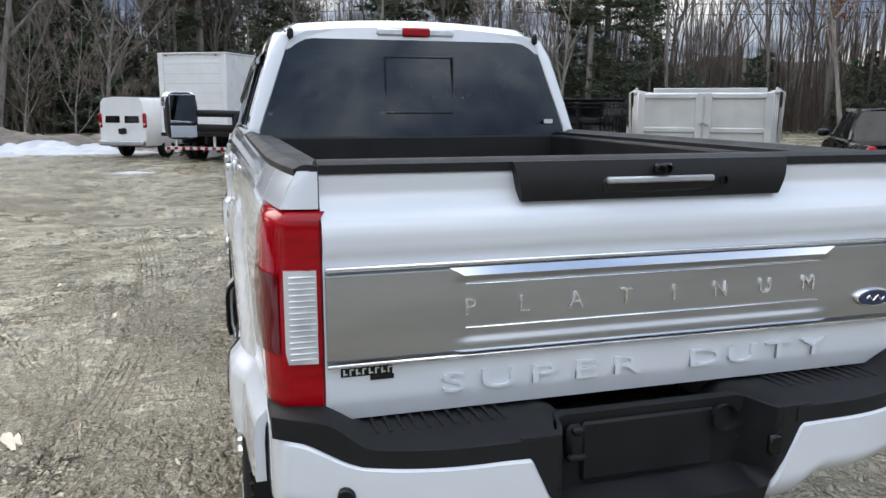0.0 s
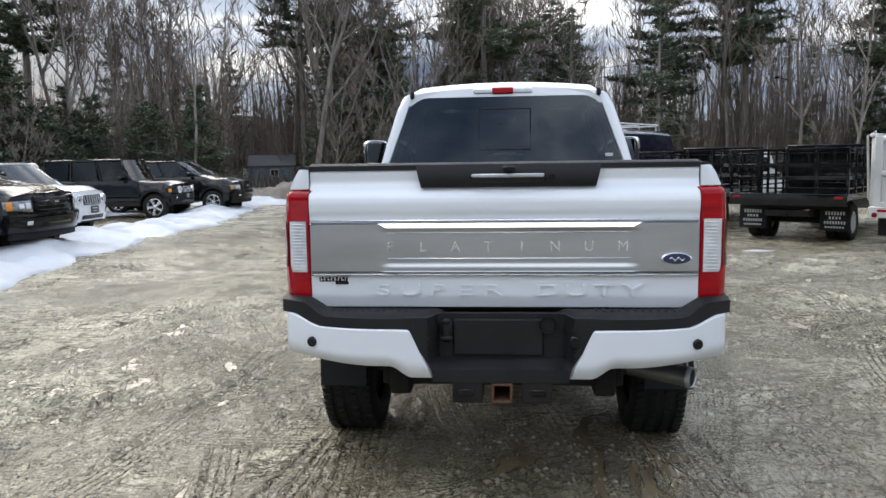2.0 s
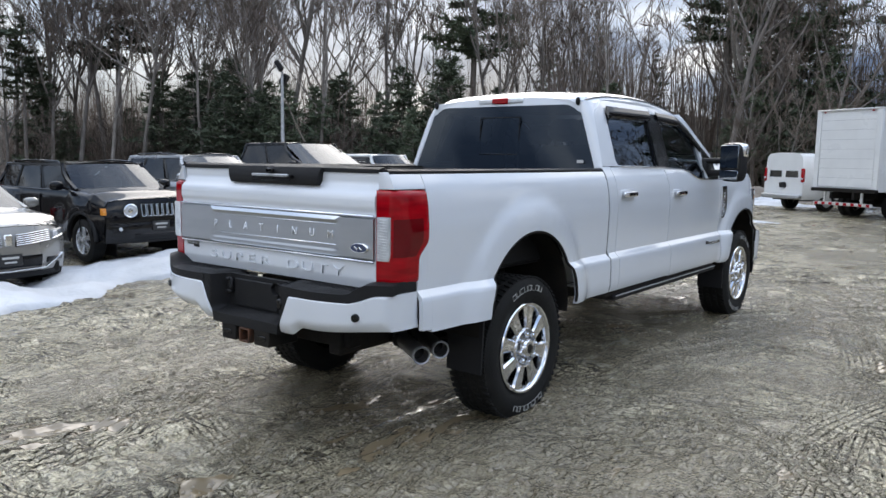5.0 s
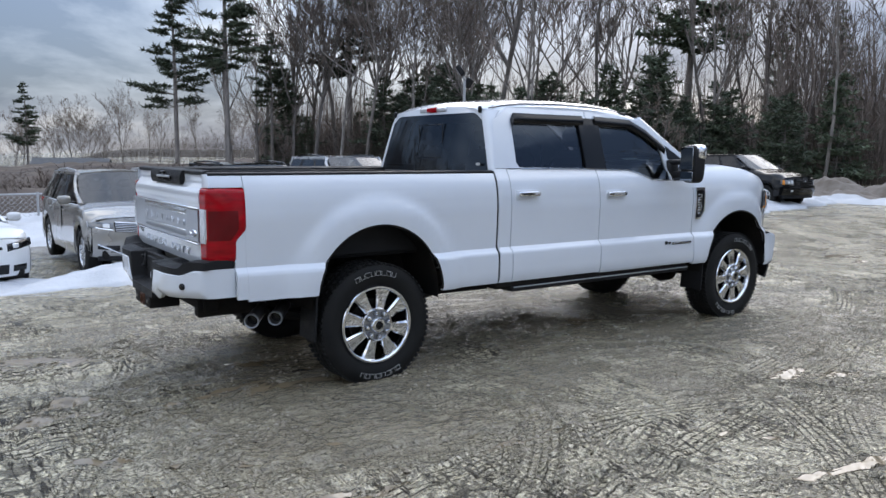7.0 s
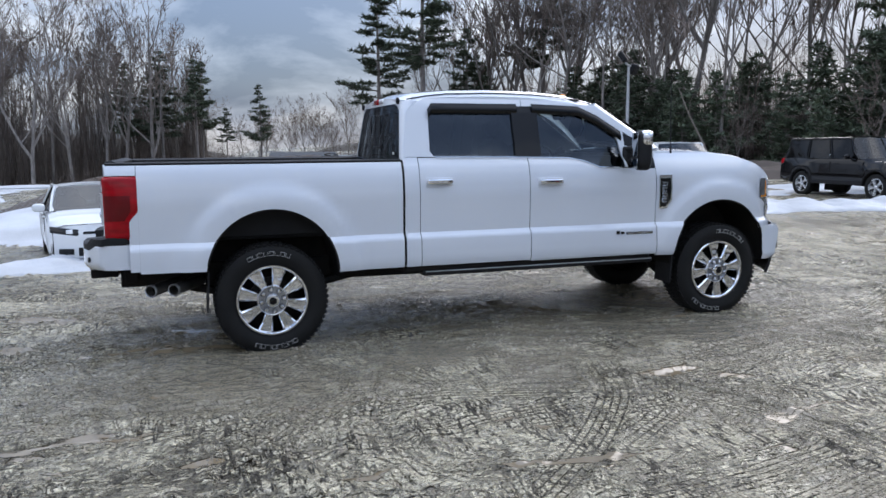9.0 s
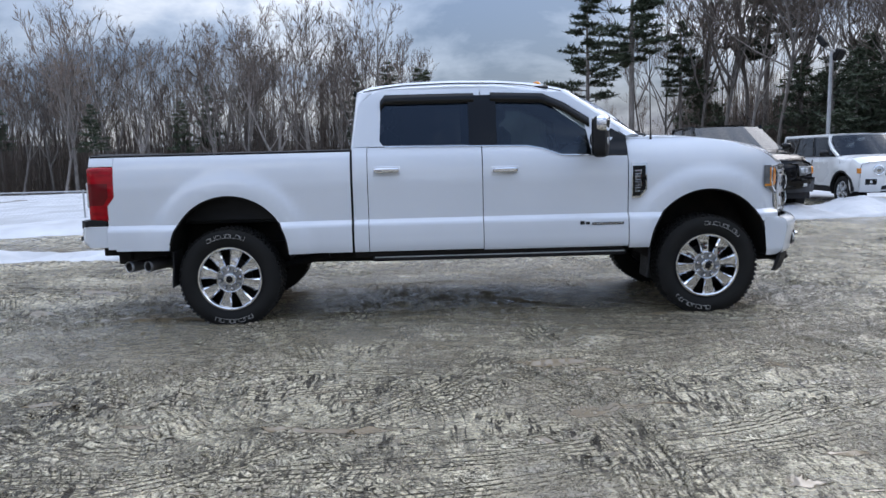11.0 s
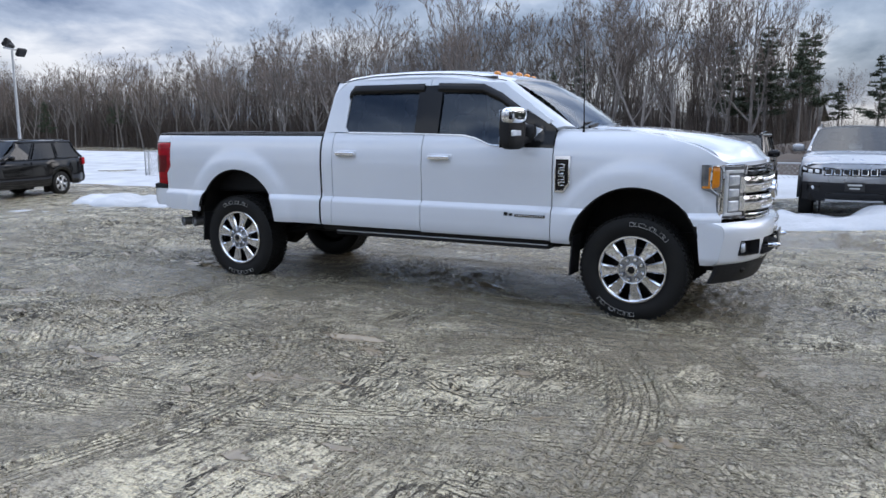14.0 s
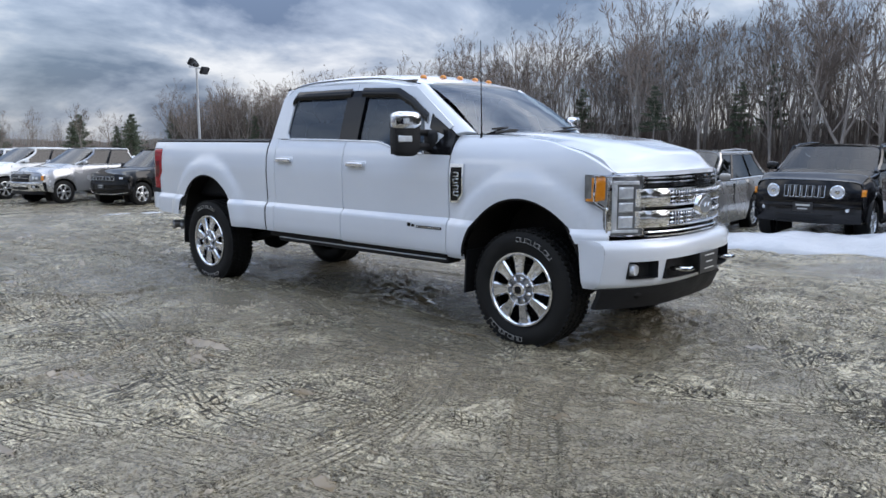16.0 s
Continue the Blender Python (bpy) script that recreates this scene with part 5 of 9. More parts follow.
    for x0, x1, z0, z1 in ((-0.175, 0.175, 1.845, 1.853), (-0.175, 0.175, 1.57, 1.578), (-0.179, -0.171, 1.57, 1.853), (0.171, 0.179, 1.57, 1.853)):
        g.box(((x0 + x1) / 2, 1.044 + 0.050 * ((z0 + z1) / 2 - 1.497) / 0.44 - 0.012, (z0 + z1) / 2), (x1 - x0, 0.010, z1 - z0), 0.002)
    part("slider_frame", g, GLOSSB, T, "black frame of the sliding pane")
    part("window_label", Geo().box((0.70, 1.030, 1.53), (0.05, 0.003, 0.022), 0.001), INK, T)
    # high stop lamp
    ch = part("high_stop_lamp", Geo().box((-0.012, 1.086, 1.972), (0.40, 0.03, 0.040), 0.010), LENS, T, "high stop lamp with red middle")
    part("red_lens", Geo().box((-0.012, 1.080, 1.972), (0.145, 0.032, 0.044), 0.008), RED, ch)
    # windscreen
    def shield(u, v):
        k = 2 * u - 1
        x = (0.735 - 0.105 * v) * k
        bow = 1 - k * k
        return (x, 3.515 - 0.63 * v + 0.10 * bow * (1 - 0.4 * v), 1.535 + 0.412 * v + 0.02 * bow + 0.045 * math.sin(math.pi * v))

    part("windscreen", Geo().grid(shield, 20, 12), SHIELD, T, "curved clear windscreen", smooth=60)
    part("windscreen_header", Geo().slab(lambda u, v: (0.655 * (2 * u - 1), 2.875 + 0.07 * (1 - (2 * u - 1) ** 2) - 0.02 + 0.045 * v, 1.945 + 0.030 * (1 - (2 * u - 1) ** 2) - 0.016 * v), (0, 0, -0.02), 20, 3), PEARL, T)
    for x in (-0.45, -0.22, 0.0, 0.22, 0.45):
        y = 2.66 + 0.05 * (1 - (x / 0.6) ** 2)
        m = Matrix.Translation((x, y, roof_z(x, y)))
        base = part("clearance_lamp", Geo().add(*dome(0.055, 0.075, 0.030)), AMBER, T, "amber roof marker lamp", m=m)
    # cowl, wipers, aerial
    part("cowl", Geo().slab(lambda u, v: (0.76 * (2 * u - 1), 3.44 + 0.13 * (1 - (2 * u - 1) ** 2) + 0.11 * v, 1.520 - 0.012 * v + 0.025 * (1 - (2 * u - 1) ** 2)), (0, 0, -0.04), 20, 4), PLASTIC, T, "black cowl panel")
    for x in (0.62, -0.10):
        part("wiper", Geo().tube([(x + 0.02, 3.56 + 0.06 * (1 - x * x), 1.545), (x - 0.25, 3.58, 1.565), (x - 0.52, 3.54, 1.575)], [0.012, 0.011, 0.006], 6).tube([(x - 0.02, 3.545, 1.575), (x - 0.60, 3.52, 1.602)], 0.008, 5), PLASTIC, T, "black wiper")
    part("aerial", Geo().tube([(0.80, 3.60, 1.50), (0.80, 3.60, 1.56), (0.80, 3.585, 2.22)], [0.014, 0.005, 0.0025], 6), PLASTIC, T, "thin radio aerial")
    # tow mirrors
    for s, mx in ((1, 1.115), (-1, 1.25)):
        g = Geo()
        g.tube([(s * 0.84, 3.10, 1.545), (s * 0.98, 3.13, 1.550), (s * mx, 3.12, 1.555)], 0.026, 8).tube([(s * 0.84, 3.13, 1.435), (s * 0.98, 3.14, 1.440), (s * mx, 3.12, 1.450)], 0.032, 8)
        g.box((s * 0.86, 3.14, 1.47), (0.07, 0.14, 0.20), 0.03)
        mr = part("tow_mirror", g, PLASTIC, T, "large black tow mirror with chrome cap", smooth=50)
        turned = pose(s * mx, 3.105, 1.535, 0, 0, -18 * s)
        part("mirror_shell", rounded_shell((0, 0, 0), (0.225, 0.130, 0.335), 4.5), PLASTIC, mr, m=turned)
        part("mirror_cap", rounded_shell((s * 0.003, 0.016, 0.100), (0.236, 0.112, 0.142), 4.0), CHROME, mr, "chrome mirror cap", m=turned)
        part("mirror_lamp", Geo().box((s * 0.03, 0.060, -0.035), (0.12, 0.016, 0.050), 0.006), LENS, mr, m=turned)
        for zc, hh in ((0.05, 0.20), (-0.11, 0.085)):
            part("mirror_glass", Geo().box((0, -0.064, zc), (0.185, 0.006, hh), 0.003), MIRROR, mr, m=turned)
    # cabin
    def seat(x, y, name="seat"):
        g = Geo()
        g.box((x, y + 0.05, 1.02), (0.52, 0.52, 0.20), 0.07).box((x, y - 0.20, 1.34), (0.50, 0.17, 0.62), 0.07, None)
        g.tube([(x - 0.07, y - 0.22, 1.62), (x - 0.07, y - 0.22, 1.72)], 0.010, 6).tube([(x + 0.07, y - 0.22, 1.62), (x + 0.07, y - 0.22, 1.72)], 0.010, 6)
        g.box((x, y - 0.215, 1.76), (0.27, 0.12, 0.17), 0.05)
        part(name, g, SEAT, T, "dark leather seat with headrest")
    for x in (-0.40, 0.40):
        seat(x, 2.55)
        seat(x, 1.55)
    part("dashboard", Geo().box((0, 3.25, 1.33), (1.50, 0.42, 0.30), 0.10).box((0, 3.42, 1.42), (1.45, 0.3, 0.16), 0.05), SEAT, T)
    g = Geo()
    ringpts = [Vector((-0.42 + 0.19 * math.cos(a), 2.98 - 0.06 * math.sin(a), 1.40 + 0.17 * math.sin(a))) for a in np.linspace(0, 2 * math.pi, 25)]
    g.tube(ringpts, 0.016, 6, False).box((-0.42, 2.99, 1.39), (0.16, 0.05, 0.12), 0.03).tube([ringpts[0], ringpts[12]], 0.012, 5)
    part("steering_wheel", g, SEAT, T)
    part("interior_mirror", Geo().box((0, 2.88, 1.86), (0.24, 0.04, 0.07), 0.02), GLOSSB, T)
    part("headliner", Geo().box((0, 1.98, 1.975), (1.28, 1.55, 0.03), 0.01), SEAT, T)


def rounded_shell(c, s, e=3.2, n=20):
    """A box with well rounded corners."""
    g = Geo()

    def f(u, v):
        a, b = 2 * math.pi * u, math.pi * (v - 0.5)
        p = [math.cos(b) * math.cos(a), math.cos(b) * math.sin(a), math.sin(b)]
        k = sum(abs(t) ** e for t in p) ** (-1 / e)
        return tuple(c[i] + p[i] * k * s[i] / 2 for i in range(3))

    return g.grid(f, n, n)


def dome(w, l, h):
    vs, fs, n = [], [], 10
    for j in range(5):
        a = j / 4 * math.pi / 2
        for k in range(n):
            t = 2 * math.pi * k / n
            vs.append((w / 2 * math.cos(a) * math.cos(t), l / 2 * math.cos(a) * math.sin(t), h * math.sin(a) - 0.004))
    for j in range(4):
        for k in range(n):
            fs.append((j * n + k, j * n + (k + 1) % n, (j + 1) * n + (k + 1) % n, (j + 1) * n + k))
    return vs, fs


def build_hero_front(T):
    # bonnet
    def hood(u, v):
        k = 2 * u - 1
        yb = 3.50 + 0.09 * (1 - k * k)
        hw = lerp_table([(3.4, 0.800), (4.2, 0.800), (4.75, 0.755), (4.95, 0.72)], yb + (4.8 - yb) * v)
        x = hw * k
        yf = front_y(x) - 0.015
        y = yb + (yf - yb) * v
        edge = lerp_table([(3.4, 1.525), (3.9, 1.512), (4.25, 1.472), (4.5, 1.410), (4.62, 1.362), (4.76, 1.300), (4.96, 1.287)], y)
        crown = 0.018 * (1 - k * k) + 0.016 * smooth_step(0.66, 0.56, abs(k)) * smooth_step(1.0, 0.80, v)
        ctr = lerp_table([(3.4, 1.545), (4.0, 1.520), (4.5, 1.462), (4.75, 1.406), (4.90, 1.362), (4.95, 1.338)], y)
        z = edge + (ctr - edge) * smooth_step(1.0, 0.30, abs(k)) + crown * 0.6
        nose_w = smooth_step(0.88, 1.0, v) ** 1.8
        z = z * (1 - nose_w) + (1.284 - 0.012 * k * k) * nose_w
        return (x, y, z)

    part("bonnet", Geo().slab(hood, (0, 0, -0.03), 40, 40), PEARL, T, "white bonnet with a raised middle", smooth=40)
    for s in (1, -1):
        def shoulder(u, v):
            y = 3.40 + 1.30 * u
            zt = lerp_table([(3.38, 1.525), (3.9, 1.515), (4.25, 1.475), (4.5, 1.40), (4.62, 1.335), (4.72, 1.262)], y)
            x0 = body_x(y, zt)
            x1 = lerp_table([(3.4, 0.800), (4.2, 0.800), (4.75, 0.755)], y) + 0.003
            return (s * (x0 + (x1 - x0) * v), y, zt + 0.006 * math.sin(math.pi * v))
        part("fender_shoulder", Geo().slab(shoulder, (0, 0, -0.02), 24, 4), PEARL, T, smooth=60)
    # headlamps
    for s in (1, -1):
        def box_lamp(x0, x1, z0, z1, name, mat, parent, off=0.0, label="", nu=8, nv=8, edge=0.012):
            def f(u, v):
                x = x0 + (x1 - x0) * u
                z = z0 + (z1 - z0) * v
                if name == "headlamp":
                    x = x0 + (x1 - 0.066 * smooth_step(1.09, 1.03, z) - x0) * u
                d = edge * (1 - min(1, min(u, 1 - u, v, 1 - v) * 10))
                return (s * x, front_y(x) + off - d, z)
            return part(name, Geo().slab(f, (0, -0.05, 0), nu, nv, flip=s > 0), mat, parent, label)

        hl = box_lamp(0.600, 0.884, 0.842, 1.262, "headlamp", SMOKED, T, 0.002, "smoked headlamp with bright inner frame and amber corner", 14, 14)
        box_lamp(0.822, 0.883, 1.085, 1.243, "indicator_lens", AMBER, hl, 0.010, "amber indicator lens")
        for z0, z1 in ((0.905, 0.985), (1.010, 1.075), (1.100, 1.180)):
            box_lamp(0.668, 0.752, z0, z1, "lamp_unit", LENS, hl, 0.014)
        for x0, x1, z0, z1 in ((0.640, 0.790, 1.196, 1.220), (0.768, 0.790, 0.895, 1.196), (0.640, 0.790, 0.872, 0.893)):
            box_lamp(x0, x1, z0, z1, "light_strip", LENS, hl, 0.016, edge=0.004)
        outline = [(0.606, 0.852), (0.606, 1.254), (0.75, 1.256), (0.878, 1.252), (0.880, 1.09), (0.817, 1.03), (0.815, 0.852), (0.73, 0.850), (0.606, 0.852)]
        rim_pts = []
        for (xa, zA), (xb, zB) in zip(outline, outline[1:]):
            rim_pts += [(s * (xa + (xb - xa) * k / 5), front_y(xa + (xb - xa) * k / 5) + 0.006, zA + (zB - zA) * k / 5) for k in range(5)]
        part("lamp_frame", Geo().tube(rim_pts + rim_pts[:1], 0.009, 6), CHROME, hl)
        box_lamp(0.792, 0.815, 0.86, 1.240, "lamp_trim", CHROME, hl, 0.010)
    # grille
    def sheet(name, mat, parent, x0, x1, z0, z1, off, depth=0.04, nu=24, nv=4, label="", bow=0.0):
        def f(u, v):
            x = x0 + (x1 - x0) * u
            return (x, front_y(x) + off + bow * math.sin(math.pi * v), z0 + (z1 - z0) * v)
        return part(name, Geo().slab(f, (0, -depth, 0), nu, nv, flip=True), mat, parent, label)

    gr = sheet("grille", GLOSSB, T, -0.60, 0.60, 0.830, 1.272, -0.03, 0.05, label="chrome twin-bar mesh grille")
    sheet("grille_bar", CHROME, gr, -0.585, 0.585, 1.232, 1.243, 0.012)
    sheet("grille_bar", CHROME, gr, -0.585, 0.585, 1.205, 1.214, 0.020)
    sheet("grille_bar", CHROME, gr, -0.585, 0.585, 0.868, 0.878, 0.026, bow=0.004)
    sheet("grille_bar", CHROME, gr, -0.575, 0.575, 0.838, 0.848, 0.018)
    for z0, z1 in ((1.045, 1.165), (0.905, 1.018)):
        for s in (1, -1):
            a, b = sorted((s * 0.43, s * 0.655))
            sheet("grille_wing", CHROME, gr, a, b, z0, z1, 0.030, 0.05, 10, 6, "bright metal grille wing", bow=0.012)
        sheet("grille_bar", CHROME, gr, -0.44, 0.44, z1 - 0.012, z1, 0.036)
        sheet("grille_bar", CHROME, gr, -0.44, 0.44, z0, z0 + 0.012, 0.036)
        g = Geo()
        for k in range(27):
            x = -0.42 + 0.84 * k / 26
            g.box((x, front_y(x) + 0.022, (z0 + z1) / 2), (0.010, 0.02, z1 - z0 - 0.02), 0.003)
        for j in range(1, 4):
            z = z0 + (z1 - z0) * j / 4
            for k in range(8):
                xa = -0.42 + 0.84 * (k + 0.5) / 8
                g.box((xa, front_y(xa) + 0.020, z), (0.107, 0.018, 0.008), 0.003)
        part("grille_mesh", g, CHROME, gr, "chrome mesh insert")
    bd = part("badge", Geo().lathe([(0.001, 0.0), (0.100, 0.0), (0.125, -0.006), (0.135, -0.03)], 40, pose(0, front_y(0) + 0.062, 1.030, 0, 0, 90) @ Matrix.Diagonal((1, 1, 0.62, 1))), CHROME, gr, "oval chrome badge")
    part("badge_face", Geo().lathe([(0.001, 0.0), (0.092, 0.0), (0.096, -0.004)], 40, pose(0, front_y(0) + 0.066, 1.030, 0, 0, 90) @ Matrix.Diagonal((1, 1, 0.58, 1))), SATIN, bd)
    part("badge_stroke", Geo().tube([(-0.06 + 0.12 * k / 8, front_y(0) + 0.068, 1.03 + 0.016 * math.sin(k * 1.6)) for k in range(9)], 0.004, 5), CHROME, bd)

    # front bumper
    def fb_y(x):
        return 5.035 - 0.30 * max(0.0, (abs(x) / 0.93)) ** 3.2

    HOLES = ((0.600, 0.800, 0.575, 0.690), (-0.53, 0.53, 0.560, 0.695), (-0.800, -0.600, 0.575, 0.690))
    xs = sorted(set([round(v, 4) for v in np.linspace(-0.93, 0.93, 63)] + [h[0] for h in HOLES] + [h[1] for h in HOLES]))
    zs = sorted(set([0.500, 0.515, 0.54, 0.72, 0.75, 0.775, 0.800, 0.818, 0.828] + [h[2] for h in HOLES] + [h[3] for h in HOLES]))

    def bump_at(x, z):
        d = lerp_table([(0.500, -0.085), (0.515, -0.05), (0.54, -0.03), (0.70, 0.0), (0.75, 0.004), (0.775, 0.002), (0.800, -0.010), (0.818, -0.035), (0.828, -0.09)], z)
        return (x, fb_y(x) + d, z)

    g = Geo()
    vs = [bump_at(x, z) for x in xs for z in zs]
    n = len(zs)
    fs = []
    for i in range(len(xs) - 1):
        for j in range(n - 1):
            cx, cz = (xs[i] + xs[i + 1]) / 2, (zs[j] + zs[j + 1]) / 2
            if not any(h[0] < cx < h[1] and h[2] < cz < h[3] for h in HOLES):
                fs.append((i * n + j, (i + 1) * n + j, (i + 1) * n + j + 1, i * n + j + 1))
    g.add(vs, fs)
    for s in (1, -1):
        g.grid(lambda u, v: (s * (0.93 + 0.010 * math.sin(u * 2.5) - 0.02 * smooth_step(0.15, 0.0, v)), fb_y(0.93) + lerp_table([(0.0, -0.085), (0.06, -0.05), (0.13, -0.03), (0.61, 0.0), (0.84, 0.002), (0.915, -0.010), (0.97, -0.035), (1.0, -0.09)], v) * (1 - u) - (0.165 + 0.035 * v) * u, 0.500 + 0.328 * v - 0.006 * smooth_step(0.9, 1.0, v) * u), 6, 16)
    fb = part("front_bumper", g, PEARL, T, "white painted front bumper with black openings", smooth=40)
    for x0, x1, z0, z1 in HOLES:
        def back(u, v):
            x = x0 + (x1 - x0) * u
            return (x, fb_y(x) - 0.07, z0 + (z1 - z0) * v)
        g = Geo().grid(back, 10, 2, True)
        for zz in (z0, z1):
            g.grid(lambda u, v: (x0 + (x1 - x0) * u, fb_y(x0 + (x1 - x0) * u) - 0.07 * v, zz), 10, 1)
        for xx in (x0, x1):
            g.grid(lambda u, v: (xx, fb_y(xx) - 0.07 * u, z0 + (z1 - z0) * v), 1, 1)
        part("bumper_opening", g, PLASTIC, fb)
    for s in (1, -1):
        part("fog_lamp", Geo().lathe([(0.001, 0.0), (0.036, -0.002), (0.044, -0.02), (0.044, -0.05)], 22, pose(s * 0.745, fb_y(0.74) - 0.015, 0.632, 0, 0, 90)), LENS, fb, "round fog lamp")
        part("tow_hook", Geo().tube([(s * 0.40, 4.93, 0.612), (s * 0.40, 5.06, 0.618), (s * 0.385, 5.085, 0.618), (s * 0.345, 5.085, 0.618), (s * 0.33, 5.05, 0.618), (s * 0.33, 4.93, 0.612)], 0.016, 8), CHROME, fb, "chrome tow hook")
    pl = part("front_plate", Geo().box((0, 5.055, 0.625), (0.31, 0.012, 0.155), 0.004), PLATE, fb, "dark dealer plate with pale print")
    g = Geo()
    for r in range(3):
        g.box((0, 5.063, 0.675 - r * 0.047), (0.16 - 0.05 * (r % 2), 0.003, 0.008), 0.001)
    part("plate_print", g, INK, pl)

    def dam(u, v):
        k = 2 * u - 1
        x = 0.90 * k
        return (x, fb_y(x) - 0.06 - 0.05 * v, 0.505 - 0.155 * v - 0.01 * math.sin(v * 5))
    part("air_dam", Geo().slab(dam, (0, -0.03, 0), 40, 6), PLASTIC, T, "black plastic air dam")
    part("radiator_support", Geo().box((0, 4.80, 1.0), (1.2, 0.06, 0.42), 0.01), UNDER, T)
    part("skid_panel", Geo().box((0, 4.72, 0.45), (1.4, 0.3, 0.05), 0.02), UNDER, T)


build_hero()


# ---- parked vehicles ----
WHEEL_CACHE = {}


def car_wheel(parent, x, y, r, w, style, s):
    """Tyre and alloy rim; the meshes are shared between alike wheels."""
    key = (round(r, 3), round(w, 3), style, s)
    if key not in WHEEL_CACHE:
        rim = r * (0.66 if style != "steel" else 0.58)
        h = w / 2
        g = Geo().lathe([(rim, -h * 0.8 * s), (rim + 0.02, -h * s), (r - 0.03, -h * s), (r, -h * 0.8 * s), (r, h * 0.8 * s), (r - 0.03, h * s), (rim + 0.02, h * s), (rim, h * 0.85 * s)], 36)
        ty = part("tyre", g, RUBBER)
        g = Geo().lathe([(rim + 0.004, h * 0.84 * s), (rim - 0.014, h * 0.90 * s), (rim - 0.03, h * 0.5 * s), (rim - 0.04, -h * 0.5 * s)], 36)
        n = {"five": 5, "ten": 10, "six": 6, "steel": 8}[style]
        for k in range(n):
            m = Matrix.Rotation(2 * math.pi * (k + 0.25) / n, 4, "X")
            wo = {"five": 0.36, "ten": 0.15, "six": 0.28, "steel": 0.5}[style] * rim
            wi = wo * 0.55
            a, b = h * 0.84 * s, h * 0.55 * s
            g.add([(a, -wi / 2, 0.05), (a, wi / 2, 0.05), (a * 0.97, wo / 2, rim - 0.01), (a * 0.97, -wo / 2, rim - 0.01), (b, -wi / 2 * 1.3, 0.05), (b, wi / 2 * 1.3, 0.05), (b, wo / 2 * 1.15, rim - 0.01), (b, -wo / 2 * 1.15, rim - 0.01)], [(0, 1, 2, 3), (0, 3, 7, 4), (1, 5, 6, 2), (2, 6, 7, 3)], m)
        g.lathe([(0.001, h * 0.92 * s), (0.05, h * 0.9 * s), (0.065, h * 0.8 * s), (0.065, h * 0.4 * s)], 20)
        ri = part("rim", g, ALLOY if style != "steel" else INK)
        bk = part("wheel_back", Geo().lathe([(0.001, h * 0.2 * s), (rim - 0.03, h * 0.1 * s)], 24), UNDER)
        WHEEL_CACHE[key] = tuple(o.data for o in (ty, ri, bk))
        for o in (ty, ri, bk):
            bpy.data.objects.remove(o)
    wheel = new("wheel")
    wheel.parent = parent
    wheel.matrix_basis = pose(x, y, r - 0.015, random.Random(x * 7 + y).uniform(0, 70))
    for nm, me in zip(("tyre", "rim", "wheel_back"), WHEEL_CACHE[key]):
        o = new(nm, me)
        o.parent = wheel
    return wheel


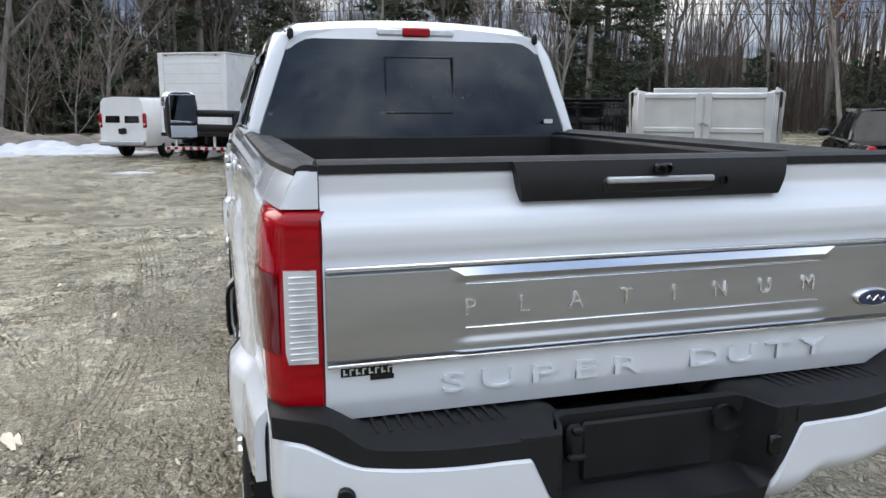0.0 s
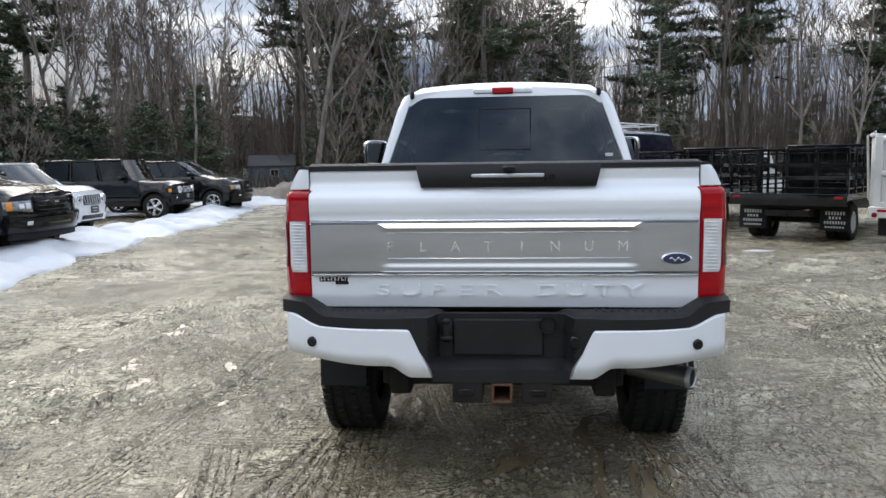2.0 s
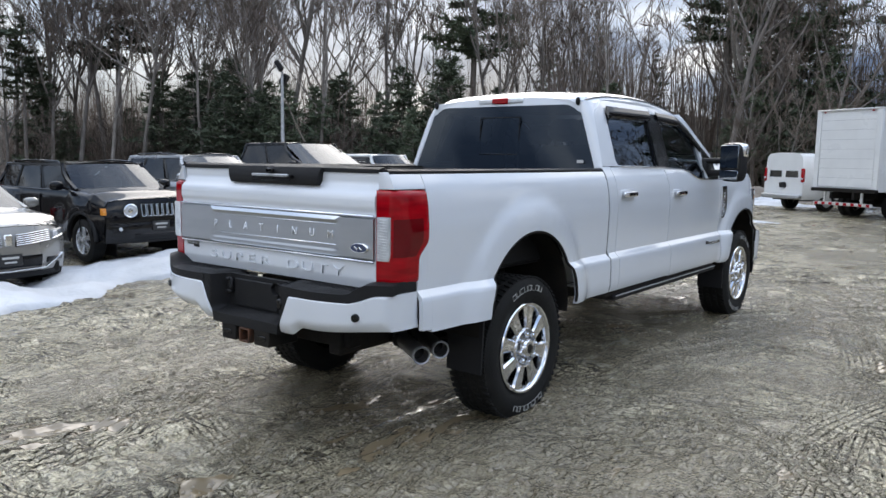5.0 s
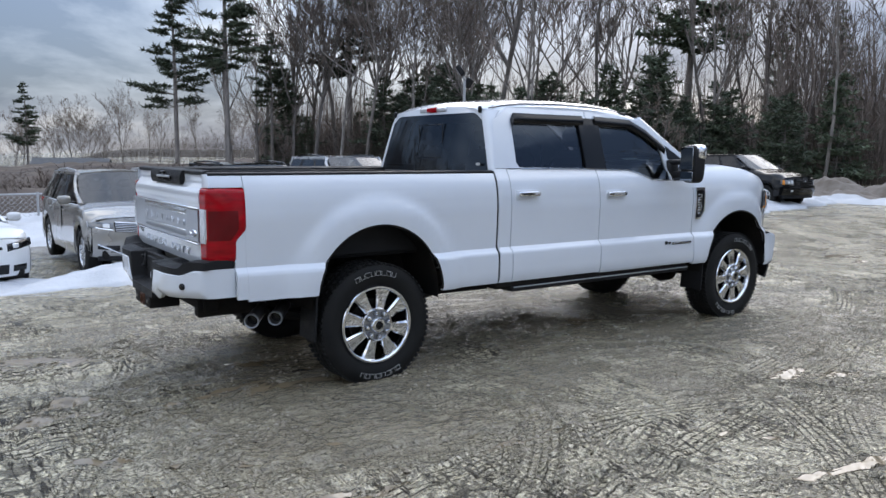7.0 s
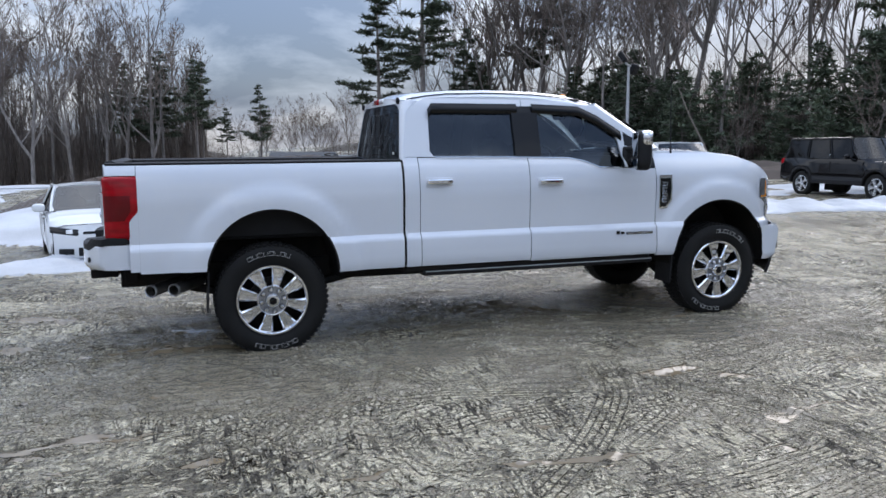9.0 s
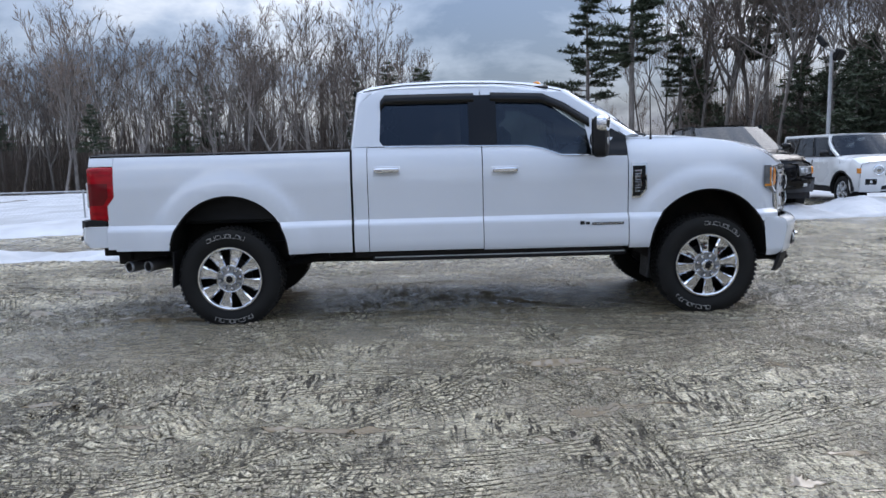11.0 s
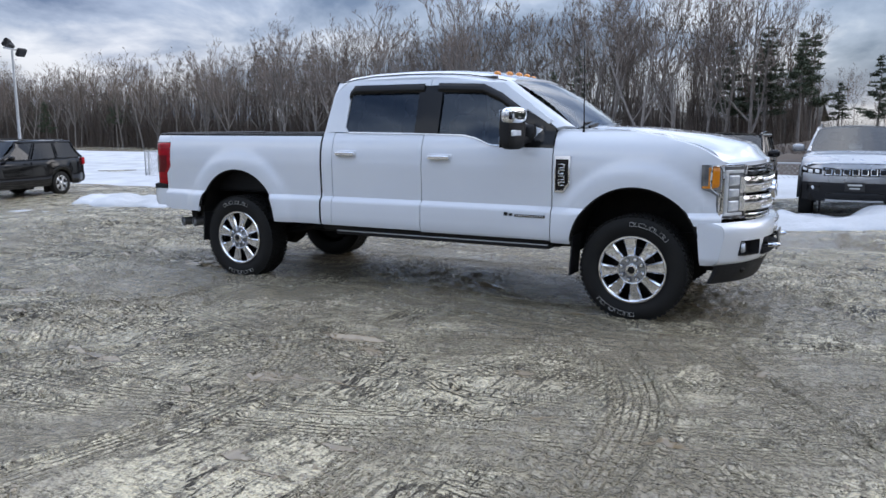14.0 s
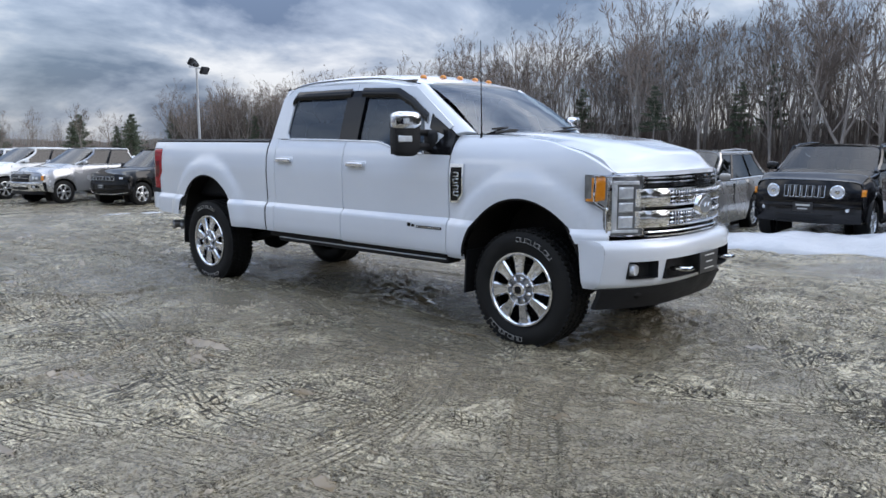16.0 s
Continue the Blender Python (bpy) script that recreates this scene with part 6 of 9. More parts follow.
def car(name, label, m, L, W, H, wb, paint, front="slots", cab=None, bed=False, r=0.36, hood=1.0, belt=1.02, sill=0.30, fo=0.85, square=0.0, rims="five", lower=None, rails=False, category="car"):
    """A parked car. cab: distances back from the nose of windscreen foot, windscreen top, roof end and rear glass foot."""
    T = thing(name, m, label, category)
    hl = L / 2
    ws0, ws1, re1, re0 = cab
    yw = [hl - fo, hl - fo - wb]
    ra = r + 0.075
    tail_top = belt if bed or re0 > L - 0.5 else hood * 1.04

    def top(y):
        d = hl - y
        if d < ws0:
            t = d / ws0
            return hood * (0.865 + 0.05 * square + (0.135 - 0.05 * square) * smooth_step(0, 0.30 + 0.35 * (1 - square), t)) + (belt - hood) * smooth_step(0.6, 1, t)
        if d > re0:
            return tail_top - 0.12 * (0 if bed else smooth_step(L - 0.35, L, d))
        return belt

    def half(y):
        d = min(hl - y, hl + y)
        return W / 2 * (1 - (0.05 if y > 0 else 0.16 - 0.08 * square) * smooth_step(0.55, 0.0, d) ** 1.3)

    def low(y):
        z = sill
        for c in yw:
            if abs(y - c) < ra:
                z = max(z, r + math.sqrt(ra * ra - (y - c) ** 2) * 0.98)
        return z + 0.06 * smooth_step(0.5, 0.0, min(hl - y, hl + y))

    bow, lean = 0.36 - 0.20 * square, 0.08 - 0.03 * square
    za, zb = low(hl), top(hl)

    def nose(x, z):
        """How far ahead the rounded front lies at x and z."""
        k = max(0.0, min(1.0, (z - za) / (zb - za)))
        return hl - bow * (abs(x) / (W / 2)) ** 3.0 - lean * (k ** 3 + (1 - k) ** 3)

    ys = set(np.linspace(-hl, hl, 48).tolist()) | {hl - d for d in (0.01, 0.03, 0.06)}
    for c in yw:
        ys |= {c + ra * 0.9999 * math.cos(a) for a in np.linspace(0, math.pi, 17)}
    ys = sorted(ys)
    rows = []
    for y in ys:
        h, a, b = half(y), low(y), top(y)
        d = b - a
        cr = 0.035 if hl - y < ws0 else 0.0
        one = [(h * 0.965, a), (h * 1.0, a + 0.18 * d), (h * 0.995, a + 0.45 * d), (h * 0.985, a + 0.50 * d), (h * 0.985, a + 0.78 * d), (h * 0.955, a + 0.92 * d), (h * (0.90 + 0.04 * square), b - 0.012), (h * 0.80, b + cr * 0.5), (h * 0.45, b + cr), (0, b + cr * 1.1)]
        swell = 0.028 * sum(math.exp(-((y - c) / (ra * 1.05)) ** 4) for c in yw)
        one = [(x * (1 + swell * smooth_step(b - 0.05, b - 0.25, z)), z) for x, z in one]
        k = smooth_step(0.75, 0.0, hl - y)
        one = [(x, y - k * (hl - nose(x, z)), z) for x, z in one]
        rows.append(one + [(-x, yy, z) for x, yy, z in one[-2::-1]])
    n = len(rows[0])
    g = Geo()
    hn = half(hl) * 0.975
    g.grid(lambda u, v: (hn * (2 * u - 1) * (1 - 0.07 * smooth_step(0.75, 1, v)), nose(hn * (2 * u - 1), za + (zb - za) * v), za + (zb + 0.03 * (1 - (2 * u - 1) ** 2) - za) * v), 20, 10, True)
    fs = [(i * n + j, (i + 1) * n + j, (i + 1) * n + j + 1, i * n + j + 1) for i in range(len(rows) - 1) for j in range(n - 1)]
    fs += [tuple(range(n))[::-1]]
    g.add([p for rw in rows for p in rw], fs)
    body = part("body", g, paint, T, smooth=32)
    part("underbody", Geo().box((0, 0, sill + 0.10), (W * 0.80, L * 0.92, 0.16), 0.03), UNDER, T)
    # dark lower cladding
    if lower:
        for s in (1, -1):
            part("sill_cladding", Geo().box((s * W * 0.488, (yw[0] + yw[1]) / 2, sill + 0.07), (0.04, wb - 2 * ra + 0.05, 0.15), 0.015), lower, T)
            for c in yw:
                pts = [(s * (half(c + (ra + 0.02) * math.cos(a)) * 0.992), c + (ra + 0.02) * math.cos(a), max(sill, r + (ra + 0.02) * math.sin(a))) for a in np.linspace(0, math.pi, 15)]
                part("arch_cladding", Geo().tube(pts, 0.035, 6), lower, T)
    for s in (1, -1):
        for c in yw:
            car_wheel(T, s * (W / 2 - 0.13), c, r, 0.24, rims, s)
            part("wheel_well", Geo().grid(lambda u, v: (s * (W / 2 - 0.03 - 0.3 * v), c + ra * math.cos(math.pi * u), r + ra * math.sin(math.pi * u)), 14, 1).box((s * (W / 2 - 0.36), c, r + 0.1), (0.02, ra * 2, ra * 1.7), 0.01), UNDER, T)
    # cabin
    yb, yt, rt, rb = hl - ws0, hl - ws1, hl - re1, hl - re0
    bw, tw = W / 2 * 0.93, W / 2 * (0.76 + 0.10 * square)
    zt = H - 0.05
    P = {}
    for s in (1, -1):
        P["A0", s], P["A1", s] = Vector((s * bw * 0.96, yb, belt - 0.01)), Vector((s * tw * 0.94, yt, zt))
        P["D0", s], P["D1", s] = Vector((s * bw * 0.96, rb, belt - 0.01)), Vector((s * tw * 0.94, rt, zt - 0.02))

    def roof(u, v):
        k = 2 * u - 1
        y = yt + (rt - yt) * v
        return (tw * (0.95 + 0.05 * math.sin(math.pi * v)) * k, y + 0.06 * (1 - k * k) * (1 - 2 * v), zt - 0.02 * v + (H - zt) * (1 - k * k) + 0.015 * math.sin(math.pi * v))

    part("roof", Geo().slab(roof, (0, 0, -0.035), 14, 14), paint, T, smooth=50)

    def bilinear(a, b, c, d, bow):
        def f(u, v):
            p = a.lerp(b, u).lerp(d.lerp(c, u), v)
            return tuple(p + bow * (4 * u * (1 - u)))
        return f

    part("windscreen", Geo().grid(bilinear(P["A0", -1], P["A0", 1], P["A1", 1], P["A1", -1], Vector((0, 0.10, 0.015))), 12, 6), CARGLASS, T, "windscreen mirroring the sky", smooth=60)
    part("rear_window", Geo().grid(bilinear(P["D0", -1], P["D0", 1], P["D1", 1], P["D1", -1], Vector((0, -0.06, 0.01))), 10, 5), DIMGLASS, T, smooth=60)
    for s in (1, -1):
        def at(y, k):
            """Point on the side of the cabin at y, k from belt to roof."""
            f0 = (yb - y) / (yb - rb)
            a = P["A0", s].lerp(P["D0", s], max(0, min(1, f0)))
            f1 = (yt - y) / (yt - rt)
            b = P["A1", s].lerp(P["D1", s], max(0, min(1, f1)))
            out = 0.05 * math.sin(math.pi * max(0, min(1, f0)))
            a = a + Vector((s * out * 0.8, 0, 0))
            return a.lerp(b + Vector((s * 0.02, 0, 0)), k)
        mids = [0.36, 0.70] if not bed else [0.50]
        if L > 4.3 and not bed:
            mids = [0.33, 0.66]
        stops = [0.0] + mids + [1.0]
        for i in range(len(stops) - 1):
            def win(u, v, i=i):
                k = 0.03 + 0.90 * v
                y0 = yb + (yt - yb) * k
                y1 = rb + (rt - rb) * k
                f = stops[i] + 0.025 + (stops[i + 1] - stops[i] - 0.05) * u
                y = y0 + (y1 - y0) * f
                return tuple(at(y, k) + Vector((s * 0.004, 0, 0)))
            part("side_window", Geo().grid(win, 8, 4), DIMGLASS, T, smooth=60)
        for f in stops:
            pts = []
            for k in (0, 0.35, 0.7, 1.0):
                y0, y1 = yb + (yt - yb) * k, rb + (rt - rb) * k
                pts.append(at(y0 + (y1 - y0) * f, k) + Vector((-s * 0.012, 0, 0)))
            part("pillar", Geo().tube(pts, 0.045 if f in (0, 1) else 0.035, 6), paint if f in (0, 1) else GLOSSB, T)
        part("cant_rail", Geo().tube([at(yt + (rt - yt) * k / 8, 1.0) for k in range(9)], 0.04, 6), paint, T)
        part("belt_trim", Geo().tube([at(yb + (rb - yb) * k / 8, 0.0) + Vector((s * 0.012, 0, 0)) for k in range(9)], 0.012, 5), CHROME if front in ("wing", "ram_light") else GLOSSB, T)
        if rails:
            part("roof_rail", Geo().tube([(s * tw * 0.93, yt - 0.10, H - 0.06), (s * tw * 0.93, yt - 0.22, H + 0.0), (s * tw * 0.94, (yt + rt) / 2, H + 0.02), (s * tw * 0.93, rt + 0.25, H - 0.01), (s * tw * 0.92, rt + 0.1, H - 0.07)], 0.017, 6), BLACKP if paint != BRONZE else STEEL, T)
        mc = Vector((s * (W / 2 + 0.09), yb - 0.28, belt + 0.07))
        mr = part("side_mirror", rounded_shell(mc, (0.22, 0.12, 0.15), n=10), paint if front != "slots" else BLACKP, T)
        part("mirror_arm", Geo().tube([mc - Vector((s * 0.20, 0, 0.06)), mc - Vector((s * 0.05, 0, 0.03))], 0.02, 5), BLACKP, mr)
        for f in stops[1:-1] if bed else stops[1:]:
            y = yb + (rb - yb) * f + 0.12
            z = belt - 0.13
            part("door_handle", Geo().tube([(s * half(y) * 0.985, y, z), (s * (half(y) * 0.985 + 0.03), y + 0.02, z), (s * (half(y) * 0.985 + 0.03), y + 0.17, z), (s * half(y) * 0.985, y + 0.19, z)], 0.013, 5), paint, T)
        for f in stops:
            y = yb + (rb - yb) * f - (0.02 if f else -0.25)
            part("door_seam", Geo().box((s * half(y) * 0.982, y, (sill + belt) / 2 + 0.05), (0.03, 0.008, belt - sill - 0.28), 0.002), GLOSSB, T)
    part("dashboard", Geo().box((0, yb - 0.35, belt - 0.06), (W * 0.80, 0.5, 0.16), 0.05), SEAT, T)
    for x in (-0.38, 0.38):
        for y in (yb - 1.15, yb - 2.0) if re0 - ws0 > 2.2 else (yb - 1.15,):
            part("seat", Geo().box((x, y, belt - 0.12), (0.5, 0.18, 0.62), 0.06).box((x, y, belt + 0.27), (0.26, 0.11, 0.16), 0.05), SEAT, T)
    car_front(T, front, L, W, hood, sill, nose, top, paint, r)
    part("cowl", Geo().slab(lambda u, v: (bw * 0.92 * (2 * u - 1), yb - 0.02 + 0.09 * v + 0.10 * (1 - (2 * u - 1) ** 2), belt + 0.022 - 0.012 * v), (0, 0, -0.03), 12, 2), PLASTIC, T)
    # tail
    for s in (1, -1):
        part("tail_lamp", Geo().box((s * W * 0.41, -hl + 0.05, belt - 0.15), (0.14, 0.16, 0.26), 0.03), RED, T)
    part("rear_bumper", Geo().box((0, -hl + 0.02, sill + 0.22), (W * 0.86, 0.14, 0.22), 0.05), lower or paint, T)
    return T


def car_front(T, front, L, W, hood, sill, nose, top, paint, r):
    hl = L / 2
    tz = top(hl)
    hw = W / 2

    def patch(name, x0, x1, z0, z1, out, mat, parent=T, label="", depth=0.05, slope0=0.0, slope1=0.0, taper=0.0):
        """A plate that follows the rounded front between x0 and x1; slopes lift its lower and upper edges along x."""
        def f(u, v):
            x = x0 + (x1 - x0) * u
            lo, hi = z0 + slope0 * u, z1 + slope1 * u
            z = lo + (hi - lo) * v
            x = x * (1 - taper * (1 - v))
            e = min(u, 1 - u, v, 1 - v)
            return (x, nose(x, z) + out - 0.012 * smooth_step(0.10, 0.0, e), z)
        return part(name, Geo().slab(f, (0, -depth, 0), 10, 6, flip=x1 > x0), mat, parent, label, smooth=35)

    def line(name, pts, rad, mat, parent):
        return part(name, Geo().tube([(x, nose(x, z) + o, z) for x, z, o in pts], rad, 5), mat, parent)

    def plate(z):
        y = nose(0, z)
        p = part("front_plate", Geo().box((0, y + 0.035, z), (0.31, 0.014, 0.155), 0.004), PLATE, T, "dark dealer plate")
        part("plate_print", Geo().box((0, y + 0.044, z + 0.03), (0.22, 0.002, 0.03), 0.001), INK, p)
        part("plate_print", Geo().box((0, y + 0.044, z - 0.03), (0.16, 0.002, 0.022), 0.001), INK, p)

    if front in ("slots", "compass"):
        slots = front == "slots"
        z, hgt, gw = tz - (0.15 if slots else 0.11), 0.19 if slots else 0.10, 0.66 if slots else 0.98
        gr = patch("grille", -gw / 2 - 0.03, gw / 2 + 0.03, z - hgt / 2 - 0.025, z + hgt / 2 + 0.025, 0.012, BLACKP, label="seven-slot grille")
        for k in range(7):
            x, ww = (k - 3) * gw / 7, gw / 7 * 0.70
            hole = [(x - ww / 2, z - hgt / 2), (x + ww / 2, z - hgt / 2), (x + ww / 2, z + hgt / 2), (x - ww / 2, z + hgt / 2), (x - ww / 2, z - hgt / 2)]
            line("grille_slot", [(p, q, 0.018) for p, q in hole], 0.009, CHROME, gr)
        for s in (1, -1):
            if slots:
                x = s * (gw / 2 + 0.17)
                y = nose(x, z) + 0.022
                hp = part("headlamp", Geo().lathe([(0.001, 0.012), (0.06, 0.010), (0.095, 0.0), (0.10, -0.08)], 26, pose(x, y, z, 0, 0, 90 - s * 10)), LENS, T, "round headlamp")
                part("lamp_ring", Geo().lathe([(0.090, 0.012), (0.100, 0.018), (0.112, 0.010), (0.115, -0.06)], 26, pose(x, y, z, 0, 0, 90 - s * 10)), CHROME, hp)
                part("lamp_eye", Geo().lathe([(0.001, 0.02), (0.035, 0.018), (0.042, 0.006)], 16, pose(x, y, z, 0, 0, 90 - s * 10)), CHROME, hp)
                patch("side_marker", s * hw * 0.91, s * hw * 0.972, z - 0.07, z + 0.04, 0.012, AMBER)
            else:
                patch("headlamp", s * 0.53, s * hw * 0.955, z - 0.055, z + 0.05, 0.012, GLOSSB, label="slim headlamp", slope0=0.03, slope1=0.02)
                for k in range(2):
                    patch("lamp_unit", s * (0.57 + 0.11 * k), s * (0.65 + 0.11 * k), z - 0.035, z + 0.035, 0.018, LENS, depth=0.02, slope0=0.008, slope1=0.006)
                patch("running_lamp", s * 0.78, s * hw * 0.94, z + 0.0, z + 0.05, 0.018, LENS, depth=0.02, slope0=0.015, slope1=0.01)
        lowc = paint if slots and paint in (WHITE, GREYP) else PLASTIC
        patch("bumper", -hw * 0.93, hw * 0.93, sill + 0.04, sill + 0.36, 0.030, lowc, label="dark moulded bumper")
        patch("air_intake", -hw * 0.52, hw * 0.52, sill + 0.09, sill + 0.19, 0.037, GLOSSB)
        patch("skid_trim", -hw * 0.50, hw * 0.50, sill + 0.03, sill + 0.065, 0.040, STEEL if not slots else PLASTIC)
        for s in (1, -1):
            patch("fog_recess", s * hw * 0.60, s * hw * 0.84, sill + 0.20, sill + 0.33, 0.037, GLOSSB)
            x = s * hw * 0.72
            part("fog_lamp", Geo().lathe([(0.001, 0.01), (0.036, 0.0), (0.042, -0.03)], 16, pose(x, nose(x, sill + 0.27) + 0.035, sill + 0.27, 0, 0, 90 - s * 12)), LENS, T)
        plate(sill + 0.30)
    elif front in ("ram", "ram_light"):
        bar = CHROME if front == "ram_light" else BLACKP
        z1, z0 = tz - 0.03, tz - 0.40
        gr = patch("grille", -0.56, 0.56, z0, z1, 0.018, GLOSSB, label="large dark mesh grille", taper=0.10)
        line("grille_frame", [(-0.50, z0, 0.03), (-0.56, z1, 0.03), (0.56, z1, 0.03), (0.50, z0, 0.03), (-0.50, z0, 0.03)], 0.018, bar, gr)
        for k in range(1, 5):
            zz = z0 + (z1 - z0) * k / 5
            line("grille_bar", [(-0.5, zz, 0.02), (-0.25, zz, 0.024), (0.0, zz, 0.026), (0.25, zz, 0.024), (0.5, zz, 0.02)], 0.008, bar if k % 2 else GREYP, gr)
        part("badge", Geo().box((0, nose(0, z1) + 0.03, (z0 + z1) / 2 + 0.05), (0.13, 0.03, 0.14), 0.03), STEEL, gr)
        for s in (1, -1):
            hp = patch("headlamp", s * 0.60, s * hw * 0.975, z0 + 0.12, z1 - 0.05, 0.014, SMOKED, label="large clear headlamp", slope0=0.06, slope1=-0.01)
            patch("indicator_lens", s * hw * 0.90, s * hw * 0.965, z0 + 0.16, z1 - 0.06, 0.020, AMBER, hp, depth=0.02)
            patch("lamp_unit", s * 0.63, s * 0.72, z0 + 0.17, z1 - 0.08, 0.020, LENS, hp, depth=0.02)
            patch("lamp_unit", s * 0.74, s * 0.82, z0 + 0.18, z1 - 0.09, 0.020, LENS, hp, depth=0.02)
            patch("fog_recess", s * hw * 0.62, s * hw * 0.86, sill + 0.16, sill + 0.26, 0.075, GLOSSB)
            patch("fog_lamp", s * hw * 0.66, s * hw * 0.76, sill + 0.175, sill + 0.245, 0.082, LENS, depth=0.02)
        patch("bumper", -hw * 0.98, hw * 0.98, sill + 0.06, sill + 0.36, 0.070, CHROME if front == "ram_light" else paint, depth=0.12, label="deep front bumper")
        patch("air_intake", -hw * 0.50, hw * 0.50, sill + 0.10, sill + 0.20, 0.078, GLOSSB)
        patch("air_dam", -hw * 0.90, hw * 0.90, sill - 0.06, sill + 0.07, 0.03, PLASTIC, depth=0.08)
        plate(sill + 0.27)
    elif front == "long":
        z = tz - 0.11
        gr = patch("grille", -0.60, 0.60, z - 0.09, z + 0.07, 0.014, BLACKP, label="wide seven-slot grille")
        for k in range(7):
            x, ww = (k - 3) * 0.165, 0.118
            line("grille_slot", [(x - ww / 2, z - 0.065, 0.022), (x + ww / 2, z - 0.065, 0.022), (x + ww / 2, z + 0.05, 0.022), (x - ww / 2, z + 0.05, 0.022), (x - ww / 2, z - 0.065, 0.022)], 0.008, STEEL, gr)
        for s in (1, -1):
            patch("headlamp", s * 0.63, s * hw * 0.965, z - 0.055, z + 0.055, 0.014, GLOSSB, label="slim dark headlamp", slope0=0.02)
            patch("lamp_unit", s * 0.70, s * 0.82, z - 0.03, z + 0.04, 0.020, LENS, depth=0.02)
            patch("fog_recess", s * hw * 0.56, s * hw * 0.88, sill + 0.22, sill + 0.30, 0.030, GLOSSB)
        patch("bumper", -hw * 0.95, hw * 0.95, sill + 0.10, sill + 0.46, 0.022, paint)
        patch("air_intake", -hw * 0.66, hw * 0.66, sill + 0.14, sill + 0.26, 0.032, GLOSSB)
        line("chrome_strip", [(-hw * 0.93, sill + 0.13, 0.03), (-hw * 0.5, sill + 0.08, 0.04), (0, sill + 0.075, 0.04), (hw * 0.5, sill + 0.08, 0.04), (hw * 0.93, sill + 0.13, 0.03)], 0.018, CHROME, T)
        plate(sill + 0.33)
    elif front == "wing":
        z = tz - 0.13
        for s in (1, -1):
            gr = patch("grille", s * 0.075, s * 0.60, z - 0.11, z + 0.055, 0.012, GLOSSB, label="split-wing grille half with chrome bars", slope0=0.05, slope1=0.03)
            for k in range(6):
                zz = z - 0.085 + k * 0.027
                line("grille_bar", [(s * 0.095, zz, 0.02), (s * 0.32, zz + 0.018, 0.024), (s * 0.585, zz + 0.042, 0.02)], 0.0075, CHROME, gr)
            hp = patch("headlamp", s * 0.61, s * hw * 0.975, z - 0.040, z + 0.080, 0.012, SMOKED, label="swept headlamp", slope0=0.05, slope1=0.02)
            patch("lamp_unit", s * 0.66, s * 0.76, z - 0.015, z + 0.070, 0.019, LENS, hp, depth=0.02, slope0=0.015)
            line("lamp_strip", [(s * 0.62, z - 0.035, 0.02), (s * 0.78, z - 0.012, 0.02), (s * hw * 0.88, z + 0.006, 0.014)], 0.008, CHROME, hp)
            patch("lower_grille", s * hw * 0.55, s * hw * 0.86, sill + 0.17, sill + 0.25, 0.016, GLOSSB, slope0=0.02)
        patch("lower_grille", -0.46, 0.46, sill + 0.14, sill + 0.30, 0.016, GLOSSB, label="dark lower grille")
        part("badge", Geo().box((0, nose(0, z) + 0.015, z - 0.015), (0.11, 0.03, 0.16), 0.02), CHROME, T)
        line("chrome_strip", [(-hw * 0.86, sill + 0.27, 0.012), (-hw * 0.70, sill + 0.20, 0.02), (-hw * 0.52, sill + 0.115, 0.035), (0, sill + 0.105, 0.035), (hw * 0.52, sill + 0.115, 0.035), (hw * 0.70, sill + 0.20, 0.02), (hw * 0.86, sill + 0.27, 0.012)], 0.014, CHROME, T)
        patch("lip", -hw * 0.85, hw * 0.85, sill + 0.0, sill + 0.075, 0.02, PLASTIC)
        plate(sill + 0.26)
    elif front == "slim":
        z = tz - 0.11
        patch("grille", -0.42, 0.42, z - 0.03, z + 0.025, 0.012, GLOSSB, label="slim dark grille")
        patch("lower_grille", -0.48, 0.48, sill + 0.10, sill + 0.25, 0.014, GLOSSB)
        for s in (1, -1):
            patch("headlamp", s * 0.46, s * hw * 0.975, z - 0.06, z + 0.055, 0.012, GREYP, label="smoked headlamp", slope0=0.06, slope1=0.05)
            patch("lamp_eye", s * 0.55, s * 0.66, z - 0.02, z + 0.06, 0.019, LENS, depth=0.02)
            patch("fog_recess", s * hw * 0.60, s * hw * 0.85, sill + 0.13, sill + 0.23, 0.014, GLOSSB)
        plate(sill + 0.32)


def on_lot(x, y, turn):
    """Stands at x, y on the ground; turn: degrees the nose is turned from +y."""
    return pose(x, y, land(x, y), 0, 0, turn)


PICKUP = dict(L=5.80, W=2.02, H=1.88, wb=3.57, hood=1.21, belt=1.31, sill=0.40, fo=0.98, r=0.40, bed=True, cab=(1.50, 2.38, 3.74, 3.96), square=0.35, category="pickup truck")
car("pickup_truck", "black crew-cab pickup truck parked behind a snow bank", on_lot(-7.85 - 2.9, 8.55, -90), paint=BLACKP, front="ram", rims="five", **PICKUP)
car("suv", "silver compact suv with seven-slot grille", on_lot(-8.2 - 2.2, 5.72, -90), 4.40, 1.82, 1.65, 2.64, SILVER, "compass", (1.15, 1.95, 3.75, 4.25), hood=1.11, belt=1.16, sill=0.30, r=0.355, lower=PLASTIC, rims="ten", rails=True)
car("suv", "black boxy compact suv with round bright-ringed headlamps", on_lot(-8.15 - 2.1, 3.30, -90), 4.23, 1.81, 1.61, 2.57, GREYP, "slots", (1.15, 1.72, 3.80, 4.12), hood=1.12, belt=1.15, sill=0.30, r=0.355, square=0.7, lower=PLASTIC, rails=True)
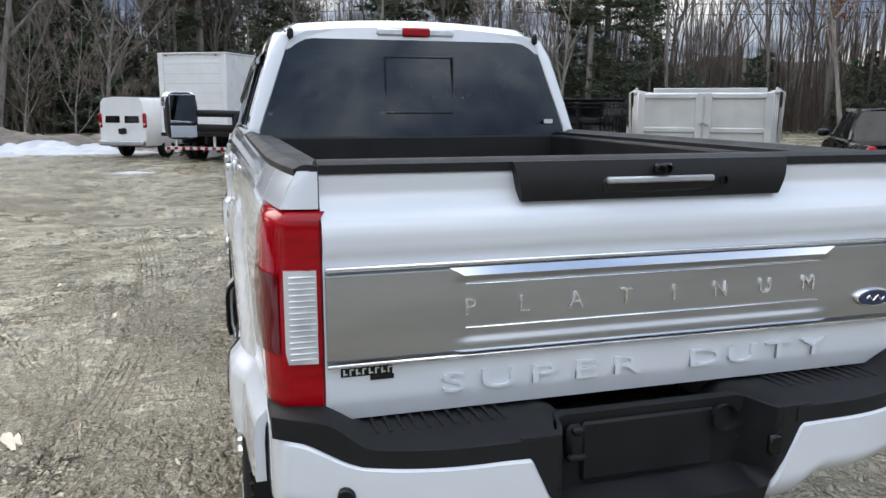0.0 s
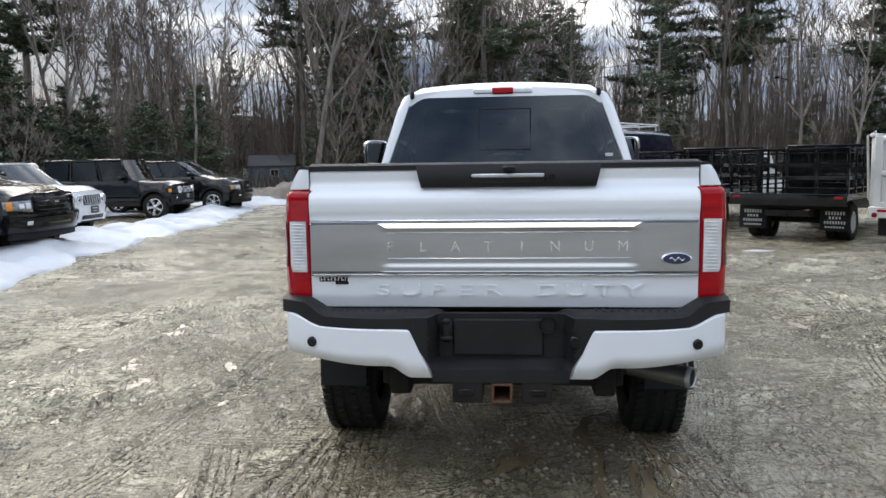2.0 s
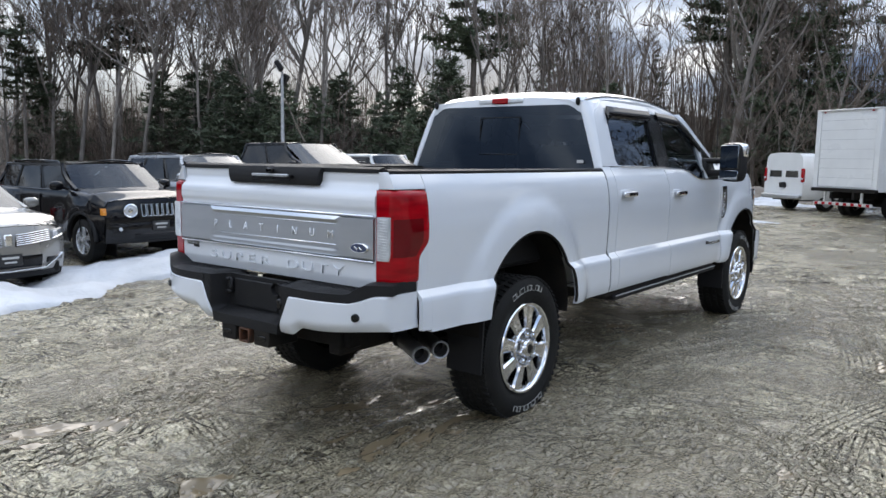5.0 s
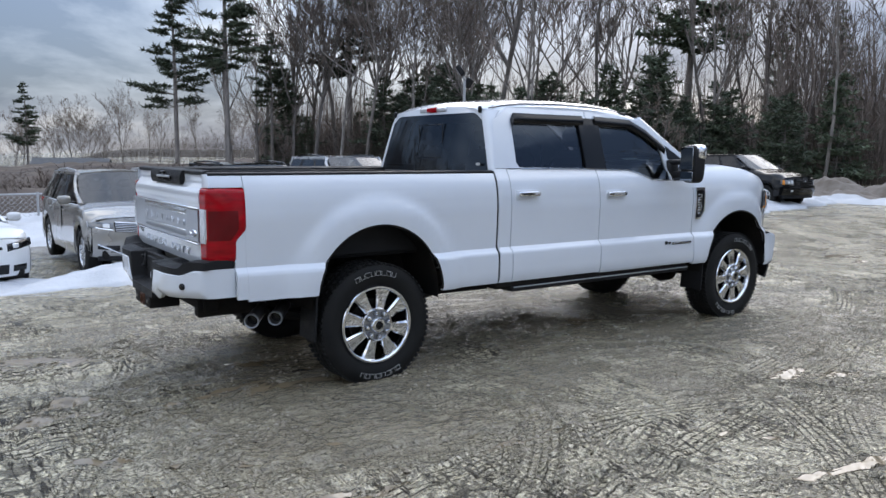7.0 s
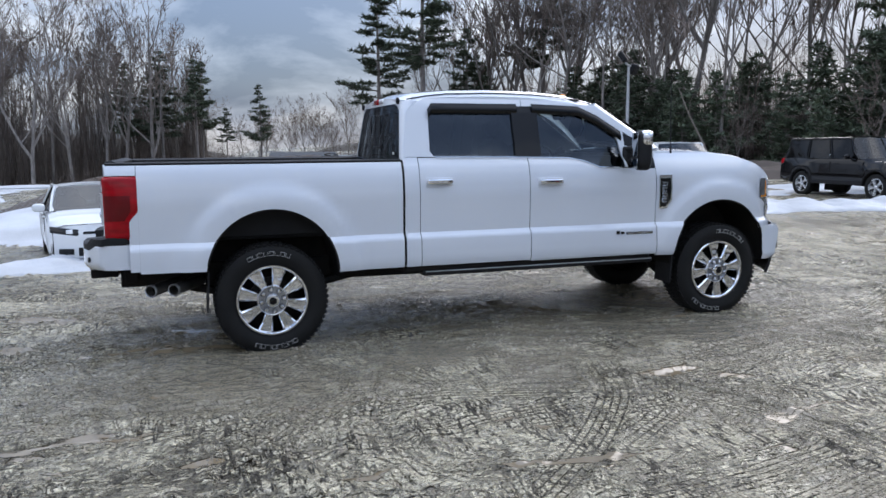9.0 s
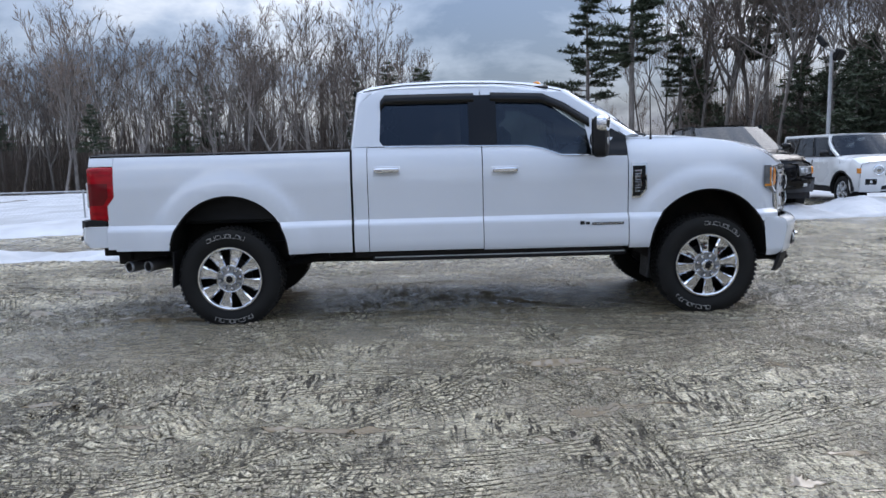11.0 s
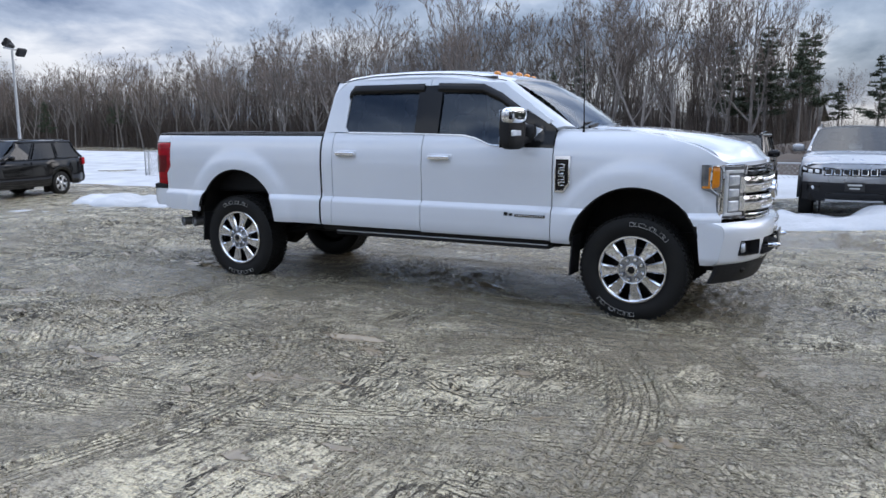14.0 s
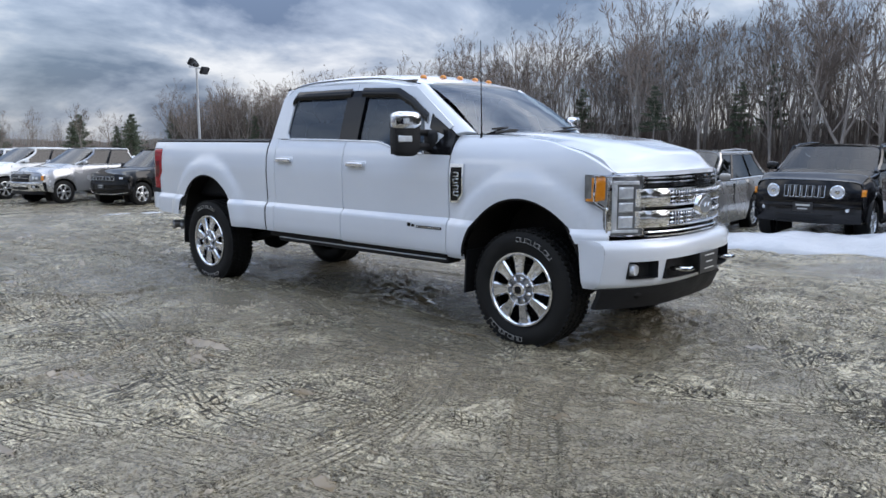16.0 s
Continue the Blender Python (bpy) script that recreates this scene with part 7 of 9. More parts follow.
car("suv", "bronze-silver crossover with split-wing chrome grille", on_lot(-7.45 - 2.4, 0.55, -88), 4.83, 1.93, 1.67, 2.85, BRONZE, "wing", (1.25, 2.15, 4.05, 4.62), hood=1.08, belt=1.12, sill=0.27, r=0.375, rims="ten", rails=True)
car("sedan", "white compact sedan with slim dark grille behind snow", on_lot(-9.85, -2.35, -79), 4.67, 1.83, 1.46, 2.70, WHITE, "slim", (1.25, 2.10, 3.30, 4.05), hood=0.94, belt=0.99, sill=0.20, r=0.325, rims="ten")
car("suv", "white boxy suv with round headlamps", on_lot(-9.15 - 2.2, 12.0, -90), 4.41, 1.76, 1.66, 2.63, WHITE, "slots", (1.20, 1.75, 3.95, 4.30), hood=1.10, belt=1.13, sill=0.32, r=0.355, square=0.7, lower=PLASTIC)
car("suv", "black square-backed off-road suv with dark wheels", on_lot(-10.6 - 2.35, 20.25, -90), 4.75, 1.88, 1.94, 3.00, BLACKP, "slots", (1.45, 1.80, 4.35, 4.55), hood=1.18, belt=1.24, sill=0.42, fo=0.70, r=0.405, square=1.0, lower=PLASTIC)
car("pickup_truck", "black crew-cab pickup truck beside an off-road suv", on_lot(-9.6 - 2.9, 23.4, -90), paint=BLACKP, front="ram", rims="six", **PICKUP)
car("suv", "long black three-row suv with bright wheels", on_lot(-8.75, -18.55, -78), 5.20, 1.98, 1.82, 3.09, BLACKP, "long", (1.50, 2.30, 4.70, 5.05), hood=1.19, belt=1.22, sill=0.32, r=0.39, rims="five", rails=True)
car("pickup_truck", "silver crew-cab pickup truck with bright grille", on_lot(-7.6, -21.4, -80), paint=SILVER, front="ram_light", rims="six", **PICKUP)
car("pickup_truck", "white crew-cab pickup truck at the row's end", on_lot(-7.0, -25.0, -80), paint=WHITE, front="ram_light", rims="six", **PICKUP)
car("suv", "white suv at the end of the row", on_lot(-6.9, -28.4, -80), 4.8, 1.95, 1.80, 2.9, WHITE, "compass", (1.35, 2.1, 4.3, 4.65), hood=1.12, belt=1.16, sill=0.32, r=0.38)


# ---- work trucks and vans ----
def dual_axle(T, y, r=0.41, wide=0.97):
    for s in (1, -1):
        car_wheel(T, s * wide, y, r, 0.22, "steel", s)
        car_wheel(T, s * (wide - 0.27), y, r, 0.22, "steel", s)
    part("axle", Geo().tube([(-wide, y, r), (wide, y, r)], 0.07, 10), UNDER, T)


def truck_cab(T, y0, paint, W=2.0, H=2.0):
    """A plain conventional cab whose back stands at y0, with bonnet and front wheels."""
    prof = [(y0, 0.55), (y0, H - 0.08), (y0 + 0.08, H), (y0 + 1.05, H - 0.02), (y0 + 1.60, 1.42), (y0 + 2.5, 1.26), (y0 + 2.65, 1.1), (y0 + 2.65, 0.5)]
    c = part("cab", Geo().prism(prof, -W / 2, W / 2, 0), paint, T, "plain truck cab")
    part("rear_window", Geo().box((0, y0 - 0.004, 1.62), (1.3, 0.012, 0.42), 0.004), DARKGLASS, c)
    for s in (1, -1):
        part("side_window", Geo().box((s * (W / 2 + 0.003), y0 + 0.62, 1.62), (0.01, 0.85, 0.42), 0.004), DARKGLASS, c)
        part("side_mirror", Geo().box((s * (W / 2 + 0.22), y0 + 1.2, 1.55), (0.2, 0.09, 0.34), 0.03).tube([(s * W / 2, y0 + 1.2, 1.5), (s * (W / 2 + 0.2), y0 + 1.2, 1.5)], 0.02, 5), PLASTIC, c)
        car_wheel(T, s * (W / 2 - 0.14), y0 + 1.95, 0.41, 0.24, "steel", s)
    for s in (1, -1):
        part("frame_rail", Geo().box((s * 0.40, y0 - 1.2, 0.62), (0.09, 4.2, 0.18), 0.01), UNDER, T)


def stake_truck(m, label):
    T = thing("stake_truck", m, label, "truck", "stake trucks in a row")
    truck_cab(T, 3.75, WHITE)
    bed = part("bed_floor", Geo().box((0, 1.82, 0.98), (2.42, 3.66, 0.14), 0.01), BLACKP, T)
    part("rear_sill", Geo().box((0, -0.02, 0.92), (2.42, 0.05, 0.26), 0.01), BLACKP, bed)
    for s in (1, -1):
        part("tail_marker", Geo().box((s * 1.05, -0.05, 0.97), (0.16, 0.02, 0.05), 0.008), RED, bed)
    posts = [(s * 1.19, 0.03 + 3.58 * k / 6) for s in (1, -1) for k in range(7)] + [(-1.19 + 2.38 * k / 4, 0.0) for k in range(1, 4)] + [(-1.19 + 2.38 * k / 4, 3.64) for k in range(1, 4)]
    for x, y in posts:
        part("stake", Geo().box((x, y, 1.52), (0.055, 0.055, 1.00), 0.006), BLACKP, T)
    for z in (1.16, 1.36, 1.40, 1.62, 1.66, 1.90, 1.98):
        for s in (1, -1):
            part("rail", Geo().box((s * 1.19, 1.82, z), (0.025, 3.64, 0.035 if z < 1.95 else 0.05), 0.004), BLACKP, T)
        for y in (-0.0, 3.64):
            part("rail", Geo().box((0, y, z), (2.40, 0.025, 0.035 if z < 1.95 else 0.05), 0.004), BLACKP, T)
    dual_axle(T, 1.15)
    for s in (1, -1):
        fl = part("mud_flap", Geo().slab(lambda u, v: (s * (0.56 + 0.60 * u), 0.50 - 0.03 * v, 0.86 - 0.62 * v), (0, 0.012, 0), 3, 4), RUBBER, T, "black mud flap with pale lettering")
        g = Geo()
        for k, (w, h) in enumerate(((0.40, 0.075), (0.26, 0.055), (0.44, 0.065), (0.40, 0.04))):
            n = max(3, int(w / 0.055))
            for i in range(n):
                g = Geo()
                g.box((s * 0.86 + (i - (n - 1) / 2) * w / n, 0.478 - 0.012 * k / 3, 0.62 - k * 0.10), (w / n * 0.62, 0.004, h), 0.002)
                part("flap_print", g, INK, fl)
    part("hitch", Geo().box((0, 0.1, 0.62), (0.9, 0.12, 0.14), 0.01).tube([(0, 0.1, 0.6), (0, -0.12, 0.58)], 0.03, 8), UNDER, T)
    part("tail_board", Geo().box((0, 0.12, 0.80), (1.5, 0.04, 0.14), 0.01), UNDER, T)
    part("headboard", Geo().box((0, 3.70, 1.55), (2.3, 0.05, 1.15), 0.01), BLACKP, T)
    return T


def dump_truck(m):
    T = thing("dump_truck", m, "dump truck with a ribbed bare aluminium box", "truck")
    truck_cab(T, 3.85, WHITE)
    for s in (1, -1):
        w = part("box_side", Geo().box((s * 1.19, 1.75, 1.38), (0.05, 3.5, 1.30), 0.01), ALU, T)
        for k in range(6):
            part("side_rib", Geo().box((s * 1.235, 0.15 + 3.2 * k / 5, 1.38), (0.05, 0.09, 1.26), 0.012), ALU, w)
        part("top_rail", Geo().box((s * 1.21, 1.75, 2.03), (0.11, 3.54, 0.07), 0.015), ALU, w)
        part("ladder_bar", Geo().tube([(s * 1.32, 0.35, 0.85), (s * 1.34, 0.15, 2.02), (s * 1.2, 0.1, 2.10)], 0.022, 6).tube([(s * 1.32, 0.75, 0.85), (s * 1.33, 0.65, 1.75)], 0.018, 6), ALU, w)
    part("box_floor", Geo().box((0, 1.75, 0.74), (2.40, 3.5, 0.10), 0.01), ALU, T)
    part("box_front", Geo().box((0, 3.5, 1.45), (2.40, 0.05, 1.45), 0.01), ALU, T)
    for s in (1, -1):
        d = part("barn_door", Geo().box((s * 0.59, -0.03, 1.38), (1.15, 0.05, 1.28), 0.01), ALU, T, "bare aluminium rear door")
        for x in (s * 0.07, s * 1.10):
            part("door_frame", Geo().box((x, -0.07, 1.38), (0.14, 0.04, 1.28), 0.012), ALU, d)
        for z in (0.80, 1.35, 1.96):
            part("door_rib", Geo().box((s * 0.59, -0.07, z), (0.92, 0.06, 0.10), 0.02), ALU, d)
    part("latch", Geo().tube([(-0.06, -0.11, 1.45), (0.0, -0.13, 1.50), (0.10, -0.11, 1.44)], 0.016, 6).tube([(0, -0.1, 0.8), (0, -0.1, 1.95)], 0.016, 6), STEEL, T)
    sill = part("rear_sill", Geo().box((0, -0.06, 0.66), (2.44, 0.10, 0.20), 0.012), ALU, T)
    for k in range(7):
        part("reflector", Geo().box((-1.0 + k * 0.333, -0.115, 0.69), (0.15, 0.008, 0.045), 0.002), RED, sill)
    for s in (1, -1):
        part("tail_lamp", Geo().lathe([(0.001, 0.02), (0.045, 0.01), (0.05, -0.02)], 14, pose(s * 1.12, -0.12, 0.61, 0, 0, -90)), REDDARK, sill)
        part("mud_flap", Geo().slab(lambda u, v: (s * (0.56 + 0.60 * u), 0.42, 0.66 - 0.46 * v), (0, 0.012, 0), 3, 4), RUBBER, T)
    part("tow_bar", Geo().box((0, -0.05, 0.44), (1.0, 0.10, 0.14), 0.01), UNDER, T)
    dual_axle(T, 1.15)
    return T


def box_truck(m):
    T = thing("box_truck", m, "white box truck with roll-up rear door", "truck")
    b = part("cargo_box", Geo().box((0, 2.6, 2.19), (2.45, 5.2, 2.62), 0.02), WHITE, T, "white cargo box")
    part("roll_door", Geo().box((0, -0.012, 2.13), (2.05, 0.03, 2.26), 0.006), WHITE, b)
    for k in range(7):
        part("door_groove", Geo().box((0, -0.026, 1.30 + k * 0.31), (2.02, 0.006, 0.010), 0.002), STEEL, b)
    for s in (1, -1):
        part("corner_post", Geo().box((s * 1.13, -0.02, 2.19), (0.18, 0.05, 2.62), 0.01), WHITE, b)
        part("roof_cap", Geo().box((s * 1.2, 2.6, 3.49), (0.08, 5.22, 0.06), 0.015), ALU, b)
        part("marker_lamp", Geo().box((s * 0.9, -0.05, 3.43), (0.09, 0.02, 0.04), 0.008), RED, b)
    part("roof_cap", Geo().box((0, -0.01, 3.49), (2.46, 0.08, 0.06), 0.015), ALU, b)
    part("rear_sill", Geo().box((0, -0.04, 0.90), (2.45, 0.14, 0.12), 0.01), UNDER, T)
    ug = part("underride_guard", Geo().box((0, -0.05, 0.45), (2.2, 0.08, 0.10), 0.01).box((-0.7, -0.03, 0.65), (0.07, 0.07, 0.45), 0.01).box((0.7, -0.03, 0.65), (0.07, 0.07, 0.45), 0.01), INK, T)
    for k in range(8):
        part("stripe", Geo().box((-0.98 + k * 0.28, -0.094, 0.45), (0.13, 0.006, 0.09), 0.002), RED, ug)
    for s in (1, -1):
        part("frame_rail", Geo().box((s * 0.42, 2.6, 0.72), (0.09, 5.4, 0.22), 0.01), UNDER, T)
    dual_axle(T, 1.4)
    for s in (-0.95, 0.95):
        part("tool_box", Geo().box((s, 2.9, 0.55), (0.45, 1.1, 0.5), 0.02), UNDER, T)
    truck_cab(T, 5.45, WHITE, 2.0, 2.1)
    return T


def van(m, label, paint, L=5.7, W=2.0, H=2.1, high=False):
    """A cargo van seen from behind; the rear doors stand at y = 0."""
    T = thing("cargo_van", m, label, "van")
    hw = W / 2
    secs = [(0.0, 0.97, 0.0), (0.10, 1.0, 0.0), (L * 0.5, 1.0, 0.0), (L * 0.70, 1.0, -0.03), (L * 0.80, 0.98, -0.45 if not high else -0.75), (L * 0.90, 0.96, -0.80 if not high else -1.25), (L * 0.98, 0.92, -0.95 if not high else -1.45), (L, 0.86, -1.05 if not high else -1.6)]
    n, V = 0, []
    for y, k, dz in secs:
        h = H + dz
        half = [(hw * k * 0.96, 0.42), (hw * k, 0.62), (hw * k, 1.05), (hw * k * 0.985, min(1.35, h - 0.15)), (hw * k * (0.90 if not high else 0.93), h - 0.16), (hw * k * 0.78, h - 0.03), (hw * k * 0.4, h + 0.01), (0, h + 0.015)]
        V.append([(x, y, z) for x, z in half] + [(-x, y, z) for x, z in half[-2::-1]])
    n = len(V[0])
    fs = [(i * n + j, (i + 1) * n + j, (i + 1) * n + j + 1, i * n + j + 1) for i in range(len(V) - 1) for j in range(n - 1)]
    fs += [tuple(range(n)), tuple(range((len(V) - 1) * n, len(V) * n))]
    fix(part("body", Geo().add([p for r in V for p in r], fs), paint, T, smooth=40))
    part("underbody", Geo().box((0, L / 2, 0.44), (W * 0.85, L * 0.9, 0.16), 0.02), UNDER, T)
    zt = H - 0.22
    for s in (1, -1):
        d = part("rear_door", Geo().slab(lambda u, v: (s * (0.012 + (hw * (0.93 - 0.10 * v) - 0.012) * u), -0.012 + 0.045 * v, 0.62 + (zt - 0.62) * v), (0, 0.03, 0), 6, 10), paint, T, "rear barn door")
        wz = (1.22, zt - 0.06) if not high else (1.35, zt - 0.42)
        def dw(u, v, s=s):
            z = wz[0] + (wz[1] - wz[0]) * v
            t = (z - 0.62) / (zt - 0.62)
            return (s * (0.10 + (hw * (0.93 - 0.10 * t) - 0.26) * u), -0.030 + 0.045 * t, z)
        part("rear_window", Geo().slab(dw, (0, 0.012, 0), 4, 4), DARKGLASS, d)
        part("tail_lamp", Geo().box((s * hw * 0.925, 0.02, 1.30 if not high else 1.05), (0.13, 0.12, 0.50 if not high else 0.60), 0.03), RED, T)
        part("tail_lens", Geo().box((s * hw * 0.927, 0.012, 1.18 if not high else 0.88), (0.10, 0.12, 0.10), 0.02), LENS, T)
        car_wheel(T, s * (hw - 0.14), 1.15, 0.36, 0.23, "steel", s)
        car_wheel(T, s * (hw - 0.14), 1.15 + (3.43 if not high else 3.75), 0.36, 0.23, "steel", s)
        part("side_mirror", Geo().box((s * (hw + 0.16), L * 0.78, 1.45), (0.2, 0.10, 0.34), 0.03), PLASTIC, T)
        part("side_window", Geo().box((s * (hw * 0.955), L * 0.73, 1.60), (0.03, 0.8, 0.40), 0.01), DARKGLASS, T)
    part("handle", Geo().box((0.06, -0.03, 1.02), (0.10, 0.03, 0.05), 0.008), PLASTIC, T)
    part("rear_plate", Geo().box((0.0, -0.03, 0.93), (0.34, 0.02, 0.19), 0.008), PLASTIC, T)
    part("rear_bumper", Geo().box((0, -0.08, 0.52), (W * 0.95, 0.20, 0.17), 0.04), PLASTIC if high else STEEL, T)
    if high:
        g = Geo()
        for s in (1, -1):
            g.tube([(s * 0.62, -0.55 if s < 0 else 0.1, H + 0.16), (s * 0.62, 3.9, H + 0.16)], 0.028, 6)
            for k in range(4):
                g.tube([(s * 0.62, 0.3 + k * 1.15, H - 0.04), (s * 0.62, 0.3 + k * 1.15, H + 0.16)], 0.02, 5)
        for k in range(4):
            g.tube([(-0.62, 0.3 + k * 1.15, H + 0.12), (0.62, 0.3 + k * 1.15, H + 0.12)], 0.022, 5)
        part("ladder_rack", g, INK, T, "pale metal roof ladder rack")
    return T


ROW = -36
stake_truck(on_lot(3.95, 15.8, ROW), "black stake-bed truck with printed mud flaps")
stake_truck(on_lot(5.95, 12.9, ROW), "black stake-bed truck beside a dump truck")
car("pickup_truck", "black crew-cab pickup truck in the work truck row", on_lot(11.0, 8.65, ROW), paint=BLACKP, front="ram", rims="six", **PICKUP)
dump_truck(on_lot(7.5, 9.55, ROW))
van(on_lot(2.0, 18.7, ROW), "dark blue high-roof cargo van with ladder rack", BLUEP, 5.9, 2.06, 2.72, True)
box_truck(on_lot(-1.75, 24.0, -30))
van(on_lot(-4.25, 26.5, -34), "white cargo van with two rear windows", WHITE)


# ---- snow, dirt and fences ----
def sheet_mesh(name, X, Y, Z, material, label, category, kind):
    n, m = X.shape
    idx = np.arange(n * m).reshape(n, m)
    q = np.stack([idx[:-1, :-1], idx[1:, :-1], idx[1:, 1:], idx[:-1, 1:]], -1).reshape(-1, 4)
    me = bpy.data.meshes.new(name)
    me.from_pydata(np.stack([X, Y, Z], -1).reshape(-1, 3).tolist(), [], q.tolist())
    me.shade_smooth()
    me.materials.append(material)
    return tagged(new(name, me), label, category, kind=kind)


def snow_bank():
    """A lumpy ridge of ploughed snow along the noses of the parked cars."""
    ys = np.linspace(-14, 27, 420)
    us = np.linspace(0, 1, 44)
    U, Y = np.meshgrid(us, ys, indexing="ij")
    edge = np.interp(Y, [-14, -8, -3, -1.8, -0.4, 2.5, 5, 6.6, 12, 16, 22, 27], [-7.6, -7.2, -6.0, -6.2, -5.8, -6.5, -6.5, -7.0, -7.5, -8.1, -9.2, -10.5])
    edge = edge + 0.30 * lattice_noise(Y * 0 + 3.3, Y, 0.9, 21) + 0.12 * lattice_noise(Y * 0 + 9.1, Y, 0.28, 22)
    X = edge - 2.6 * U
    ridge = np.sin(np.pi * np.clip(U * 1.15, 0, 1)) ** 0.7
    h = ridge * (0.20 + 0.13 * lattice_noise(X, Y, 0.9, 23) + 0.06 * lattice_noise(X, Y, 0.33, 24)) + 0.02 * lattice_noise(X, Y, 0.12, 25)
    Z = lie(X, Y) + np.where(U <= 0.0, -0.06, h - 0.01) * 1.0
    sheet_mesh("snow_bank", X, Y, Z, SNOW, "lumpy bank of old ploughed snow along the lot", "snow bank", "structure")


def snow_field():
    xs, ys = np.linspace(-92, -9.5, 190), np.linspace(-100, 27, 230)
    X, Y = np.meshgrid(xs, ys, indexing="ij")
    n = lattice_noise(X, Y, 3.5, 31) + 0.6 * lattice_noise(X, Y, 1.2, 32)
    bare = sstep(-14.5, -12.0, X) * 0.10 + sstep(-12, -17, Y) * sstep(-15, -9, X) * 0.3
    Z = lie(X, Y) + 0.05 + 0.05 * n - bare - 0.25 * sstep(24, 27, Y) - 0.25 * sstep(-11, -9.5, X)
    Z -= 0.5 * sstep(-19, -22, X) * sstep(-9, -3, Y)
    Z += 0.45 * np.exp(-((X + 17) / 3) ** 2) * sstep(-14, -8, Y) * sstep(8, 0, Y) * (0.7 + 0.4 * n)
    sheet_mesh("snow_field", X, Y, Z, SNOW, "flat field of old snow behind the parked cars", "snow", "structure")


def mound(x, y, sx, sy, h, seed, material, label, category):
    xs = np.linspace(-1, 1, 60)
    A, B = np.meshgrid(xs, xs, indexing="ij")
    X, Y = x + A * sx, y + B * sy
    d = np.clip(1 - A * A - B * B, 0, 1)
    Z = lie(X, Y) + h * d ** 0.8 * (0.75 + 0.45 * lattice_noise(X, Y, 1.1, seed) + 0.25 * lattice_noise(X, Y, 0.35, seed + 1)) - 0.05
    o = sheet_mesh("pile", X, Y, Z, material, label, category, "")
    o.name = category.replace(" ", "_")
    return o


snow_bank()
snow_field()


def weed_bank():
    xs, ys = np.linspace(-132, -19.5, 260), np.linspace(-8, 62, 170)
    X, Y = np.meshgrid(xs, ys, indexing="ij")
    rough = 0.16 * lattice_noise(X, Y, 1.7, 35) + 0.12 * lattice_noise(X, Y, 0.5, 36)
    skirt = np.minimum(np.minimum(X + 132, -19.5 - X), np.minimum(Y + 8, 62 - Y))
    skirt = np.where((Y > 20) & (X > -34), np.minimum(skirt, np.maximum(0, -22 - X)), skirt)
    Z = lie(X, Y) - 0.25 + sstep(0, 3.5, skirt) * (0.75 + rough)
    sheet_mesh("weed_bank", X, Y, Z, BRUSH, "bank of dead brown weeds beyond the fence", "weeds", "structure")


weed_bank()
for k, (x, y, sx, sy, h, mt) in enumerate(((-9.5, 33, 4.0, 1.8, 0.9, DIRT), (-7.5, 31.5, 2.6, 1.2, 0.55, SNOW), (-4.0, 34, 3.5, 2.0, 0.8, DIRT), (-12.5, 31, 2.2, 1.5, 0.6, DIRT), (-1.5, 32.5, 2.2, 1.2, 0.5, SNOW), (-11.0, 28.5, 3.2, 1.4, 0.35, SNOW), (-15, 34, 4, 2, 0.9, DIRT), (-6.0, 29.8, 2.8, 1.0, 0.3, SNOW))):
    mound(x, y, sx, sy, h, 40 + 2 * k, mt, "heap of piled dirt and stones" if mt is DIRT else "melting heap of dirty snow", "dirt mound" if mt is DIRT else "snow mound")
for x, y, sx, sy in ((2.6, 15.6, 0.9, 0.3), (0.6, 16.4, 0.8, 0.25), (7.2, 7.9, 1.1, 0.3), (5.0, 11.0, 0.7, 0.2), (-3.6, 20.6, 1.2, 0.25), (-5.2, -10.5, 2.0, 0.45), (-4.0, -12.2, 2.4, 0.35), (-6.5, -7.4, 1.6, 0.5)):
    mound(x, y, sx, sy, 0.09, int(abs(x * 10)) + 90, SNOW, "thin leftover patch of snow on mud", "snow patch")


def chain_fence(x0, y0, x1, y1, h=1.15):
    T = thing("chain_link_fence", pose(x0, y0, land(x0, y0)), "galvanised chain-link fence standing in snow", "fence")
    d = Vector((x1 - x0, y1 - y0, 0))
    L = d.length
    u = d / L
    n = int(L / 3)
    for k in range(n + 1):
        p = u * (L * k / n)
        part("post", Geo().tube([p + Vector((0, 0, -0.2)), p + Vector((0, 0, h + 0.05))], 0.03, 8), STEEL, T)
    part("top_rail", Geo().tube([Vector((0, 0, h)), d + Vector((0, 0, h))], 0.022, 6), STEEL, T)
    g = Geo()
    step = 0.14
    k = -h
    while k < L:
        for sg in (1, -1):
            a0 = k if sg > 0 else k + h
            a1 = k + h if sg > 0 else k
            z0, z1 = 0.05, h
            pa, pb = u * max(0, min(L, a0)), u * max(0, min(L, a1))
            g.tube([pa + Vector((0, 0, z0)), pb + Vector((0, 0, z1))], 0.004, 3, False)
        k += step
    tagged(part("wire_mesh", g, STEEL, T, smooth=0), kind="stuff")


chain_fence(-17.5, -22, -17.5, 16)
chain_fence(-17.6, -21.9, -40, -30)


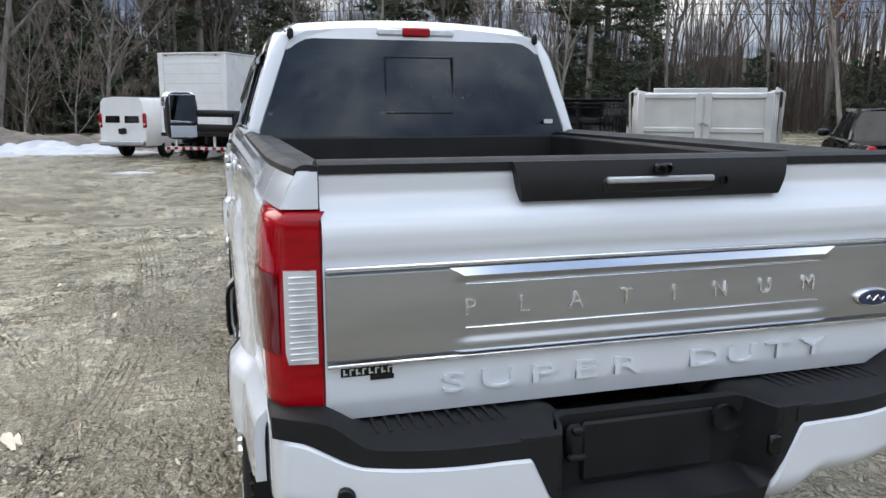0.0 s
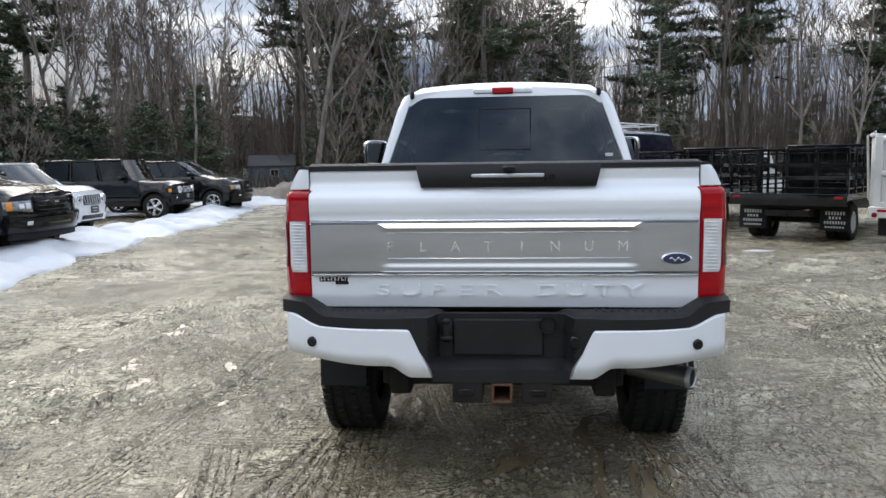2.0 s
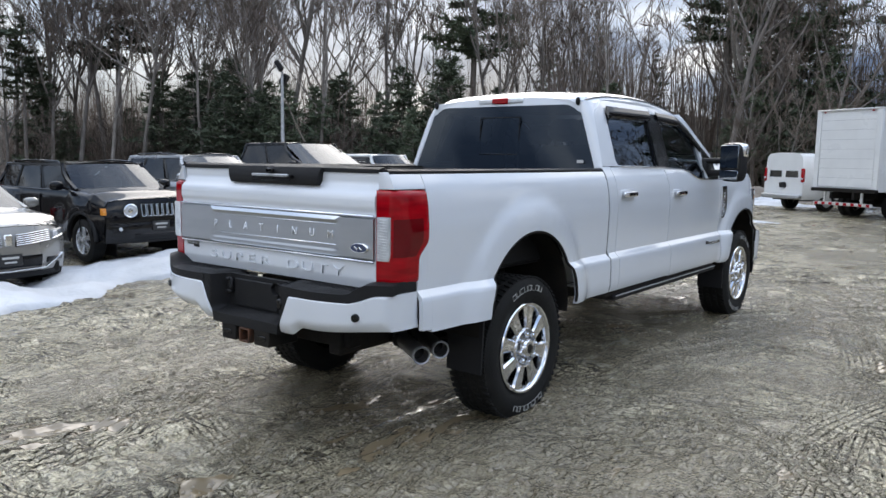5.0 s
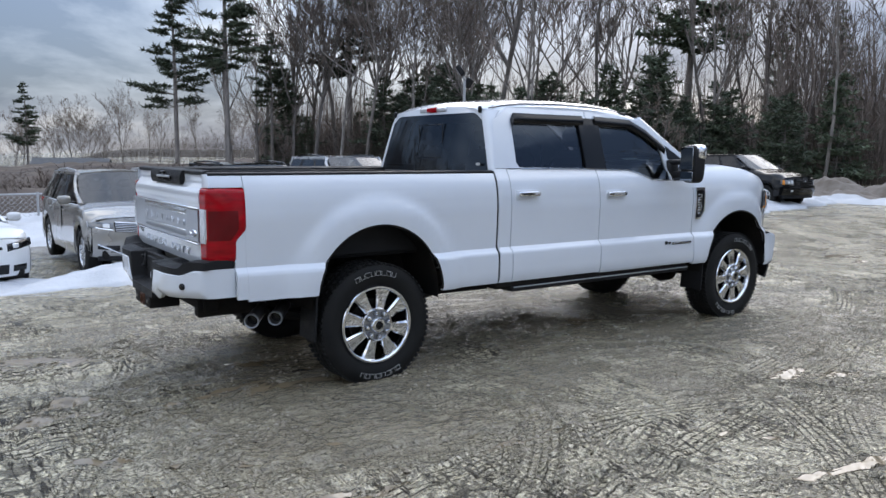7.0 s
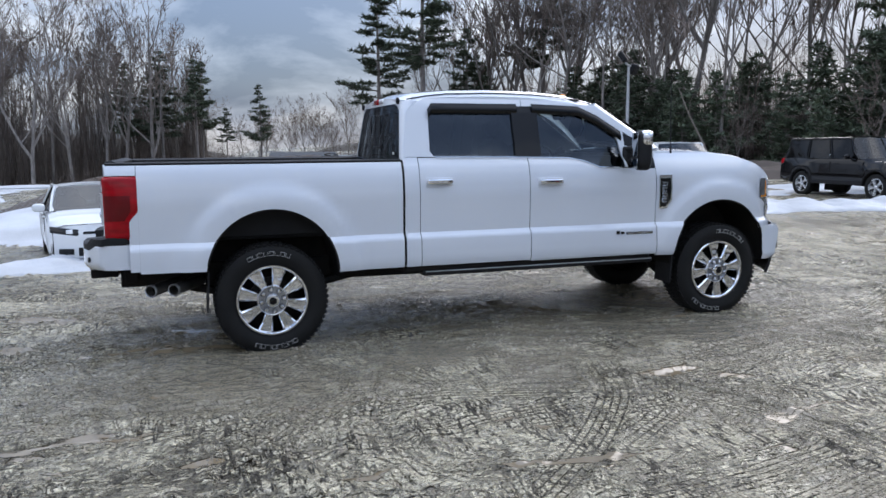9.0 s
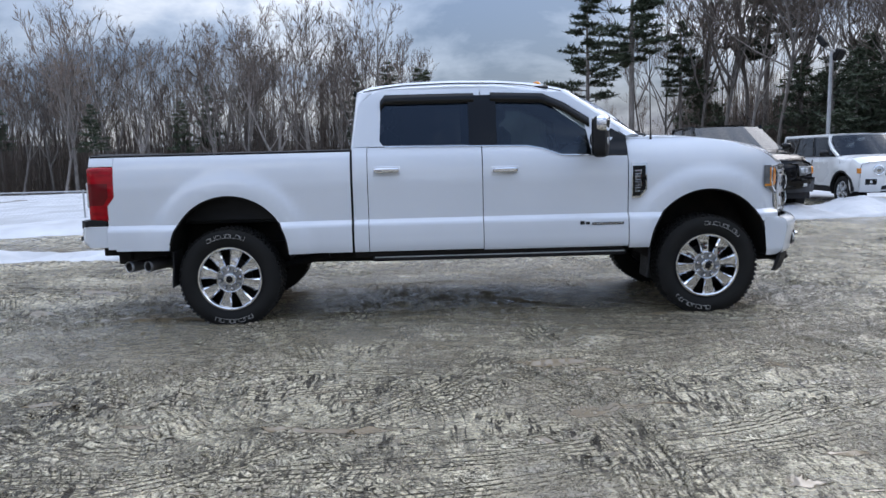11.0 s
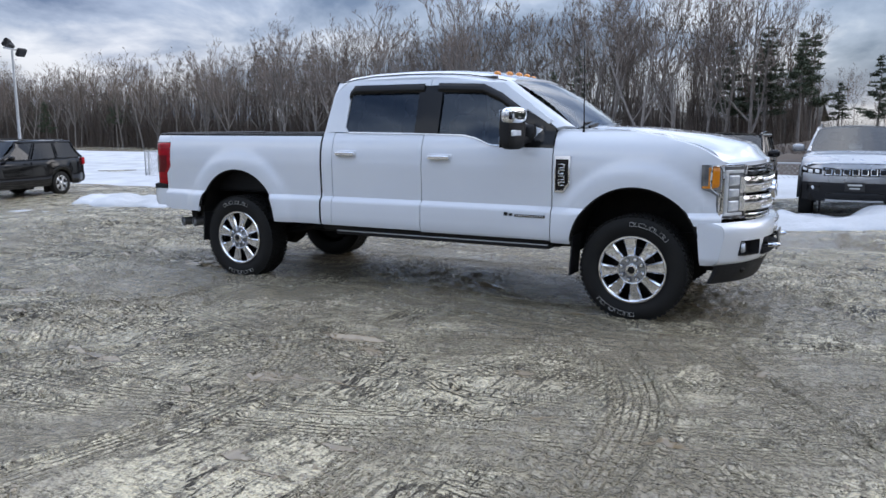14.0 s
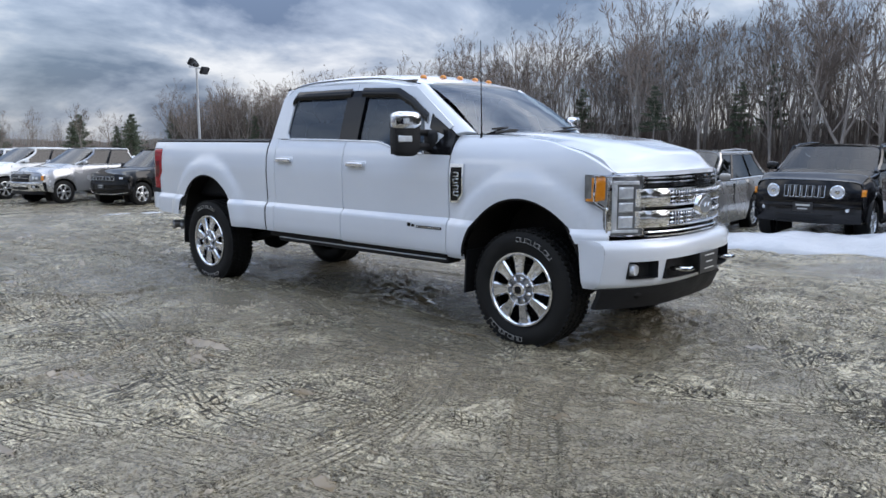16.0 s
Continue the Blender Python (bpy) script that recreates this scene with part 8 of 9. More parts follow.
def frame_tent(x, y):
    T = thing("frame_tent", pose(x, y, land(x, y), 0, 0, 20), "white frame tent with peaked fabric roof on snow", "tent")
    w, d, h, p = 3.2, 3.0, 2.1, 3.5
    part("roof", Geo().add([(-w, -d, h), (w, -d, h), (w, d, h), (-w, d, h), (-w * 0.25, 0, p), (w * 0.25, 0, p), (-w, -d, h - 0.25), (w, -d, h - 0.25), (w, d, h - 0.25), (-w, d, h - 0.25)], [(0, 1, 5, 4), (1, 2, 5), (2, 3, 4, 5), (3, 0, 4), (6, 7, 1, 0), (7, 8, 2, 1), (8, 9, 3, 2), (9, 6, 0, 3)]), TARP, T, "peaked white roof")
    for a in (-1, -0.33, 0.33, 1):
        for b in (-1, 1):
            part("post", Geo().tube([(a * w * 0.98, b * d * 0.98, -0.1), (a * w * 0.98, b * d * 0.98, h)], 0.04, 6), TARP, T)
    part("side_wall", Geo().slab(lambda u, v: (-w * 0.98, -d + 2 * d * u, 0.1 + 1.9 * v + 0.0 * u), (0.03, 0, 0), 10, 4), TARP, T)
    part("side_wall", Geo().slab(lambda u, v: (-w + 2 * w * u, d * 0.98, 0.1 + 1.9 * v), (0, -0.03, 0), 10, 4), TARP, T)
    part("draped_wall", Geo().slab(lambda u, v: (w * (0.99 - 0.5 * (1 - v) * u), -d * 0.98, 0.1 + 1.9 * v), (0, 0.03, 0), 10, 6), TARP, T)


frame_tent(-83, -80)


def lamp_mast(x, y, h, heads=3, turn=0, base_z=None):
    T = thing("light_mast", pose(x, y, land(x, y), 0, 0, turn), "grey steel pole with dark floodlight heads", "street lamp", "yard light masts")
    part("pole", Geo().tube([(0, 0, -0.3), (0, 0, h * 0.5), (0, 0, h)], [0.085, 0.07, 0.05], 10), STEEL, T)
    part("crossbar", Geo().tube([(-0.75, 0, h), (0.75, 0, h)], 0.045, 6), STEEL, T)
    for k in range(heads):
        xx = -0.7 + 1.4 * k / max(1, heads - 1)
        m = Matrix.Translation((xx, -0.12 if k % 2 else 0.1, h + (0.25 if k != 0 else -0.1))) @ Euler((radians(35 if k % 2 else -30), 0, radians(15 * (k - 1)))).to_matrix().to_4x4()
        hd = part("floodlight", Geo().box((0, 0, 0), (0.55, 0.20, 0.42), 0.05, m), PLASTIC if h > 4.65 else WHITE, T, "floodlight head")
        part("floodlight_glass", Geo().box((0, -0.105, 0), (0.46, 0.012, 0.34), 0.01, m), LENS, hd)
    return T


lamp_mast(-17.8, -31.0, 6.0, 3, 30)
lamp_mast(-19.8, 15.9, 4.7, 2, -40)
lamp_mast(-60, 25.5, 4.6, 2, -50)
lamp_mast(-62, -41, 4.6, 2, 20)
g = Geo().tube([(22.3, 61, -0.6), (22.3, 61, 10.6)], [0.17, 0.11], 10)
T = thing("utility_pole", pose(0, 0, 0), "weathered wooden utility pole carrying wires", "utility pole")
part("pole", g, WOODPOLE, T)
part("lamp_arm", Geo().tube([(22.3, 61, 7.6), (21.5, 60.7, 7.8)], 0.04, 6).box((21.3, 60.6, 7.78), (0.5, 0.25, 0.16), 0.04), PLASTIC, T)
for k, z in enumerate((10.2, 9.4)):
    for a, b in (((22.3, 61), (75, 28)), ((22.3, 61), (-25, 75))):
        pts = [(a[0] + (b[0] - a[0]) * t, a[1] + (b[1] - a[1]) * t, z + 0.6 * t - 1.2 * math.sin(math.pi * t)) for t in np.linspace(0, 1, 14)]
        part("wire", Geo().tube(pts, 0.022, 4, False), PLASTIC, T)


def shed(x, y, turn):
    T = thing("shed", pose(x, y, land(x, y) - 0.1, 0, 0, turn) @ Matrix.Diagonal((0.70, 0.70, 0.70, 1)), "small blue-grey clapboard shed with white window", "shed")
    w, d, h = 5.0, 3.4, 2.5
    for s in (1, -1):
        wl = part("wall", Geo().box((0, s * d / 2, h / 2), (w, 0.12, h), 0.01), SIDING, T)
        for k in range(13):
            part("clapboard", Geo().box((0, s * (d / 2 + 0.068), 0.1 + k * 0.19), (w, 0.022, 0.175), 0.006), SIDING, wl)
        we = part("wall", Geo().prism([(-d / 2, 0), (d / 2, 0), (d / 2, h), (0, h + 1.0), (-d / 2, h)], s * w / 2 - 0.06, s * w / 2 + 0.06, 0), SIDING, T)
        part("roof", Geo().slab(lambda u, v: (-w / 2 - 0.3 + (w + 0.6) * u, s * (d / 2 + 0.35) * (1 - v), h - 0.18 + 1.25 * v), (0, 0, 0.08), 2, 2), ROOFING, T)
    wn = part("window", Geo().box((0.3, -d / 2 - 0.08, 1.55), (1.0, 0.10, 0.85), 0.01), INK, T, "white framed window")
    for s in (1, -1):
        part("window_pane", Geo().box((0.3 + s * 0.23, -d / 2 - 0.135, 1.55), (0.38, 0.012, 0.68), 0.004), DARKGLASS, wn)
    lt = part("lattice_gate", Geo().box((-w / 2 - 0.8, -d / 2 + 0.3, 1.1), (0.08, 0.08, 2.2), 0.01), INK, T)
    for k in range(7):
        part("lattice_bar", Geo().tube([(-w / 2 - 0.1 - 0.1 * k, -d / 2 + 0.2, 0.1), (-w / 2 - 0.1 - 0.1 * k, -d / 2 + 0.2, 2.1)], 0.025, 4), INK, lt)
    for k in range(5):
        part("lattice_bar", Geo().tube([(-w / 2 - 0.85, -d / 2 + 0.2, 0.3 + 0.42 * k), (-w / 2, -d / 2 + 0.2, 0.3 + 0.42 * k)], 0.025, 4), INK, lt)


shed(-20.2, 60, 15)


def house(x, y, turn, w, d, h, paint, label, z=None):
    T = thing("house", pose(x, y, land(x, y) if z is None else z, 0, 0, turn), label, "house")
    for s in (1, -1):
        wl = part("wall", Geo().box((0, s * d / 2, h / 2), (w, 0.2, h), 0.02), paint, T)
        for k in (-1, 0, 1):
            wn = part("window", Geo().box((k * w * 0.3, s * (d / 2 + 0.1), h * 0.55), (1.1, 0.1, 1.4), 0.02), INK, T)
            part("window_pane", Geo().box((k * w * 0.3, s * (d / 2 + 0.155), h * 0.55), (0.9, 0.02, 1.2), 0.01), DARKGLASS, wn)
        part("wall", Geo().prism([(-d / 2, 0), (d / 2, 0), (d / 2, h), (0, h + d * 0.4), (-d / 2, h)], s * w / 2 - 0.1, s * w / 2 + 0.1, 0), paint, T)
        gw = part("window", Geo().box((s * (w / 2 + 0.1), 0, h + 0.5), (0.1, 1.0, 1.3), 0.02), INK, T)
        part("window_pane", Geo().box((s * (w / 2 + 0.155), 0, h + 0.5), (0.02, 0.8, 1.1), 0.01), DARKGLASS, gw)
        part("roof", Geo().slab(lambda u, v: (-w / 2 - 0.4 + (w + 0.8) * u, s * (d / 2 + 0.5) * (1 - v), h - 0.25 + (d * 0.4 + 0.35) * v), (0, 0, 0.15), 2, 2), ROOFING, T)


house(43, 62, 60, 9, 7, 3.2, SIDING, "grey gabled house among pine trees")
house(28, 78, 40, 9, 7, 3.0, WHITE, "pale gabled house behind the trees")
house(-140, 20.5, 62, 12, 6, 2.0, GREENISH, "low green-grey house with long roof", -4.5)


# ---- trees ----
def bare_tree(seed, H, spread=1.0, fork=0.3, thick=1.0, counts=(11, 6, 5, 4), leaders=0):
    """Trunk with limbs, and a crown of fine twigs, of a leafless hardwood."""
    rng = random.Random(seed)
    tr, tw = Geo(), Geo()
    r0 = H * 0.0115 * thick

    def wander(start, d, length, k, wob, lift):
        q, dd, P = start.copy(), d.normalized(), [start.copy()]
        for i in range(k):
            dd = (dd + Vector((rng.uniform(-wob, wob), rng.uniform(-wob, wob), rng.uniform(lift - 0.12, lift + 0.12)))).normalized()
            q = q + dd * length / k
            P.append(q.copy())
        return P, dd

    def pick(P, f):
        k = len(P) - 1
        i = min(int(f * k), k - 1)
        return P[i].lerp(P[i + 1], f * k - i)

    def limb(start, d, length, r, level):
        k = (6, 4, 2)[level]
        P, dd = wander(start, d, length, k, (0.11, 0.15, 0.18)[level], (0.11, 0.08, 0.06)[level])
        (tr if level == 0 else tw).tube(P, [max(0.006, r * (1 - 0.86 * i / k)) for i in range(k + 1)], (5, 4, 3)[level], False)
        for j in range(counts[level + 1]):
            f = rng.uniform(0.18, 1.0)
            a = pick(P, f)
            ax = (P[min(len(P) - 1, int(f * k) + 1)] - P[min(len(P) - 2, int(f * k))]).normalized()
            side = Vector((rng.uniform(-1, 1), rng.uniform(-1, 1), rng.uniform(-0.3, 0.8))).normalized()
            nd = (ax * 0.95 + side * 0.62).normalized()
            nl = length * rng.uniform(0.42, 0.70) * (1.12 - 0.4 * f)
            if level == 2:
                e = a + nd * nl
                c = a.lerp(e, 0.5) + Vector((rng.uniform(-1, 1), rng.uniform(-1, 1), rng.uniform(-1, 1))) * nl * 0.12
                w = Vector((0.007, 0.006, 0))
                tw.add([a + w, a - w, c, e], [(0, 1, 2), (0, 2, 3), (1, 3, 2)])
            else:
                limb(a, nd, nl, r * 0.45, level + 1)

    n = 10
    pts, _ = wander(Vector((0, 0, -0.6)), Vector((rng.uniform(-0.10, 0.10), rng.uniform(-0.10, 0.10), 1)), H * 0.86, n, 0.075, 0.05)
    tr.tube(pts, [r0 * (1.35 if i == 0 else 1) * (1 - 0.9 * i / n) for i in range(n + 1)], 7, False)
    stems = [(pts, fork, r0, 1.0)]
    turn = rng.uniform(0, 6.28)
    for j in range(leaders):
        f = rng.uniform(max(0.12, fork - 0.08), fork + 0.16)
        ang = turn + j * 6.28 / leaders + rng.uniform(-0.5, 0.5)
        b, length = pick(pts, f), H * (0.90 - f) * rng.uniform(0.75, 1.0)
        P, _ = wander(b, Vector((math.cos(ang) * 0.55, math.sin(ang) * 0.55, 1.0)), length, 8, 0.11, 0.14)
        rr = r0 * rng.uniform(0.55, 0.75)
        tr.tube(P, [rr * (1 - 0.9 * i / 8) for i in range(9)], 6, False)
        stems.append((P, 0.12, rr, length / (H * 0.86)))
    each = max(4, int(counts[0] / (0.55 + 0.45 * len(stems))))
    for P, lo, rr, size in stems:
        for j in range(each):
            f = lo + (0.97 - lo) * (j + rng.random()) / each
            ang = j * 2.4 + rng.uniform(-0.6, 0.6)
            steep = rng.uniform(0.7, 1.7)
            limb(pick(P, f), Vector((math.cos(ang) * spread, math.sin(ang) * spread, steep)), H * size ** 0.5 * (0.44 - 0.24 * f) * rng.uniform(0.7, 1.15), rr * (0.58 - 0.36 * f), 0)
    return tr, tw


def pine_tree(seed, H, low=0.3, width=0.2, dense_=1.0, tuft=0.42):
    """A conifer: straight trunk, whorls of limbs, flat tufts of needles."""
    rng = random.Random(seed)
    tr, cr = Geo(), Geo()
    tr.tube([(0, 0, -0.5), (rng.uniform(-0.2, 0.2), 0, H * 0.5), (0, rng.uniform(-0.2, 0.2), H)], [H * 0.013, H * 0.009, 0.03], 7, False)
    z = H * low
    while z < H * 0.985:
        f = (z - H * low) / (H * (1 - low))
        reach = H * width * (1 - f) ** 0.75 * rng.uniform(0.55, 1.1) + 0.35
        for k in range(rng.randint(3, 5)):
            a = rng.uniform(0, 2 * math.pi)
            d = Vector((math.cos(a), math.sin(a), rng.uniform(-0.05, 0.28)))
            R = reach * rng.uniform(0.6, 1.1)
            base, tip = Vector((0, 0, z)), Vector((0, 0, z)) + d * R
            tr.tube([base, tip], [0.018 + 0.014 * R, 0.008], 3, False)
            m = max(3, int(R * 4.2 * dense_))
            for i in range(m):
                c = base.lerp(tip, 0.30 + 0.72 * (i + rng.random()) / m) + Vector((rng.uniform(-1, 1), rng.uniform(-1, 1), rng.uniform(-0.3, 0.4))) * 0.22 * R ** 0.5
                for t in range(5):
                    u = Vector((rng.uniform(-1, 1), rng.uniform(-1, 1), rng.uniform(-0.35, 0.6))).normalized() * tuft * rng.uniform(0.6, 1.2)
                    w = Vector((rng.uniform(-1, 1), rng.uniform(-1, 1), rng.uniform(-0.4, 0.4))).normalized() * tuft * 0.17
                    cr.add([c - w, c + w, c + u], [(0, 1, 2)])
        z += H * 0.030 * rng.uniform(0.7, 1.3)
    return tr, cr


TREE_KINDS = {}


def tree_kind(key, maker, leaf, label):
    tr, cr = maker
    a, b = part("trunk", tr, BARK), part("crown", cr, leaf, smooth=0)
    TREE_KINDS[key] = (a.data, b.data, label)
    bpy.data.objects.remove(a)
    bpy.data.objects.remove(b)


for k in range(7):
    tree_kind("bare%d" % k, bare_tree(100 + k, 19, 0.9 + 0.07 * k, 0.24 + 0.07 * (k % 4), 0.62 + 0.12 * (k % 3), (11, 5, 4, 3), (2, 1, 3, 0, 2, 1, 2)[k]), TWIG, "tall leafless grey hardwood tree at the wood's edge")
for k in range(5):
    tree_kind("wood%d" % k, bare_tree(150 + k, 19, 0.9 + 0.1 * k, 0.20 + 0.05 * (k % 3), 0.9, (9, 5, 4, 3), (2, 1, 3, 2, 1)[k]), TWIG, "leafless grey hardwood tree in a dense wood")
for k in range(3):
    tree_kind("pine%d" % k, pine_tree(200 + k, 24, 0.32 + 0.08 * k, 0.19, 2.0, 0.72), NEEDLE, "tall dark green pine with a bare lower trunk")
for k in range(3):
    tree_kind("fir%d" % k, pine_tree(300 + k, 8, 0.03, 0.36, 1.3, 0.5), NEEDLE, "low dense dark green hemlock in the understorey")
for k in range(3):
    tree_kind("softpine%d" % k, pine_tree(330 + k, 15, 0.10 + 0.05 * k, 0.21, 1.5, 0.46), NEEDLE, "full grey-green pine with feathery limbs near the ground")
for k in range(2):
    tree_kind("bush%d" % k, bare_tree(400 + k, 8, 1.5, 0.04, 0.6, (10, 6, 5, 3)), TWIG, "spreading leafless shrub with pale branches")
rt, rc = bare_tree(105, 17, 0.8, 0.3)
lf = Geo()
rng = random.Random(8)
for k in range(1500):
    i = rng.randrange(len(rc.v))
    c = Vector(rc.v[i])
    if c.z < 4:
        continue
    u, w = Vector((rng.uniform(-1, 1), rng.uniform(-1, 1), rng.uniform(-1, 0.4))) * 0.14, Vector((rng.uniform(-1, 1), rng.uniform(-1, 1), rng.uniform(-1, 1))) * 0.09
    lf.add([c - w, c + w, c + u + w, c + u - w], [(0, 1, 2, 3)])
tree_kind("oak", (rt, lf), RUSTLEAF, "oak holding rust-brown dead leaves")


FAR_LIST = []


def far_tree(key, x, y, scale, turn):
    """A tree too deep in the woods to count: kept for the joined stand."""
    FAR_LIST.append((key, Matrix.Translation((x, y, land(x, y))) @ Matrix.Rotation(radians(turn), 4, "Z") @ Matrix.Scale(scale, 4)))


def join_far_trees():
    co, loops, sizes, mats, base = [], [], [], [], 0
    for key, m in FAR_LIST:
        R, t = np.array(m.to_3x3()), np.array(m.translation)
        for slot, me in enumerate(TREE_KINDS[key][:2]):
            v = np.empty(len(me.vertices) * 3, np.float32)
            me.vertices.foreach_get("co", v)
            i = np.empty(len(me.loops), np.int32)
            me.loops.foreach_get("vertex_index", i)
            n = np.empty(len(me.polygons), np.int32)
            me.polygons.foreach_get("loop_total", n)
            co.append(v.reshape(-1, 3) @ R.T + t)
            loops.append(i + base)
            sizes.append(n)
            mats.append(np.full(len(n), slot if key[:4] in ("bare", "wood") else 2 * slot, np.int32))
            base += len(me.vertices)
    co, loops, sizes, mats = (np.concatenate(a) for a in (co, loops, sizes, mats))
    me = bpy.data.meshes.new("far_woods")
    me.vertices.add(len(co))
    me.vertices.foreach_set("co", co.astype(np.float32).reshape(-1))
    me.loops.add(len(loops))
    me.loops.foreach_set("vertex_index", loops)
    me.polygons.add(len(sizes))
    me.polygons.foreach_set("loop_start", np.concatenate([[0], np.cumsum(sizes)[:-1]]).astype(np.int32))
    for mt in (BARK, TWIG, NEEDLE):
        me.materials.append(mt)
    me.polygons.foreach_set("material_index", mats)
    me.update(calc_edges=True)
    tagged(new("far_woods", me), "deep rows of leafless grey trees in the far wood", "woods", kind="stuff")


def in_gap(x, y):
    """The open lane through the trees towards the shed."""
    f = (y + 4) / 64.0
    return 0.3 < f < 0.99 and abs(x + 20.2 * f) < 0.8 + 2.6 * f


def plant(key, x, y, scale, turn, z=None, group="trees round the lot"):
    if in_gap(x, y):
        return None
    if x > 4 and y > 20 and key[:4] in ("bare", "wood", "pine") and random.Random(int(x * 97 + y * 13)).random() < 0.28:
        return None
    a, b, label = TREE_KINDS[key]
    T = new("tree")
    T.matrix_basis = pose(x, y, land(x, y) if z is None else z, 0, 0, turn) @ Matrix.Diagonal((scale, scale, scale, 1))
    tagged(T, label, "tree", group)
    for nm, me in (("trunk", a), ("crown", b)):
        o = new(nm, me)
        o.parent = T
    return T


def along(line, step, rows, gap, seed, jitter=1.0):
    """Places in rows behind a line, uneven."""
    rng = random.Random(seed)
    out = []
    for r in range(rows):
        for (x0, y0), (x1, y1) in zip(line, line[1:]):
            L = math.hypot(x1 - x0, y1 - y0)
            nx, ny = (y1 - y0) / L, -(x1 - x0) / L
            if nx * (x0 + x1) + ny * (y0 + y1) < 0:
                nx, ny = -nx, -ny
            for k in range(int(L / step)):
                t = (k + rng.random()) / (L / step)
                o = r * gap + rng.uniform(-jitter, jitter) * gap * 0.5
                out.append((x0 + (x1 - x0) * t + nx * o, y0 + (y1 - y0) * t + ny * o, r, rng))
    return out


NEAR_EDGE = [(-60, 23), (-48, 27), (-33, 35), (-24, 43), (-17, 50), (-5, 56), (10, 58), (24, 54), (36, 44), (46, 30)]
FAR_EDGE = [(-92, 2), (-91, -28), (-94, -60), (-106, -124), (-112, -200)]
rng = random.Random(2)
for x, y, r, q in along(NEAR_EDGE, 4.0, 3, 6.0, 5):
    az = math.degrees(math.atan2(x, y))
    pick = q.random()
    if -64 < az < -24 and q.random() < 0.30:
        continue
    conif = 0.09 if az > 5 else 0.20 if az > -18 else 0.03
    if pick < conif:
        plant("pine%d" % q.randrange(3), x, y, q.uniform(0.75, 1.15), q.uniform(0, 360))
    elif pick > 0.975 and az > -5:
        plant("oak", x, y, q.uniform(0.8, 1.05), q.uniform(0, 360))
    else:
        plant("bare%d" % q.randrange(7), x, y, q.uniform(0.85, 1.28) * (1.1 if az < -38 else 1.0), q.uniform(0, 360))
for x, y, r, q in along(NEAR_EDGE, 2.6, 2, 4.5, 6):
    az = math.degrees(math.atan2(x, y))
    if q.random() < (0.9 if -60 < az < -2 else 0.55):
        plant("fir%d" % q.randrange(3), x, y, q.uniform(0.5, 0.95) * (1.15 if az < -30 else 1.0), q.uniform(0, 360))
    elif q.random() < 0.5:
        plant("bush%d" % q.randrange(2), x * 0.96, y * 0.96, q.uniform(0.5, 0.95), q.uniform(0, 360))
for x, y, r, q in along([(-13, 52), (-5, 56), (10, 58), (24, 54), (36, 44), (46, 30)], 3.2, 2, 6.0, 21):
    if q.random() < 0.45 * smooth_step(40, 5, x) + 0.15:
        plant("pine%d" % q.randrange(3) if q.random() < 0.35 else "wood%d" % q.randrange(5), x, y, q.uniform(0.8, 1.1), q.uniform(0, 360))
for x, y, r, q in along([(-15, 52), (-5, 57), (10, 59), (24, 55), (34, 47)], 3.4, 2, 5.0, 27):
    if q.random() < (0.85 if x < 6 else 0.2):
        plant("softpine%d" % q.randrange(3), x, y, q.uniform(0.6, 1.15), q.uniform(0, 360))
for x, y, r, q in along([(-30, 52), (-19, 60), (-6, 66), (10, 68), (26, 63)], 4.0, 2, 6.0, 29):
    plant("softpine%d" % q.randrange(3) if q.random() < (0.7 if x < 4 else 0.3) else "wood%d" % q.randrange(5), x, y, q.uniform(0.7, 1.0), q.uniform(0, 360))
for x, y, r, q in along([(-46, 28), (-33, 35), (-24, 43), (-17, 50)], 2.6, 1, 4.0, 23):
    plant("fir%d" % q.randrange(3), x * 0.97, y * 0.97, q.uniform(0.55, 0.9), q.uniform(0, 360))
for x, y, r, q in along([(-62, 21), (-48, 27), (-38, 32)], 2.2, 1, 4.0, 22):
    plant("bare%d" % q.randrange(7), x, y, q.uniform(0.75, 1.0), q.uniform(0, 360))
for x, y, s in ((-14.5, 44, 1.15), (-9, 46, 1.2), (-11, 43, 0.9), (-6, 47, 0.9), (-27, 36, 0.8)):
    plant("bush%d" % int(abs(x) % 2), x, y, s, x * 40)
for x, y, r, q in along(FAR_EDGE, 3.7, 3, 7.0, 7):
    put = plant if r == 0 else far_tree
    tall = q.uniform(1.0, 1.36) * (1.0 - 0.2 * smooth_step(-30, -120, y))
    if q.random() < 0.06:
        put("pine%d" % q.randrange(3), x, y, tall * 0.45, q.uniform(0, 360))
    else:
        put("wood%d" % q.randrange(5), x, y, tall, q.uniform(0, 360))
for x, y, k, s in ((-58.8, 15.5, 0, 0.68), (-53.5, 17.9, 1, 0.82), (-56, 22.5, 2, 0.48), (-96.5, 8.9, 1, 0.50), (-100, 4.8, 2, 0.36), (-93, -3, 0, 0.66), (-94, -7, 1, 0.60), (-2, 57, 1, 1.0)):
    plant("pine%d" % k, x, y, s, x * 31)
for k in range(34):
    a = radians(rng.uniform(-94, -68))
    d = rng.uniform(150, 215)
    far_tree("bare%d" % rng.randrange(7), d * math.sin(a), d * math.cos(a), rng.uniform(0.55, 0.95), rng.uniform(0, 360))
